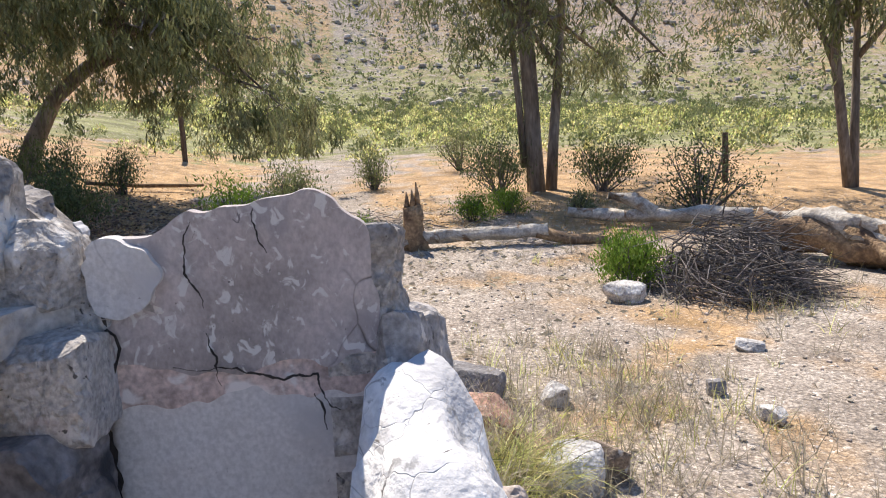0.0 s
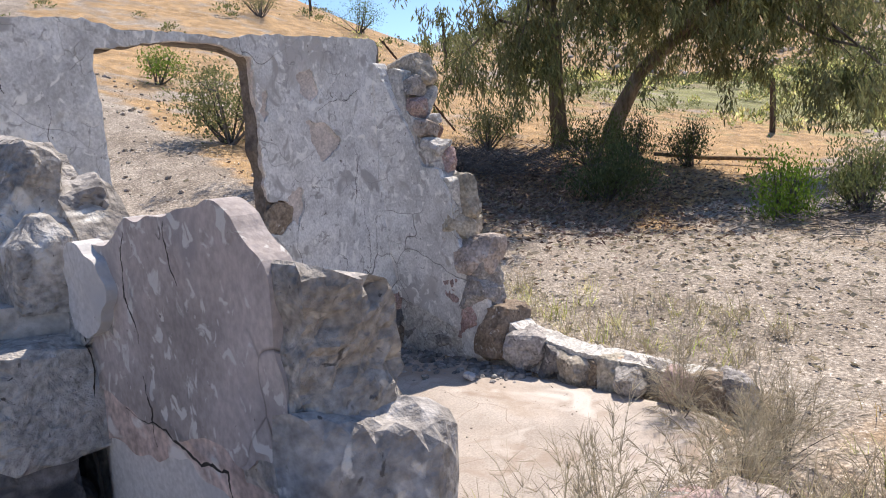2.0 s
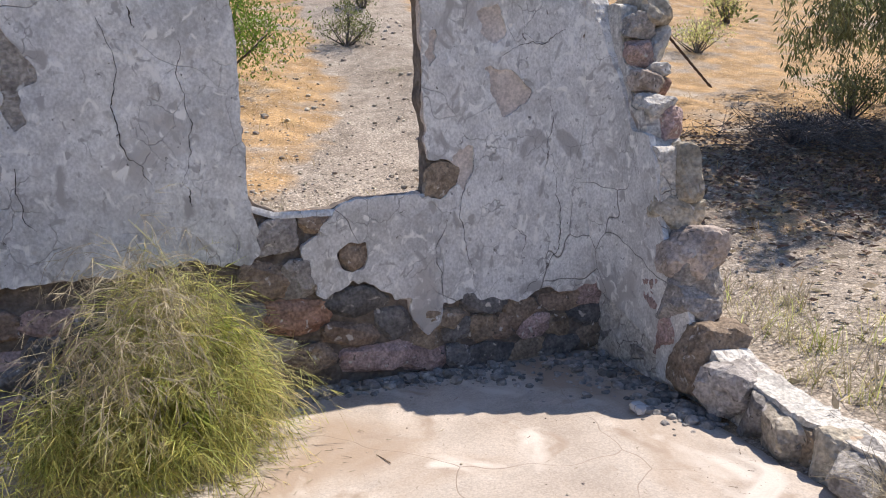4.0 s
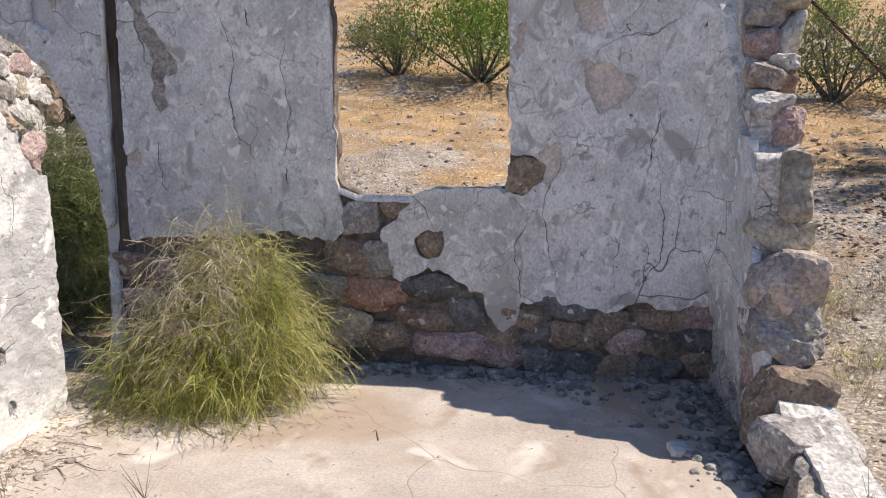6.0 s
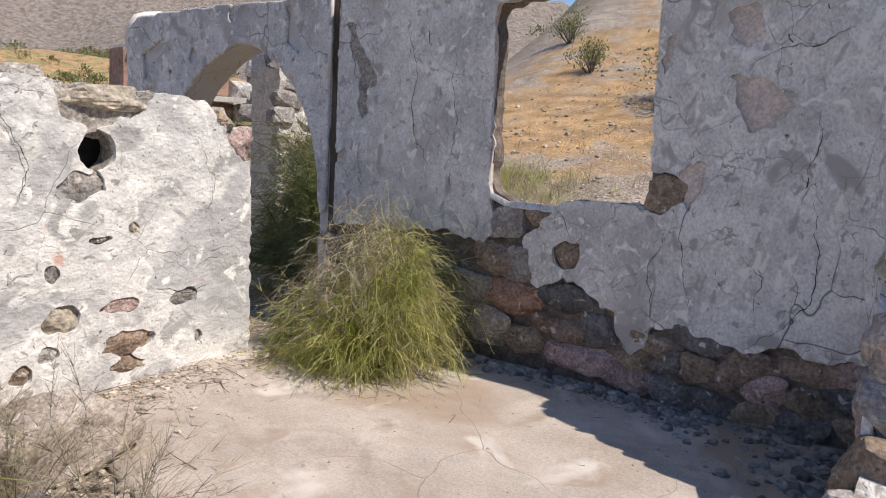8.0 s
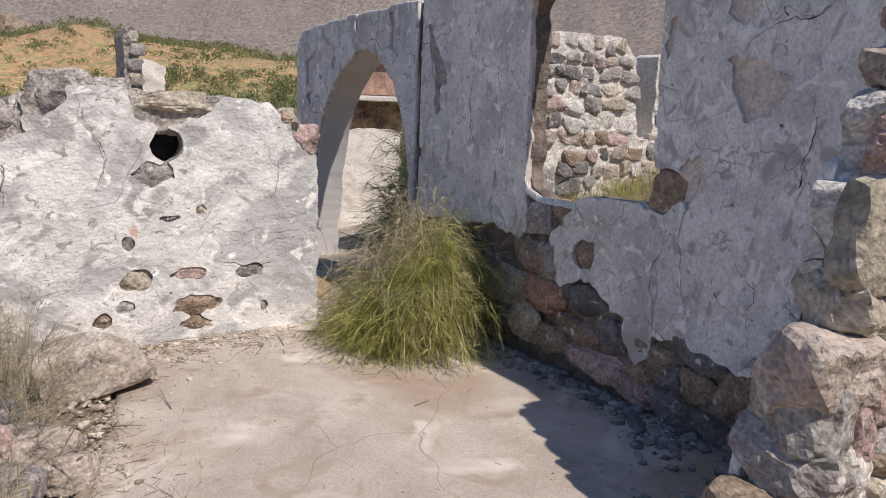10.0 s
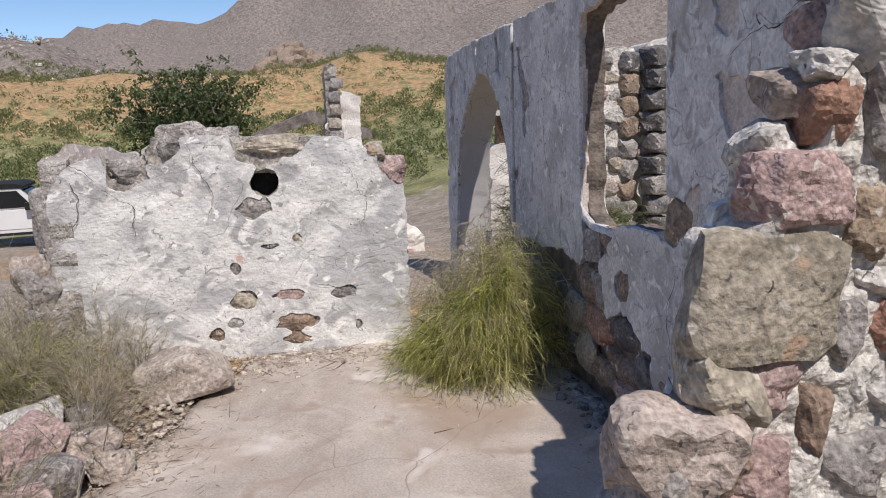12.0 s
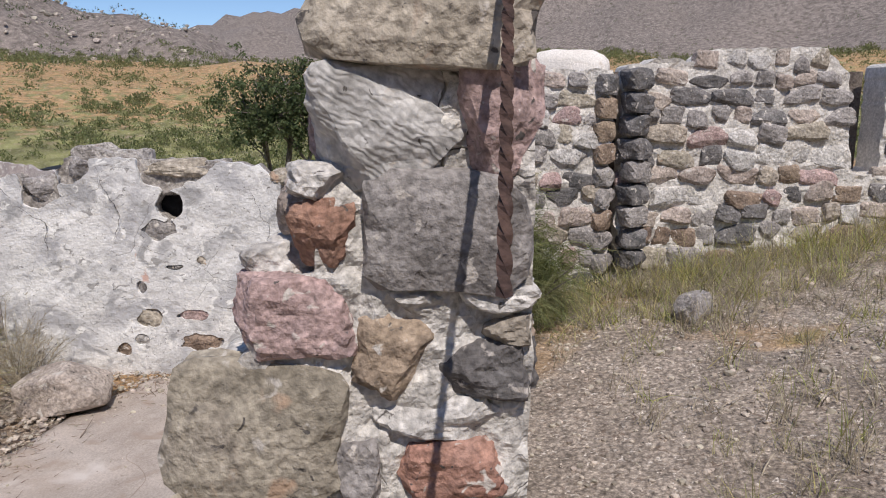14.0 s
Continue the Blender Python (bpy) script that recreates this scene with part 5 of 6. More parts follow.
random.seed(4)
boulder(-0.56, -2.40, 0.155, (0.40, 0.56, 0.32), "sand", (6, -10, 12), "rounded pale tan boulder lying on the concrete floor")
for _x, _y, _z, _sx, _sy, _sz, _c, _r in ((0.10, -3.10, 0.15, 0.34, 0.36, 0.26, "white", 20), (0.50, -3.02, 0.17, 0.40, 0.34, 0.36, "pink", -30), (0.30, -2.74, 0.10, 0.40, 0.32, 0.22, "sand", 15),
                                          (0.36, -3.32, 0.12, 0.34, 0.30, 0.30, "grey", 40), (0.72, -3.14, 0.12, 0.40, 0.34, 0.28, "sand", 5), (0.62, -2.86, 0.10, 0.26, 0.24, 0.22, "grey", 60),
                                          (-0.05, -2.85, 0.09, 0.26, 0.24, 0.2, "dark", 0), (0.12, -3.42, 0.10, 0.3, 0.26, 0.24, "white", 33), (0.95, -3.35, 0.08, 0.28, 0.24, 0.2, "grey", 70), (0.02, -3.25, 0.08, 0.22, 0.22, 0.2, "grey", 10), (0.80, -2.88, 0.08, 0.22, 0.20, 0.18, "pink", 25), (0.46, -2.62, 0.06, 0.20, 0.17, 0.15, "sand", 50), (0.22, -2.92, 0.10, 0.24, 0.2, 0.2, "pink", 80), (0.86, -3.02, 0.08, 0.24, 0.2, 0.2, "sand", 12)):
    boulder(_x, _y, _z, (_sx, _sy, _sz), _c, (random.uniform(-15, 15), random.uniform(-15, 15), _r), f"angular {_c} fallen wall stone in a rubble pile", "rubble pile stones")
for _x, _y, _s, _c, _l in ((0.28, -4.02, (0.34, 0.30, 0.24), "white", "flat-topped pale rock beside the track"), (0.42, -4.22, (0.24, 0.22, 0.24), "brown", "brown angular rock beside a pale one"),
                           (1.43, -3.72, (0.40, 0.36, 0.30), "dark", "dark rounded boulder among weeds"), (0.98, -3.72, (0.38, 0.34, 0.26), "red", "reddish boulder among weeds"),
                           (2.5, -3.45, (0.20, 0.2, 0.18), "dark", "small dark stone on gravel"), (1.38, -4.26, (0.16, 0.16, 0.18), "white", "small pale standing stone"), (1.30, -5.25, (0.11, 0.11, 0.11), "dark", "small round dark stone on gravel"),
                           (3.77, -5.55, (0.36, 0.30, 0.20), "white", "pale boulder beside a green bush"), (-1.45, 2.05, (0.30, 0.26, 0.24), "grey", "grey fallen stone in dry grass"),
                           (0.85, -5.35, (0.16, 0.12, 0.10), "white", "pale stone on gravel"), (2.1, -5.9, (0.2, 0.14, 0.08), "white", "flat pale stone on gravel")):
    boulder(_x, _y, gz(_x, _y) + _s[2] * 0.32, _s, _c, (random.uniform(-10, 10), random.uniform(-10, 10), random.uniform(0, 90)), _l)


def scatter(name, n, spot, size, mat, label, seed, sub=1, cat="gravel", flat=0.7):
    """Many small stones in one mesh."""
    random.seed(seed)
    src = [rock_buf(400 + i, sub, 8.0, 0.2, 6, 0.34, 0.52) for i in range(7)]
    b = Buf()
    for _ in range(n):
        p = spot()
        if not p:
            continue
        x, y, z, k = p
        s = size[0] * (size[1] / size[0]) ** (random.random() ** 2) * k
        a = random.uniform(0, 6.28)
        ca, sa = math.cos(a) * s, math.sin(a) * s
        q = random.choice(src)
        b.add([(x + v[0] * ca - v[1] * sa, y + v[0] * sa + v[1] * ca, z + (v[2] + 0.25) * s * flat) for v in q.v], q.f)
    ob = part(name, b, mat)
    return tagged(ob, label, cat, kind="stuff")


M_RUB = surface("grey_rubble", [(0.20, 0.19, 0.19), (0.36, 0.35, 0.34)], 9, 0.95, 0.6, 50, island=0.45)
M_PEB = surface("mixed_pebbles", [(0.42, 0.365, 0.305), (0.57, 0.51, 0.44)], 7, 0.95, 0.4, 60, island=0.38)


def rub_spot():
    x = random.uniform(-0.1, 2.1)
    w = 0.10 + 0.28 * ss(0.9, 2.1, x)
    y = -abs(random.gauss(0, w)) - 0.01
    if random.random() < 0.35:
        x, y = 2.13 - abs(random.gauss(0, 0.14)), random.uniform(-1.25, -0.05)
    return (x, y, 0.0, 1.0)


scatter("rubble", 900, rub_spot, (0.012, 0.075), M_RUB, "grey plaster and stone rubble along the wall foot", 5, 2, "rubble", 0.75)


def peb_spot():
    r = 2.0 + 9 * random.random() ** 1.4
    a = random.uniform(0, 6.28)
    x, y = 1.5 + r * math.cos(a), -2.5 + r * math.sin(a)
    if -1.7 < x < 2.15 and -2.6 < y < 0.6:
        return None
    return (x, y, gz(x, y), 1.0 + r * 0.08)


def slope_spot():
    x, y = random.uniform(-5, 7), random.uniform(1.0, 15)
    return (x, y, gz(x, y), 1.0 + y * 0.06)


scatter("slope_stones", 2600, slope_spot, (0.008, 0.07), M_PEB, "stones scattered over the dry slope", 19, 1)
scatter("gravel", 7000, peb_spot, (0.006, 0.034), M_PEB, "loose pebbles and gravel on desert ground", 6, 1)


def side_spot():
    x, y = random.uniform(-2.6, 4.5), 0.45 + 4.2 * random.random()
    return (x, y, gz(x, y), 1.0)


scatter("north_gravel", 5200, side_spot, (0.006, 0.045), M_PEB, "small gravel and grit beside the ruin walls", 20, 1)
def in_spot():
    x, y = random.uniform(-1.15, 2.0), random.uniform(-2.7, -0.1)
    return (x, y, 0.006, 0.5) if random.random() < 0.25 or x + y < -2.4 else None


scatter("floor_grit", 700, in_spot, (0.006, 0.035), M_PEB, "scattered grit on the concrete floor", 7, 1)
chip = part("plaster_chip", rock_buf(77, 2, 6, 0.15, 4), M_WHITE)
chip.matrix_world = Matrix.LocRotScale((1.80, -0.95, 0.03), Euler((0.3, 0.2, 0.5)), (0.10, 0.08, 0.05))
tagged(chip, "white plaster chip lying on the concrete floor", "rubble")


def grass(name, n, spot, blades, h, w, mat, label, seed):
    rng = random.Random(seed)
    random.seed(seed)
    b = Buf()
    for _ in range(n):
        p = spot(rng)
        if not p:
            continue
        x, y, k = p
        z = gz(x, y)
        for _b in range(blades):
            d = rdir(rng, 35, 85)
            s = (math.sin(rng.uniform(0, 6.28)), math.cos(rng.uniform(0, 6.28)), 0)
            pts = arc((x + rng.gauss(0, 0.04 * k), y + rng.gauss(0, 0.04 * k), z - 0.01), d, h * k * rng.uniform(0.5, 1.2), 0.9, 3)
            b.ribbon(pts, w * k, w * k * 0.3, s)
    ob = part(name, b, mat)
    return tagged(ob, label, "grass", kind="stuff")


def dry_spot(rng):
    c = rng.random()
    if c < 0.5:
        x, y = rng.uniform(2.6, 10), rng.uniform(-10, 3)
    elif c < 0.8:
        x, y = rng.uniform(-4, 9), rng.uniform(0.8, 14)
    else:
        x, y = rng.uniform(-6, 3), rng.uniform(-8, -3)
    if 0 < x < 2.6 and -4.6 < y < -3.3 and rng.random() < 0.6:
        return None
    d = zones(x, y, 0)[0] + 0.22 * noise.noise((x * 0.9, y * 0.9, 3))
    return (x, y, rng.uniform(0.7, 1.5)) if d > rng.uniform(0.36, 0.6) else None


grass("dry_grass", 5200, dry_spot, 7, 0.13, 0.006, M_DRY, "short dry orange desert grass", 8)


def tuft_spot(rng):
    x, y = rng.choice([(rng.gauss(0.9, 0.5), rng.gauss(-3.3, 0.4)), (rng.gauss(1.2, 0.7), rng.gauss(-4.6, 0.5)), (rng.gauss(4.4, 1.2), rng.gauss(-7.0, 0.8)),
                       (rng.uniform(-3, 2), rng.uniform(1.2, 3.6)), (rng.uniform(-3.2, -1.2), rng.uniform(1.8, 4.4)), (2.9 + rng.random(), rng.uniform(-2.5, 1.5))])
    return (x, y, rng.uniform(0.6, 1.4)) if not (-1.6 < x < 2.3 and -2.8 < y < 0.6) else None


grass("straw_tufts", 900, tuft_spot, 16, 0.2, 0.005, M_STRAW, "pale straw grass tufts", 9)
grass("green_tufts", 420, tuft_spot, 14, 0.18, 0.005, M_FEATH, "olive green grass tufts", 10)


def ruin_spot(rng):
    x = -2.7 + abs(rng.gauss(0, 0.7))
    return (x, rng.uniform(0.9, 4.9), rng.uniform(0.6, 1.5))


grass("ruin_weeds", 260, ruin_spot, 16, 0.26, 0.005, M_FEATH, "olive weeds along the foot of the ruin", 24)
grass("ruin_straw", 260, ruin_spot, 14, 0.22, 0.005, M_STRAW, "pale dry weeds along the foot of the ruin", 25)


def sticks(name, n, spot, length, rad, mat, label, cat, seed, kind="stuff", bend=0.3):
    rng = random.Random(seed)
    b = Buf()
    for _ in range(n):
        p, d = spot(rng)
        ln = length * rng.uniform(0.4, 1.2)
        b.tube(arc(p, d, ln, rng.uniform(-bend, bend), 3), [rad, rad * 0.8, rad * 0.6, rad * 0.25], 4)
    ob = part(name, b, mat)
    return tagged(ob, label, cat, kind=kind)


def litter_spot(rng):
    x, y = rng.choice([(rng.gauss(-0.6, 0.5), rng.gauss(-2.55, 0.22)), (rng.gauss(-0.9, 0.22), rng.gauss(-1.9, 0.4)), (rng.gauss(0.5, 0.4), rng.gauss(-2.6, 0.2)), (rng.gauss(-1.0, 0.1), rng.gauss(-1.6, 0.6)),
                       (rng.gauss(7, 1.8), rng.gauss(1.0, 1.6)), (rng.gauss(3.5, 1.2), rng.gauss(-2.5, 2.0))])
    return (x, y, max(gz(x, y), 0.0 if abs(x) < 2 and y > -2.7 else -1) + 0.008), rdir(rng, -3, 8)


sticks("twig_litter", 1500, litter_spot, 0.07, 0.0013, M_LITTER, "dry reddish twigs scattered on the ground", "twigs", 14)

def leaf_litter(name, n, cx, cy, sx, sy, mat, label, seed):
    rng = random.Random(seed)
    random.seed(seed)
    b = Buf()
    for _ in range(n):
        x, y = rng.gauss(cx, sx), rng.gauss(cy, sy)
        if -1.6 < x < 2.4 and y > -2.8:
            continue
        b.leaf((x, y, gz(x, y) + rng.uniform(0.003, 0.03)), (rng.uniform(-1, 1), rng.uniform(-1, 1), rng.uniform(-0.1, 0.25)), rng.uniform(0.05, 0.13), rng.uniform(0.015, 0.05))
    return tagged(part(name, b, mat), label, "leaf litter", kind="stuff")


leaf_litter("leaf_litter", 16000, 8.6, 2.6, 1.9, 1.4, M_LITTER, "reddish brown fallen leaves under the trees", 17)
leaf_litter("leaf_litter_sparse", 3000, 6.5, -2.0, 2.4, 2.6, M_STRAW, "pale fallen leaves on gravel", 18)

def foot_spot():
    y = random.uniform(-3.1, -0.75)
    x = -1.14 + abs(random.gauss(0, 0.22)) * (1 + 0.5 * (y < -2.0))
    if random.random() < 0.35:
        x, y = random.gauss(0.1, 0.45), -2.35 - abs(random.gauss(0, 0.22))
    return (x, y, 0.004, 1.0)


scatter("wall_foot_grit", 1500, foot_spot, (0.005, 0.045), M_PEB, "grit, chips and small stones along the white wall's foot", 27, 1)


def foot_leaf(rng):
    x, y = rng.choice([(-1.15 + abs(rng.gauss(0, 0.25)), rng.uniform(-2.9, -0.7)), (rng.gauss(-0.3, 0.5), rng.gauss(-2.55, 0.25)), (rng.gauss(-0.5, 0.35), rng.gauss(-0.75, 0.2))])
    return (x, y, 0.012), rdir(rng, -3, 12)


sticks("straw_litter", 900, foot_leaf, 0.05, 0.0016, M_STRAW, "pale straw and stem bits lying on the slab", "twigs", 28, "stuff", 0.6)
sticks("fallen_stems", 60, foot_leaf, 0.26, 0.003, M_LITTER, "thin brown fallen stems on the slab", "twigs", 29, "stuff", 0.4)
sticks("shade_brush", 700, lambda g: ((g.gauss(8.6, 0.9), g.gauss(4.0, 0.8), gz(8.6, 4.0) + g.uniform(0.0, 0.4)), rdir(g, -10, 40)), 0.55, 0.006, M_TWIG, "tangle of dark dead twigs in the tree shade", "brush", 33)

# ---- fallen logs, stump, brush pile ----
def rough_log(pts, radii, n=16, sides=14, wob=0.55):
    """A trunk resampled along its line, with knots and hollows."""
    b, ps, rs = Buf(), [], []
    for k in range(n):
        f = k / (n - 1) * (len(pts) - 1)
        i = min(len(pts) - 2, int(f))
        p = Vector(pts[i]).lerp(Vector(pts[i + 1]), f - i)
        r = radii[i] + (radii[i + 1] - radii[i]) * (f - i)
        ps.append(tuple(p + Vector((noise.noise(p * 3.1), noise.noise(p * 3.1 + Vector((5, 0, 0))), noise.noise(p * 3.1 + Vector((0, 7, 0))))) * r * 0.3))
        rs.append(r * (1 + 0.18 * noise.noise(p * 4.3)))
    b.tube(ps, rs, sides, wob)
    return b


log = thing("fallen_log", (6.7, -4.6, gz(6.7, -4.6) - 0.06), "bleached fallen eucalyptus trunk lying on the ground", "log")
_b = rough_log([(0.15, 0.75, 0.24), (0.12, 0.2, 0.22), (0.05, -0.5, 0.24), (-0.05, -0.95, 0.26)], [0.085, 0.085, 0.08, 0.09])
part("trunk", _b, M_DEAD, log, "", True)
_b = Buf()
_b.tube([(0.0, -0.8, 0.22), (-0.1, -1.2, 0.12), (-0.2, -1.7, 0.08)], [0.10, 0.085, 0.06], 8, 0.5)
part("broken_branch", _b, M_ROT_SHADE, log, "brown rotten branch end", True)
stump = thing("stump", (6.85, -3.75, gz(6.85, -3.75)), "splintered dark standing stump at a log's end", "stump")
_b = Buf()
_b.tube([(0, 0, -0.05), (0.0, 0.01, 0.2), (-0.01, 0.0, 0.45), (0, 0.02, 0.58)], [0.19, 0.14, 0.13, 0.11], 10, 0.9)
part("trunk", _b, M_ROT_SHADE, stump, "", True)
_b = Buf()
for _k in range(6):
    _a = _k * 1.05
    _b.tube([(0.08 * math.cos(_a), 0.08 * math.sin(_a), 0.5), (0.085 * math.cos(_a), 0.085 * math.sin(_a), 0.62 + 0.03 * _k), (0.08 * math.cos(_a), 0.08 * math.sin(_a), 0.70 + 0.04 * _k)], [0.045, 0.03, 0.008], 5, 0.5)
part("splintered_top", _b, M_ROT_SHADE, stump, "", True)
_b = Buf()
_b.tube([(0, 0.0, 0.12), (-0.15, 0.35, 0.10), (-0.3, 0.65, 0.03)], [0.07, 0.05, 0.015], 7, 0.4)
part("root", _b, M_DEAD, stump, "", True)
log2 = thing("fallen_log", (7.1, -7.2, gz(7.1, -7.2) - 0.18), "pale forked fallen trunk with a broken snag", "log")
_b = rough_log([(0.9, 1.0, 0.42), (0.7, 0.6, 0.36), (0.3, 0.0, 0.36), (-0.2, -0.7, 0.40), (-0.5, -1.2, 0.40)], [0.07, 0.09, 0.10, 0.10, 0.09])
part("trunk", _b, M_DEAD, log2, "", True)
_b = Buf()
_b.tube([(0.25, -0.1, 0.40), (0.4, 0.15, 0.60), (0.5, 0.5, 0.68)], [0.13, 0.11, 0.06], 8, 0.4)
part("snag", _b, M_DEAD, log2, "", True)
log3 = thing("fallen_log", (4.55, -8.45, gz(4.55, -8.45) - 0.24), "thick fallen trunk with peeling rusty brown wood", "log")
_b = rough_log([(1.0, 0.55, 0.62), (0.5, 0.2, 0.55), (-0.2, -0.1, 0.48), (-0.8, -0.25, 0.38), (-1.35, -0.35, 0.28)], [0.19, 0.20, 0.21, 0.22, 0.24], 22, 16, 0.7)
part("trunk", _b, M_ROT_SHADE, log3, "", True)
_b = rough_log([(1.0, 0.55, 0.74), (0.4, 0.17, 0.70), (-0.3, -0.13, 0.62), (-0.9, -0.28, 0.52)], [0.09, 0.13, 0.13, 0.10], 22, 12, 0.9)
part("pale_sapwood", _b, M_DEAD, log3, "pale weathered wood on top", True)



def pile_spot(rng):
    a, rr = rng.uniform(0, 6.28), rng.random() ** 0.5
    x, y = 4.0 + 0.85 * rr * math.cos(a), -6.68 + 0.80 * rr * math.sin(a)
    z = gz(x, y) + rng.uniform(0.02, 0.80) * (1 - rr ** 2)
    d = Vector((rng.gauss(-0.4, 0.6), rng.gauss(-0.5, 0.6), rng.gauss(-0.15, 0.35)))
    return (x, y, z), d


pile = sticks("brush_pile", 1300, pile_spot, 0.5, 0.007, M_TWIG, "tangled pile of grey dead branches beside a log", "brush pile", 15, "stuff")
sticks("brush_litter", 350, lambda g: ((g.gauss(8.4, 0.8), g.gauss(-2.6, 0.9), 0.3 + g.uniform(0, 0.15)), rdir(g, -5, 20)), 0.5, 0.007, M_TWIG, "grey dead branches on the ground", "twigs", 16)
stick = thing("dead_branch", (13.4, 1.6, gz(13.4, 1.6)), "long dark fallen branch on the ground", "branch")
_b = Buf()
_b.tube([(-0.9, 0.9, 0.30), (0, 0.2, 0.16), (0.7, -0.6, 0.08), (1.0, -1.0, 0.05)], [0.04, 0.045, 0.05, 0.03], 7, 0.4)
part("stem", _b, M_ROT_SHADE, stick, "", True)

# ---- shrubs on the flat ----
for _x, _y, _r, _h, _n, _m, _l, _s in ((8.74, 1.6, 0.78, 0.95, 5200, M_DKGRN, "dark green upright shrub under the trees", 41), (8.65, -1.05, 0.50, 1.0, 2800, M_GREEN, "yellow-green broom-like shrub on gravel", 42),
                                       (9.3, -1.95, 0.75, 0.95, 3600, M_SAGE, "grey-green bushy shrub on gravel", 43), (4.39, -5.85, 0.42, 0.60, 4200, M_GREEN, "bright green rounded bush beside a brush pile", 44),
                                       (8.7, -4.8, 0.55, 0.42, 2200, M_GREEN, "bright green low bush behind a log", 45), (9.2, -5.5, 0.55, 0.42, 2200, M_GREEN, "bright green low bush behind a log", 46),
                                       (8.6, -6.6, 0.32, 0.45, 1100, M_SAGE, "small green bush behind a log", 47), (11.7, -5.8, 0.9, 1.15, 3600, M_DKGRN, "dark green undergrowth below eucalyptus trunks", 48),
                                       (11.3, -7.8, 1.1, 1.05, 3800, M_DKGRN, "dark green undergrowth below eucalyptus trunks", 49), (13.1, -3.3, 0.55, 0.85, 1500, M_SAGE, "pale sage bush on orange ground", 50),
                                       (16.0, -5.6, 0.9, 1.1, 1800, M_SAGE, "grey sage bush at the edge of the valley", 51), (12.4, 2.9, 0.9, 1.1, 2600, M_DKGRN, "dark shrub at a tree foot", 52),
                                       (7.6, -3.0, 0.35, 0.4, 900, M_GREEN, "small bright green bush beside a stump", 53), (8.4, 4.4, 0.8, 0.55, 1200, M_TWIG, "leafless dark tangled bush", 54), (11.2, 3.2, 1.0, 1.0, 3000, M_DKGRN, "dark green shrub in the tree shade", 55), (10.6, 5.4, 1.0, 1.0, 2600, M_SAGE, "grey-green shrub in the tree shade", 56), (12.8, 1.9, 0.9, 0.9, 2200, M_DKGRN, "dark shrub in the tree shade", 57)):
    leafy_shrub((_x, _y, gz(_x, _y)), _r, _h, _n, _s, _m, _l, 0.06 if _h > 0.7 else 0.045, 16, 1.2)
leafy_shrub((8.1, -8.4, gz(8.1, -8.4)), 0.85, 1.35, 2600, 61, M_DKGRN, "dark green shrub with bare spreading stems", 0.06, 18, 0.3)
for _x, _y, _r, _h, _n, _m, _s in ((5.8, 7.6, 0.95, 1.6, 3600, M_SAGE, 71), (7.8, 13.5, 0.9, 0.9, 1500, M_GREEN, 72), (4.9, 16.0, 0.9, 0.9, 1300, M_SAGE, 73), (0.35, 9.8, 1.7, 2.4, 11000, M_GREEN, 74), (-1.3, 10.2, 1.1, 1.5, 4200, M_SAGE, 75),
                                   (-2.5, 12.7, 0.5, 0.7, 700, M_SAGE, 76), (-4.6, 12.4, 0.7, 0.7, 900, M_SAGE, 77), (-6.8, 16.0, 0.8, 0.9, 900, M_SAGE, 78), (6.9, 7.7, 1.1, 1.4, 2600, M_SAGE, 79), (3.6, 12.6, 0.8, 0.9, 1100, M_SAGE, 80),
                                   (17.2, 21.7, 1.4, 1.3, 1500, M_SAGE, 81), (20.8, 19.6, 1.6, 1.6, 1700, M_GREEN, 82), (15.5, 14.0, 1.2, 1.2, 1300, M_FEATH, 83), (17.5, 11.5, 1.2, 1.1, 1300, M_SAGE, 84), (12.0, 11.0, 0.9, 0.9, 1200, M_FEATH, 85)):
    leafy_shrub((_x, _y, gz(_x, _y)), _r, _h, _n, _s, _m, "desert shrub with small leaves on the dry slope", 0.075, 14, 0.6, group="slope shrubs")

# ---- trees ----
tree((12.3, 4.6, gz(12.3, 4.6) - 0.1), [([(0, 0, -0.1), (-0.05, 0.05, 1.2), (0.0, 0.1, 2.6), (-0.1, 0.25, 4.0), (-0.25, 0.5, 5.4), (-0.3, 0.6, 7.0)], 0.21, 0.09)],
     ((-1.2, -1.4, 5.2), (2.9, 2.9, 2.0)), 38000, 91, "tall eucalyptus with a grey trunk and hanging leaves", limbs=20,
     extra=[([(-0.05, 0.05, 2.6), (-0.9, 0.9, 2.9), (-1.5, 1.5, 2.2)], 0.05, 0.02), ([(0, 0.1, 2.6), (-0.6, -1.0, 3.0), (-1.0, -1.9, 2.3)], 0.05, 0.02), ([(0, 0.1, 3.2), (-1.0, 0.0, 3.3), (-1.8, -0.3, 2.4)], 0.05, 0.02),
            ([(-0.25, 0.5, 5.4), (-1.4, -0.8, 6.2), (-2.4, -2.0, 6.3), (-3.2, -3.0, 6.0)], 0.09, 0.03), ([(-0.25, 0.5, 5.4), (-1.5, 0.2, 6.0), (-2.6, -0.3, 6.0)], 0.09, 0.03),
           
            ([(-0.1, 0.25, 3.4), (-0.4, 0.9, 3.75), (-0.7, 1.6, 3.65), (-0.8, 1.9, 3.75)], 0.07, 0.02), ([(0, 0.1, 2.4), (-0.3, 0.6, 2.9), (-0.5, 1.0, 2.3)], 0.05, 0.02)])
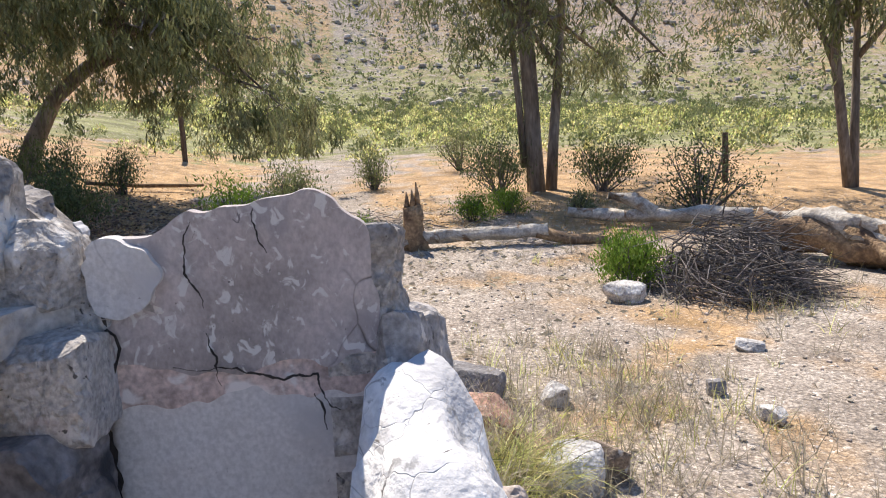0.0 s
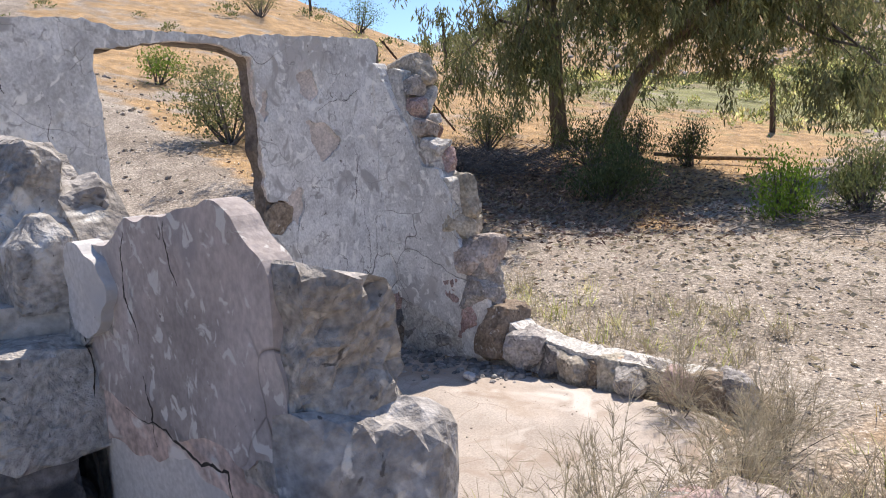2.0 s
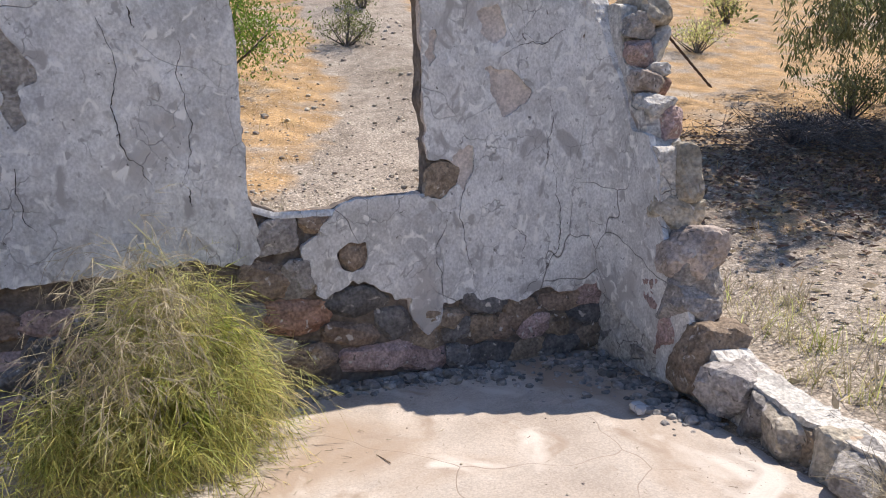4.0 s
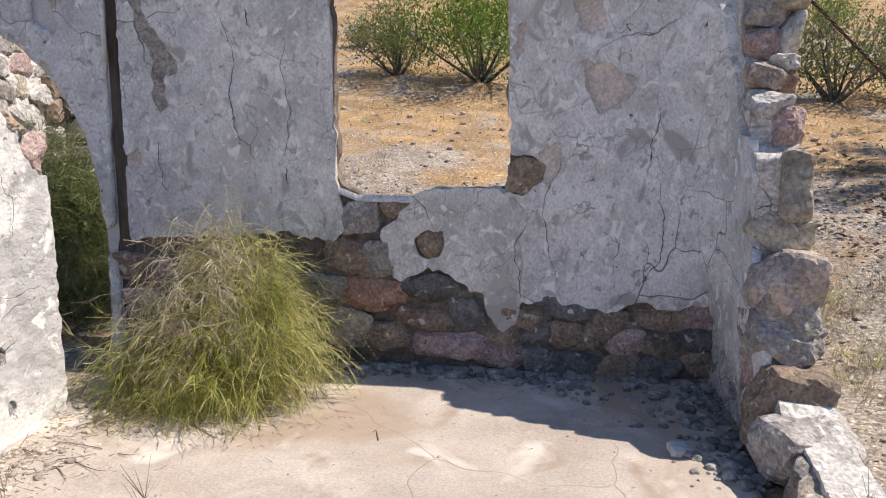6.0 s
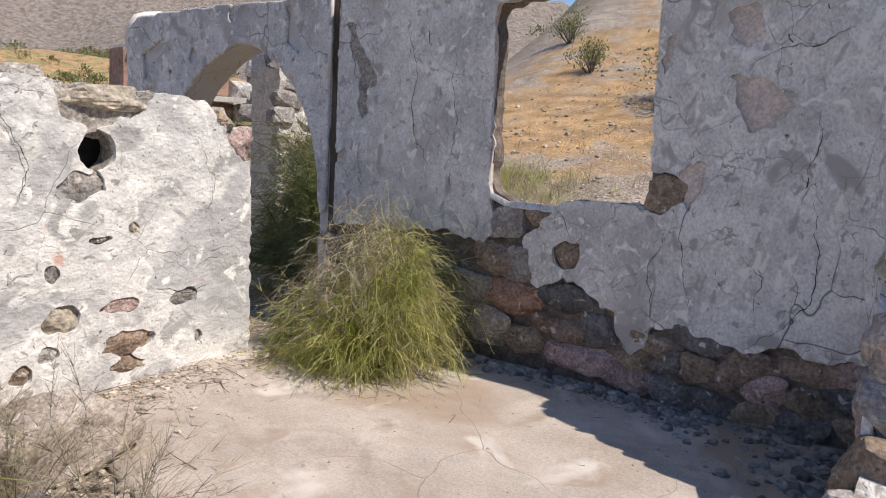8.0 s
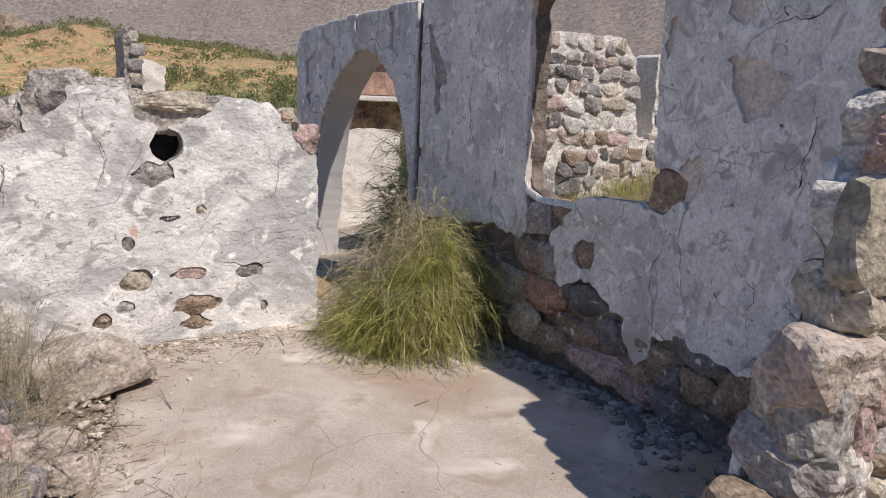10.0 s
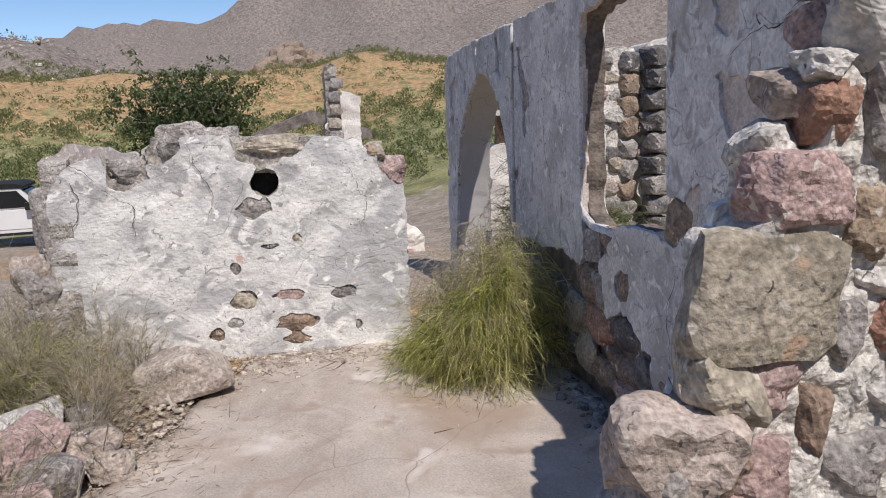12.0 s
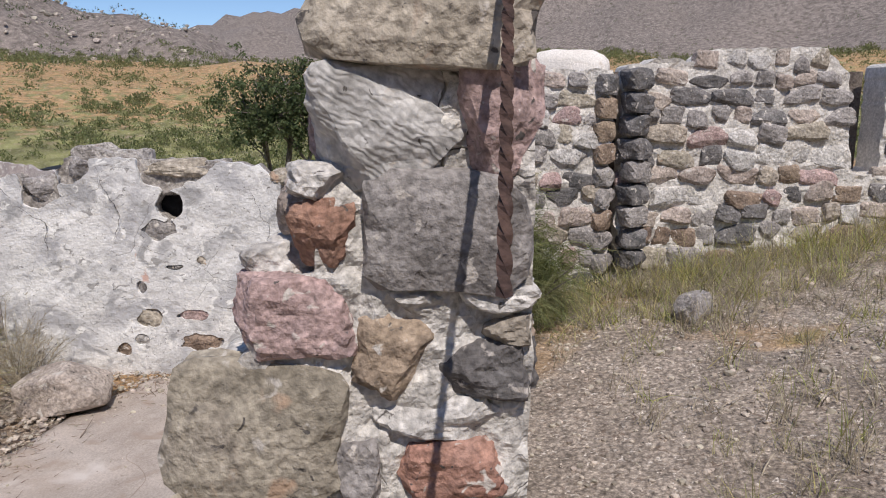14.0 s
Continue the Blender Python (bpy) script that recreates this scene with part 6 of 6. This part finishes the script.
tree((13.6, 4.2, gz(13.6, 4.2) - 0.1), [([(0, 0, -0.1), (0.15, -0.3, 0.8), (0.35, -0.75, 1.7), (0.6, -1.4, 2.3), (0.9, -2.2, 2.7), (1.0, -2.9, 3.3), (0.9, -3.2, 4.6)], 0.23, 0.09)],
     ((-0.6, -2.6, 4.0), (2.6, 3.6, 2.0)), 44000, 92, "leaning eucalyptus with shaggy bark and drooping foliage", limbs=22,
     extra=[([(0.6, -1.4, 2.3), (0.3, -2.4, 3.0), (0.1, -3.3, 3.25), (0.0, -4.2, 3.0), (-0.1, -5.2, 2.7)], 0.11, 0.03), ([(0.1, -3.3, 3.2), (0.0, -3.9, 2.4), (0.0, -4.6, 1.9), (0.0, -5.4, 1.6)], 0.05, 0.02),
            ([(0.3, -2.4, 3.0), (0.0, -2.8, 2.3), (-0.2, -3.2, 1.7)], 0.05, 0.02), ([(0.0, -4.2, 3.0), (-0.2, -4.8, 2.1), (-0.3, -5.6, 1.3)], 0.04, 0.015)])
tree((11.8, -6.6, gz(11.8, -6.6) - 0.1), [([(0, 0, -0.1), (0, 0.02, 1.2), (0.05, 0.08, 2.6), (0.1, 0.15, 4.2), (0.1, 0.1, 6.0), (0.1, 0.0, 7.6)], 0.19, 0.10),
                                          ([(0.2, -0.35, -0.1), (0.25, -0.45, 1.2), (0.3, -0.6, 2.6), (0.35, -0.75, 4.2), (0.4, -1.0, 6.0)], 0.12, 0.06),
                                          ([(0.1, 0.2, 0.6), (0.1, 0.28, 1.8), (0.1, 0.4, 3.2), (0.1, 0.5, 5.0)], 0.09, 0.05)],
     ((0.2, -0.2, 4.4), (1.7, 2.4, 2.4)), 20000, 93, "twin-trunked eucalyptus with peeling grey bark", limbs=8, hang=0.7)
tree((9.85, -12.1, gz(9.85, -12.1) - 0.1), [([(0, 0, -0.1), (-0.15, 0.25, 1.0), (-0.35, 0.6, 2.4), (-0.6, 0.9, 4.2), (-0.7, 1.0, 5.5)], 0.11, 0.06), ([(0, -0.05, -0.1), (0.05, -0.08, 1.4), (0.1, -0.1, 3.0), (0.1, -0.15, 5.2)], 0.10, 0.05)],
     ((0, 0.2, 4.2), (1.8, 2.2, 1.8)), 12000, 94, "slender pale eucalyptus with two bare trunks", limbs=7, hang=0.7)
tree((-28.5, -6.0, gz(-28.5, -6.0) - 0.1), [([(0, 0, -0.1), (0.1, 0.1, 1.2), (0.0, 0.3, 2.6), (0.1, 0.5, 4.2)], 0.20, 0.06), ([(0.2, -0.6, -0.1), (0.2, -0.7, 1.2), (0.1, -1.1, 2.8)], 0.14, 0.05),
                                            ([(0.1, 0.9, -0.1), (0.1, 1.0, 1.2), (0.0, 1.4, 2.6)], 0.12, 0.05)],
     ((0, 0.1, 4.1), (1.9, 2.2, 2.3)), 15000, 95, "dark green rounded tree in the valley", leaf=(0.16, 0.09), hang=0.25, mat=M_DKGRN, limbs=12, clump=0.45)


def scrub_stuff(name, n, spot, size, mat, label, seed, leaves=16, fine=0.34):
    """Distant bushes as clumps of coarse leaves, in one mesh."""
    rng = random.Random(seed)
    random.seed(seed)
    b = Buf()
    for _ in range(n):
        p = spot(rng)
        if not p:
            continue
        x, y, k = p
        z = gz(x, y)
        s = size * k * rng.uniform(0.5, 1.5)
        for _k in range(leaves):
            d = rdir(rng, 0, 90)
            q = Vector((x, y, z)) + Vector((d.x * s, d.y * s, d.z * s * 0.75)) * rng.uniform(0.4, 1.0)
            b.leaf(q, d + Vector((rng.uniform(-0.6, 0.6), rng.uniform(-0.6, 0.6), 0.5)), s * fine, s * fine * 0.6)
    return tagged(part(name, b, mat), label, "scrub", kind="stuff")


def polar(rng, a0, a1, r0, r1, pw=0.6):
    a, r = radians(rng.uniform(a0, a1)), r0 + (r1 - r0) * rng.random() ** pw
    return 0.5 + r * math.cos(a), -2 + r * math.sin(a), 0.8 + r * 0.006


scrub_stuff("valley_scrub", 1900, lambda g: polar(g, -55, 34, 19, 75), 0.5, M_SAGE, "green scrub bushes on the valley floor", 101, 70, 0.22)
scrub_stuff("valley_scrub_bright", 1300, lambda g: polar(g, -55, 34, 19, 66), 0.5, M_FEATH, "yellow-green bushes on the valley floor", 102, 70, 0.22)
scrub_stuff("hillside_scrub", 6500, lambda g: polar(g, -60, 40, 60, 200, 0.8), 0.75, M_SAGE, "dark scrub dotting the rocky hillside", 103, 12)
scrub_stuff("slope_scrub", 420, lambda g: polar(g, 36, 150, 16, 70), 0.5, M_SAGE, "grey-green scrub on the dry slope", 104, 90, 0.2)
scrub_stuff("west_scrub", 750, lambda g: polar(g, 140, 212, 24, 60), 0.7, M_SAGE, "green bushes in the valley below the hills", 105, 130, 0.17)
scrub_stuff("west_hill_scrub", 2600, lambda g: polar(g, 140, 212, 50, 135), 0.6, M_SAGE, "green bushes on orange hills", 106, 55, 0.22)
scrub_stuff("mountain_scrub", 3600, lambda g: polar(g, 125, 212, 120, 300, 0.9), 0.30, M_DKGRN, "scrub on bare mountain slopes", 107, 8)


def crag(x, y, s, n, seed, label):
    """A pile of boulders on a hilltop."""
    rng = random.Random(seed)
    random.seed(seed)
    b = Buf()
    src = [rock_buf(500 + i, 2, 4.0, 0.25, 6) for i in range(5)]
    for _ in range(n):
        px, py = x + rng.gauss(0, s * 0.45), y + rng.gauss(0, s * 0.45)
        k = s * rng.uniform(0.25, 0.6)
        q = rng.choice(src)
        zz = gz(px, py) + s * 0.5 * math.exp(-((px - x) ** 2 + (py - y) ** 2) / (s * s * 0.3)) * rng.random() * 1.6
        b.add([(px + v[0] * k, py + v[1] * k, zz + v[2] * k) for v in q.v], q.f)
    return tagged(part("rock_outcrop", b, ST["brown"]), label, "rock outcrop", kind="stuff")


def hill_rock_spot():
    a, r = radians(random.uniform(-60, 40)), 62 + 130 * random.random()
    x, y = 0.5 + r * math.cos(a), -2 + r * math.sin(a)
    return (x, y, gz(x, y), 0.6 + r * 0.006)


scatter("hillside_boulders", 6500, hill_rock_spot, (0.18, 1.0), M_PEB, "grey and brown boulders strewn over the hillside", 23, 1, "boulders", 0.7)
scrub_stuff("hillside_dark_scrub", 1500, lambda g: polar(g, -60, 40, 58, 190, 0.8), 0.50, M_DKGRN, "dark bushes dotted over the stony hillside", 109, 14)


def ridge_rock_spot():
    a, r = radians(random.uniform(183, 250)), 95 + 130 * random.random()
    x, y = 0.5 + r * math.cos(a), -2 + r * math.sin(a)
    return (x, y, gz(x, y), 0.7 + r * 0.006)


scatter("ridge_boulders", 4200, ridge_rock_spot, (0.15, 0.75), M_PEB, "pinkish boulders strewn over a rugged ridge", 26, 1, "boulders", 0.8)
scrub_stuff("ridge_scrub", 1500, lambda g: polar(g, 183, 250, 85, 220, 0.8), 0.5, M_DKGRN, "dark bushes dotted over a rugged ridge", 110, 12)
crag(-92, -0.5, 5.0, 60, 111, "brown rock outcrop crowning an orange hill")

# ---- posts ----
for _x, _y, _h, _w in ((18.9, 13.3, 1.75, 0.13), (20.3, 22.2, 1.7, 0.13), (19.9, 2.3, 1.5, 0.16), (11.1, -10.3, 1.0, 0.12)):
    _p = thing("fence_post", (_x, _y, gz(_x, _y)), "dark weathered wooden fence post", "post", "fence posts")
    _b = Buf()
    _b.tube([(0, 0, -0.3), (0.01, 0, _h * 0.5), (0.0, 0.01, _h)], [_w / 2, _w / 2, _w / 2 * 0.92], 8, 0.25)
    part("shaft", _b, M_POST, _p)

# ---- twisted iron rod hanging from the wall end ----
rod = thing("iron_rod", (2.40, 0.10, 2.2), "rusty twisted iron rod hanging beside the stone pillar", "rod")
_b = Buf()
_pts = [Vector((-0.136, 0.024, 0.20)).lerp(Vector((0.594, -0.066, -0.509)), k / 60) for k in range(61)]
_vs, _fs = [], []
for _i, _p in enumerate(_pts):
    _a = _i * 0.55
    for _k in range(4):
        _vs.append((_p.x + 0.012 * math.cos(_a + _k * 1.571), _p.y + 0.012 * math.sin(_a + _k * 1.571), _p.z))
for _i in range(60):
    _fs += [(_i * 4 + k, _i * 4 + (k + 1) % 4, _i * 4 + 4 + (k + 1) % 4, _i * 4 + 4 + k) for k in range(4)]
_fs += [(3, 2, 1, 0), (240, 241, 242, 243)]
_b.add(_vs, _fs)
part("bar", _b, M_RUST, rod)

# ---- second ruin to the north-west ----
M_PALEM = surface("pale_lime_mortar", [(0.60, 0.57, 0.53), (0.80, 0.77, 0.73), (0.72, 0.69, 0.65)], 6, 0.95, 1.0, 36, 0.3, mid=0.3, lump=(14, 0.6, 0.02))
RUX = -2.8
TOPR = [(0.2, 2.05), (0.9, 2.20), (1.70, 2.22), (1.72, 2.24), (2.0, 2.30), (2.5, 2.28), (2.55, 2.38), (3.6, 2.40), (3.75, 2.30), (3.9, 2.2), (4.02, 1.25), (4.28, 1.22), (4.3, 2.25), (4.9, 2.3)]


def ruin_mask(u, v):
    w = wig(u, v, 0.03, 6)
    return 0.9 < u < 4.9 and v < lerp(TOPR, u) + w and not (1.70 < u + w < 1.80)


ruin = part("wall_ruin", slab(ruin_mask, 0.1, 5.0, -0.3, 2.5, 0.045, lambda u, v, d: (d, u, v), lambda u, v: RUX - 0.012 + 0.03 * fbm(u * 7, v * 7, 2, 5), lambda u, v: RUX - 0.38), M_PALEM, None, "", False)
tagged(ruin, "roofless ruin wall of dark field stones in pale mortar", "wall", kind="structure")
# Dark boxes added behind the gaps; their colour stands in for the shade there.
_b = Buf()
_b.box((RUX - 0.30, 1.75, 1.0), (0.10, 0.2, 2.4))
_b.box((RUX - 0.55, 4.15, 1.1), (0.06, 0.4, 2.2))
part("recess", _b, M_DKMORT_SHADE, ruin, "dark box painting the shade in a wall gap")
random.seed(12)
masonry(ruin, 0.25, 4.85, 0.15, 2.42, lambda u, v: ruin_mask(u, v) and ruin_mask(u, v + 0.06) and not (1.6 < u < 1.9) and not (3.95 < u < 4.35 and v > 1.1),
        lambda u, v: (RUX - 0.055 + random.uniform(-0.015, 0.015), u, v), 0.16, (0.13, 0.25), (0.15, 0.42), ["grey", "sand", "dark", "tan", "grey", "pink", "white", "brown", "sand", "dark", "grey", "tan"], 90, False, 0.97)
for _k in range(9):
    stone(ruin, (RUX - 0.04, 1.64, 0.4 + 0.21 * _k), (0.2, 0.2, 0.19), random.choice(["dark", "grey", "brown"]), (0, 0, random.uniform(0, 40)))
    stone(ruin, (RUX + 0.03, 1.92, 0.45 + 0.21 * _k), (0.28, 0.24, 0.19), random.choice(["dark", "grey", "dark"]), (0, 0, random.uniform(0, 40)))

# ---- white chimney breast behind the arch ----
M_LIME = surface("warm_white_limewash", [(0.76, 0.71, 0.66), (0.86, 0.82, 0.77), (0.90, 0.86, 0.82)], 2.0, 0.9, 0.5, 40, 0.2, mid=0.2, spots=[((0.62, 0.56, 0.50), 3.0, 0.60, 0.70)], lump=(6, 0.4, 0.03))
mantel = thing("chimney_breast", (-5.72, 1.88, gz(-4.26, 1.22) - 0.40), "ruined white chimney breast with a faded red mantel", "fireplace", rz=-14)
mantel.scale = (1.18, 1.18, 1.18)
_b = Buf()
_b = slab(lambda u, v: abs(u) < 0.7 + wig(u, v, 0.02, 6) and v < 1.37 + wig(u, v, 0.04, 5), -0.8, 0.8, -0.15, 1.5, 0.03, lambda u, v, d: (d, u, v), lambda u, v: 0.25 + 0.02 * fbm(u * 3, v * 3, 4), lambda u, v: -0.25)
part("breast", _b, M_LIME, mantel, "white plastered chimney breast")
# The shaded band below the ledge is put in as dark brown colour.
_b = Buf()
_b.box((-0.05, 0.0, 1.52), (0.42, 1.25, 0.36), 0, 0.01)
part("recess", _b, M_ROT_SHADE, mantel, "dark brown box painting the shade under the ledge")
_b = Buf()
_b.box((0.06, 0.0, 1.73), (0.62, 1.35, 0.06), 0, 0.01)
part("ledge", _b, M_LIME, mantel, "white ledge")
_b = Buf()
_b.box((-0.02, 0.0, 1.96), (0.42, 1.1, 0.40), 0, 0.01)
part("panel", _b, M_REDST, mantel, "faded red painted panel")
_b = Buf()
_b.box((0.0, 0.0, 2.18), (0.52, 1.0, 0.05), 0, 0.01)
part("upper_ledge", _b, M_LIME, mantel, "upper white ledge")
_q = rock_buf(83, 3, 3.0, 0.15, 5)
_q.v = [(v[0] * 0.4, v[1] * 0.9, 2.3 + v[2] * 0.5) for v in _q.v]
part("broken_top", _q, M_LIME, mantel, "broken plaster top", True)
for _k in range(12):
    stone(mantel, (0.05 + random.uniform(-0.1, 0.1), 0.92 + random.uniform(-0.2, 0.3), 1.2 + 0.08 * _k), (0.3, 0.26, 0.2), random.choice(["white", "tan", "white", "grey"]), (0, 0, random.uniform(0, 90)))

# ---- far wall end, low walls and shed roof ----
far_wall = thing("ruin_pillar", (-7.1, -1.0, gz(-7.1, -1.0)), "tall thin broken end of a stone wall", "wall")
_b = slab(lambda u, v: abs(u) < 0.17 - 0.03 * v + 0.03 * fbm(u * 5, v * 5, 2), -0.3, 0.3, -0.2, 2.85, 0.04, lambda u, v, d: (d, u, v), lambda u, v: 0.16 + 0.04 * fbm(u * 8, v * 8, 1), lambda u, v: -0.5 + 0.02 * fbm(u * 4, v * 4, 3))
part("core", _b, M_CONC, far_wall, "rough grey core")
_b = slab(lambda u, v: -0.02 < u < 0.26 + 0.05 * fbm(u * 4, v * 4, 3) and v < 2.50 - 0.5 * u + wig(u, v, 0.05, 5), -0.1, 0.4, -0.2, 2.7, 0.04, lambda u, v, d: (d, u + 0.12, v), lambda u, v: 0.20 + 0.02 * fbm(u * 5, v * 5, 2), lambda u, v: -0.2)
part("plaster", _b, M_LIME, far_wall, "white plaster face")
for _k in range(14):
    stone(far_wall, (0.16, random.uniform(-0.06, 0.06), 0.1 + 0.19 * _k), (0.10, 0.20, 0.15), random.choice(["grey", "grey", "tan", "dark"]), (0, 0, random.uniform(-10, 10)))
low_wall = thing("low_wall", (-6.6, -0.2, gz(-6.6, -0.2)), "low crumbled pale stone wall", "wall")
_b = slab(lambda u, v: v < 1.30 - 1.0 * (u + 0.7) + 0.10 * fbm(u * 4, v * 2, 2), -0.7, 0.45, -0.3, 1.7, 0.05, lambda u, v, d: (d, u, v), lambda u, v: 0.1 + 0.04 * fbm(u * 6, v * 6, 1), lambda u, v: -0.2)
part("core", _b, M_LIME, low_wall)
for _k in range(7):
    _u = -0.6 + 0.13 * _k
    stone(low_wall, (0.08, _u, 1.15 - 1.0 * (_u + 0.7) - random.uniform(0, 0.3)), (0.14, 0.24, 0.17), random.choice(["white", "tan", "grey", "pink"]), (0, 0, 90))
shed = thing("shed", (-14.0, -1.15, gz(-14.0, -1.15) - 0.10), "small weathered open shed with a pitched board roof", "shed")
_b = Buf()
_b.box((0, 0, 1.1), (1.6, 1.9, 2.3))
part("body", _b, M_ROOF, shed, "weathered board walls")
_b = Buf()
_b.add([(-1.1, -1.35, 2.62), (1.1, -1.35, 2.62), (1.1, 0, 3.12), (-1.1, 0, 3.12), (-1.1, -1.35, 2.40), (1.1, -1.35, 2.40), (1.1, 0, 2.85), (-1.1, 0, 2.85)], [(0, 1, 2, 3), (4, 7, 6, 5), (0, 4, 5, 1), (1, 5, 6, 2), (3, 7, 4, 0)])
_b.add([(-1.1, 1.35, 2.62), (1.1, 1.35, 2.62), (1.1, 0, 3.12), (-1.1, 0, 3.12), (-1.1, 1.35, 2.40), (1.1, 1.35, 2.40), (1.1, 0, 2.85), (-1.1, 0, 2.85)], [(0, 3, 2, 1), (4, 5, 6, 7), (0, 1, 5, 4), (1, 2, 6, 5), (3, 0, 4, 7)])
part("roof", _b, M_ROOF, shed, "grey board roof")
for _y in (-0.9, 0.9):
    _b = Buf()
    _b.box((1.0, _y, 1.2), (0.1, 0.1, 2.7))
    part("post", _b, M_POST, shed)

# ---- parked off-road car ----
car = thing("car", (-18.4, -9.4, gz(-18.4, -9.4)), "white four-door off-road car with black trim parked in scrub", "car", rz=96)


def side_prism(poly, w):
    b = Buf()
    n = len(poly)
    b.add([(x, -w / 2, z) for x, z in poly] + [(x, w / 2, z) for x, z in poly], [tuple(range(n - 1, -1, -1)), tuple(range(n, 2 * n))] + [(i, (i + 1) % n, n + (i + 1) % n, n + i) for i in range(n)])
    return b


part("body", side_prism([(-2.1, 0.55), (-2.1, 1.12), (0.75, 1.14), (1.0, 1.16), (2.0, 1.08), (2.08, 0.95), (2.05, 0.60), (1.9, 0.55), (0.9, 0.55), (0.85, 0.50), (-0.85, 0.50), (-0.95, 0.55)], 1.62), M_PAINT, car, "white body")
part("cabin", side_prism([(-2.05, 1.12), (-2.0, 1.70), (0.30, 1.72), (0.78, 1.16)], 1.50), M_PAINT, car, "white cabin pillars")
part("roof", side_prism([(-2.08, 1.70), (-2.06, 1.80), (-1.8, 1.84), (0.20, 1.84), (0.42, 1.77), (0.42, 1.70)], 1.54), M_BLACK, car, "black hardtop roof")
for _y in (-0.757, 0.757):
    for _p in ([(-1.92, 1.18), (-1.90, 1.64), (-1.30, 1.65), (-1.30, 1.18)], [(-1.2, 1.18), (-1.2, 1.65), (-0.50, 1.65), (-0.50, 1.18)], [(-0.40, 1.18), (-0.40, 1.65), (0.24, 1.64), (0.60, 1.18)]):
        _w = side_prism(_p, 0.02)
        _w.v = [(x, y + _y, z) for x, y, z in _w.v]
        part("side_window", _w, M_GLASS, car, "dark tinted side window")
    for _x0, _x1 in ((-1.22, -0.47), (-0.43, 0.55)):
        _w = side_prism([(_x0, 0.60), (_x0, 1.12), (_x1, 1.13), (_x1, 0.60)], 0.02)
        _w.v = [(x, y + _y * 1.078, z) for x, y, z in _w.v]
        _d = part("door", _w, M_PAINT, car)
        _hb = Buf()
        _hb.box((_x0 + 0.12, _y * 1.10, 1.02), (0.14, 0.04, 0.035))
        part("handle", _hb, M_BLACK, _d, "black door handle")
    _w = Buf()
    _w.box((0.50, _y * 1.22, 1.22), (0.12, 0.18, 0.20))
    part("mirror", _w, M_BLACK, car, "black wing mirror")
    _w = Buf()
    _w.box((-0.05, _y * 1.07, 0.47), (1.7, 0.10, 0.07))
    part("side_step", _w, M_BLACK, car, "black side step")
    for _x in (-1.45, 1.50):
        _w = side_prism([(_x - 0.58, 0.62), (_x - 0.42, 0.92), (_x + 0.42, 0.92), (_x + 0.58, 0.62), (_x + 0.5, 0.62), (_x + 0.36, 0.84), (_x - 0.36, 0.84), (_x - 0.5, 0.62)], 0.22)
        _w.v = [(x, y + _y * 1.10, z) for x, y, z in _w.v]
        part("fender_flare", _w, M_BLACK, car, "black fender flare")
        _wh = new("wheel")
        _wh.parent = car
        _wh.location = (_x, _y * 1.02, 0.40)
        _t2, _r2 = Buf(), Buf()
        _t2.tube([(0, -0.13, 0), (0, -0.11, 0), (0, 0.11, 0), (0, 0.13, 0)], [0.34, 0.40, 0.40, 0.34], 20)
        part("tyre", _t2, M_BLACK, _wh, "black off-road tyre")
        _r2.tube([(0, -0.145, 0), (0, 0.145, 0)], [0.22, 0.22], 14)
        part("rim", _r2, M_RIM, _wh, "grey alloy rim")
_w = Buf()
_w.box((2.12, 0, 0.62), (0.16, 1.6, 0.22))
part("bumper", _w, M_BLACK, car, "black front bumper")
_w = Buf()
_w.add([(0.36, -0.66, 1.66), (0.36, 0.66, 1.66), (0.795, 0.68, 1.20), (0.795, -0.68, 1.20)], [(0, 1, 2, 3)])
part("windscreen", _w, M_GLASS, car, "dark windscreen")
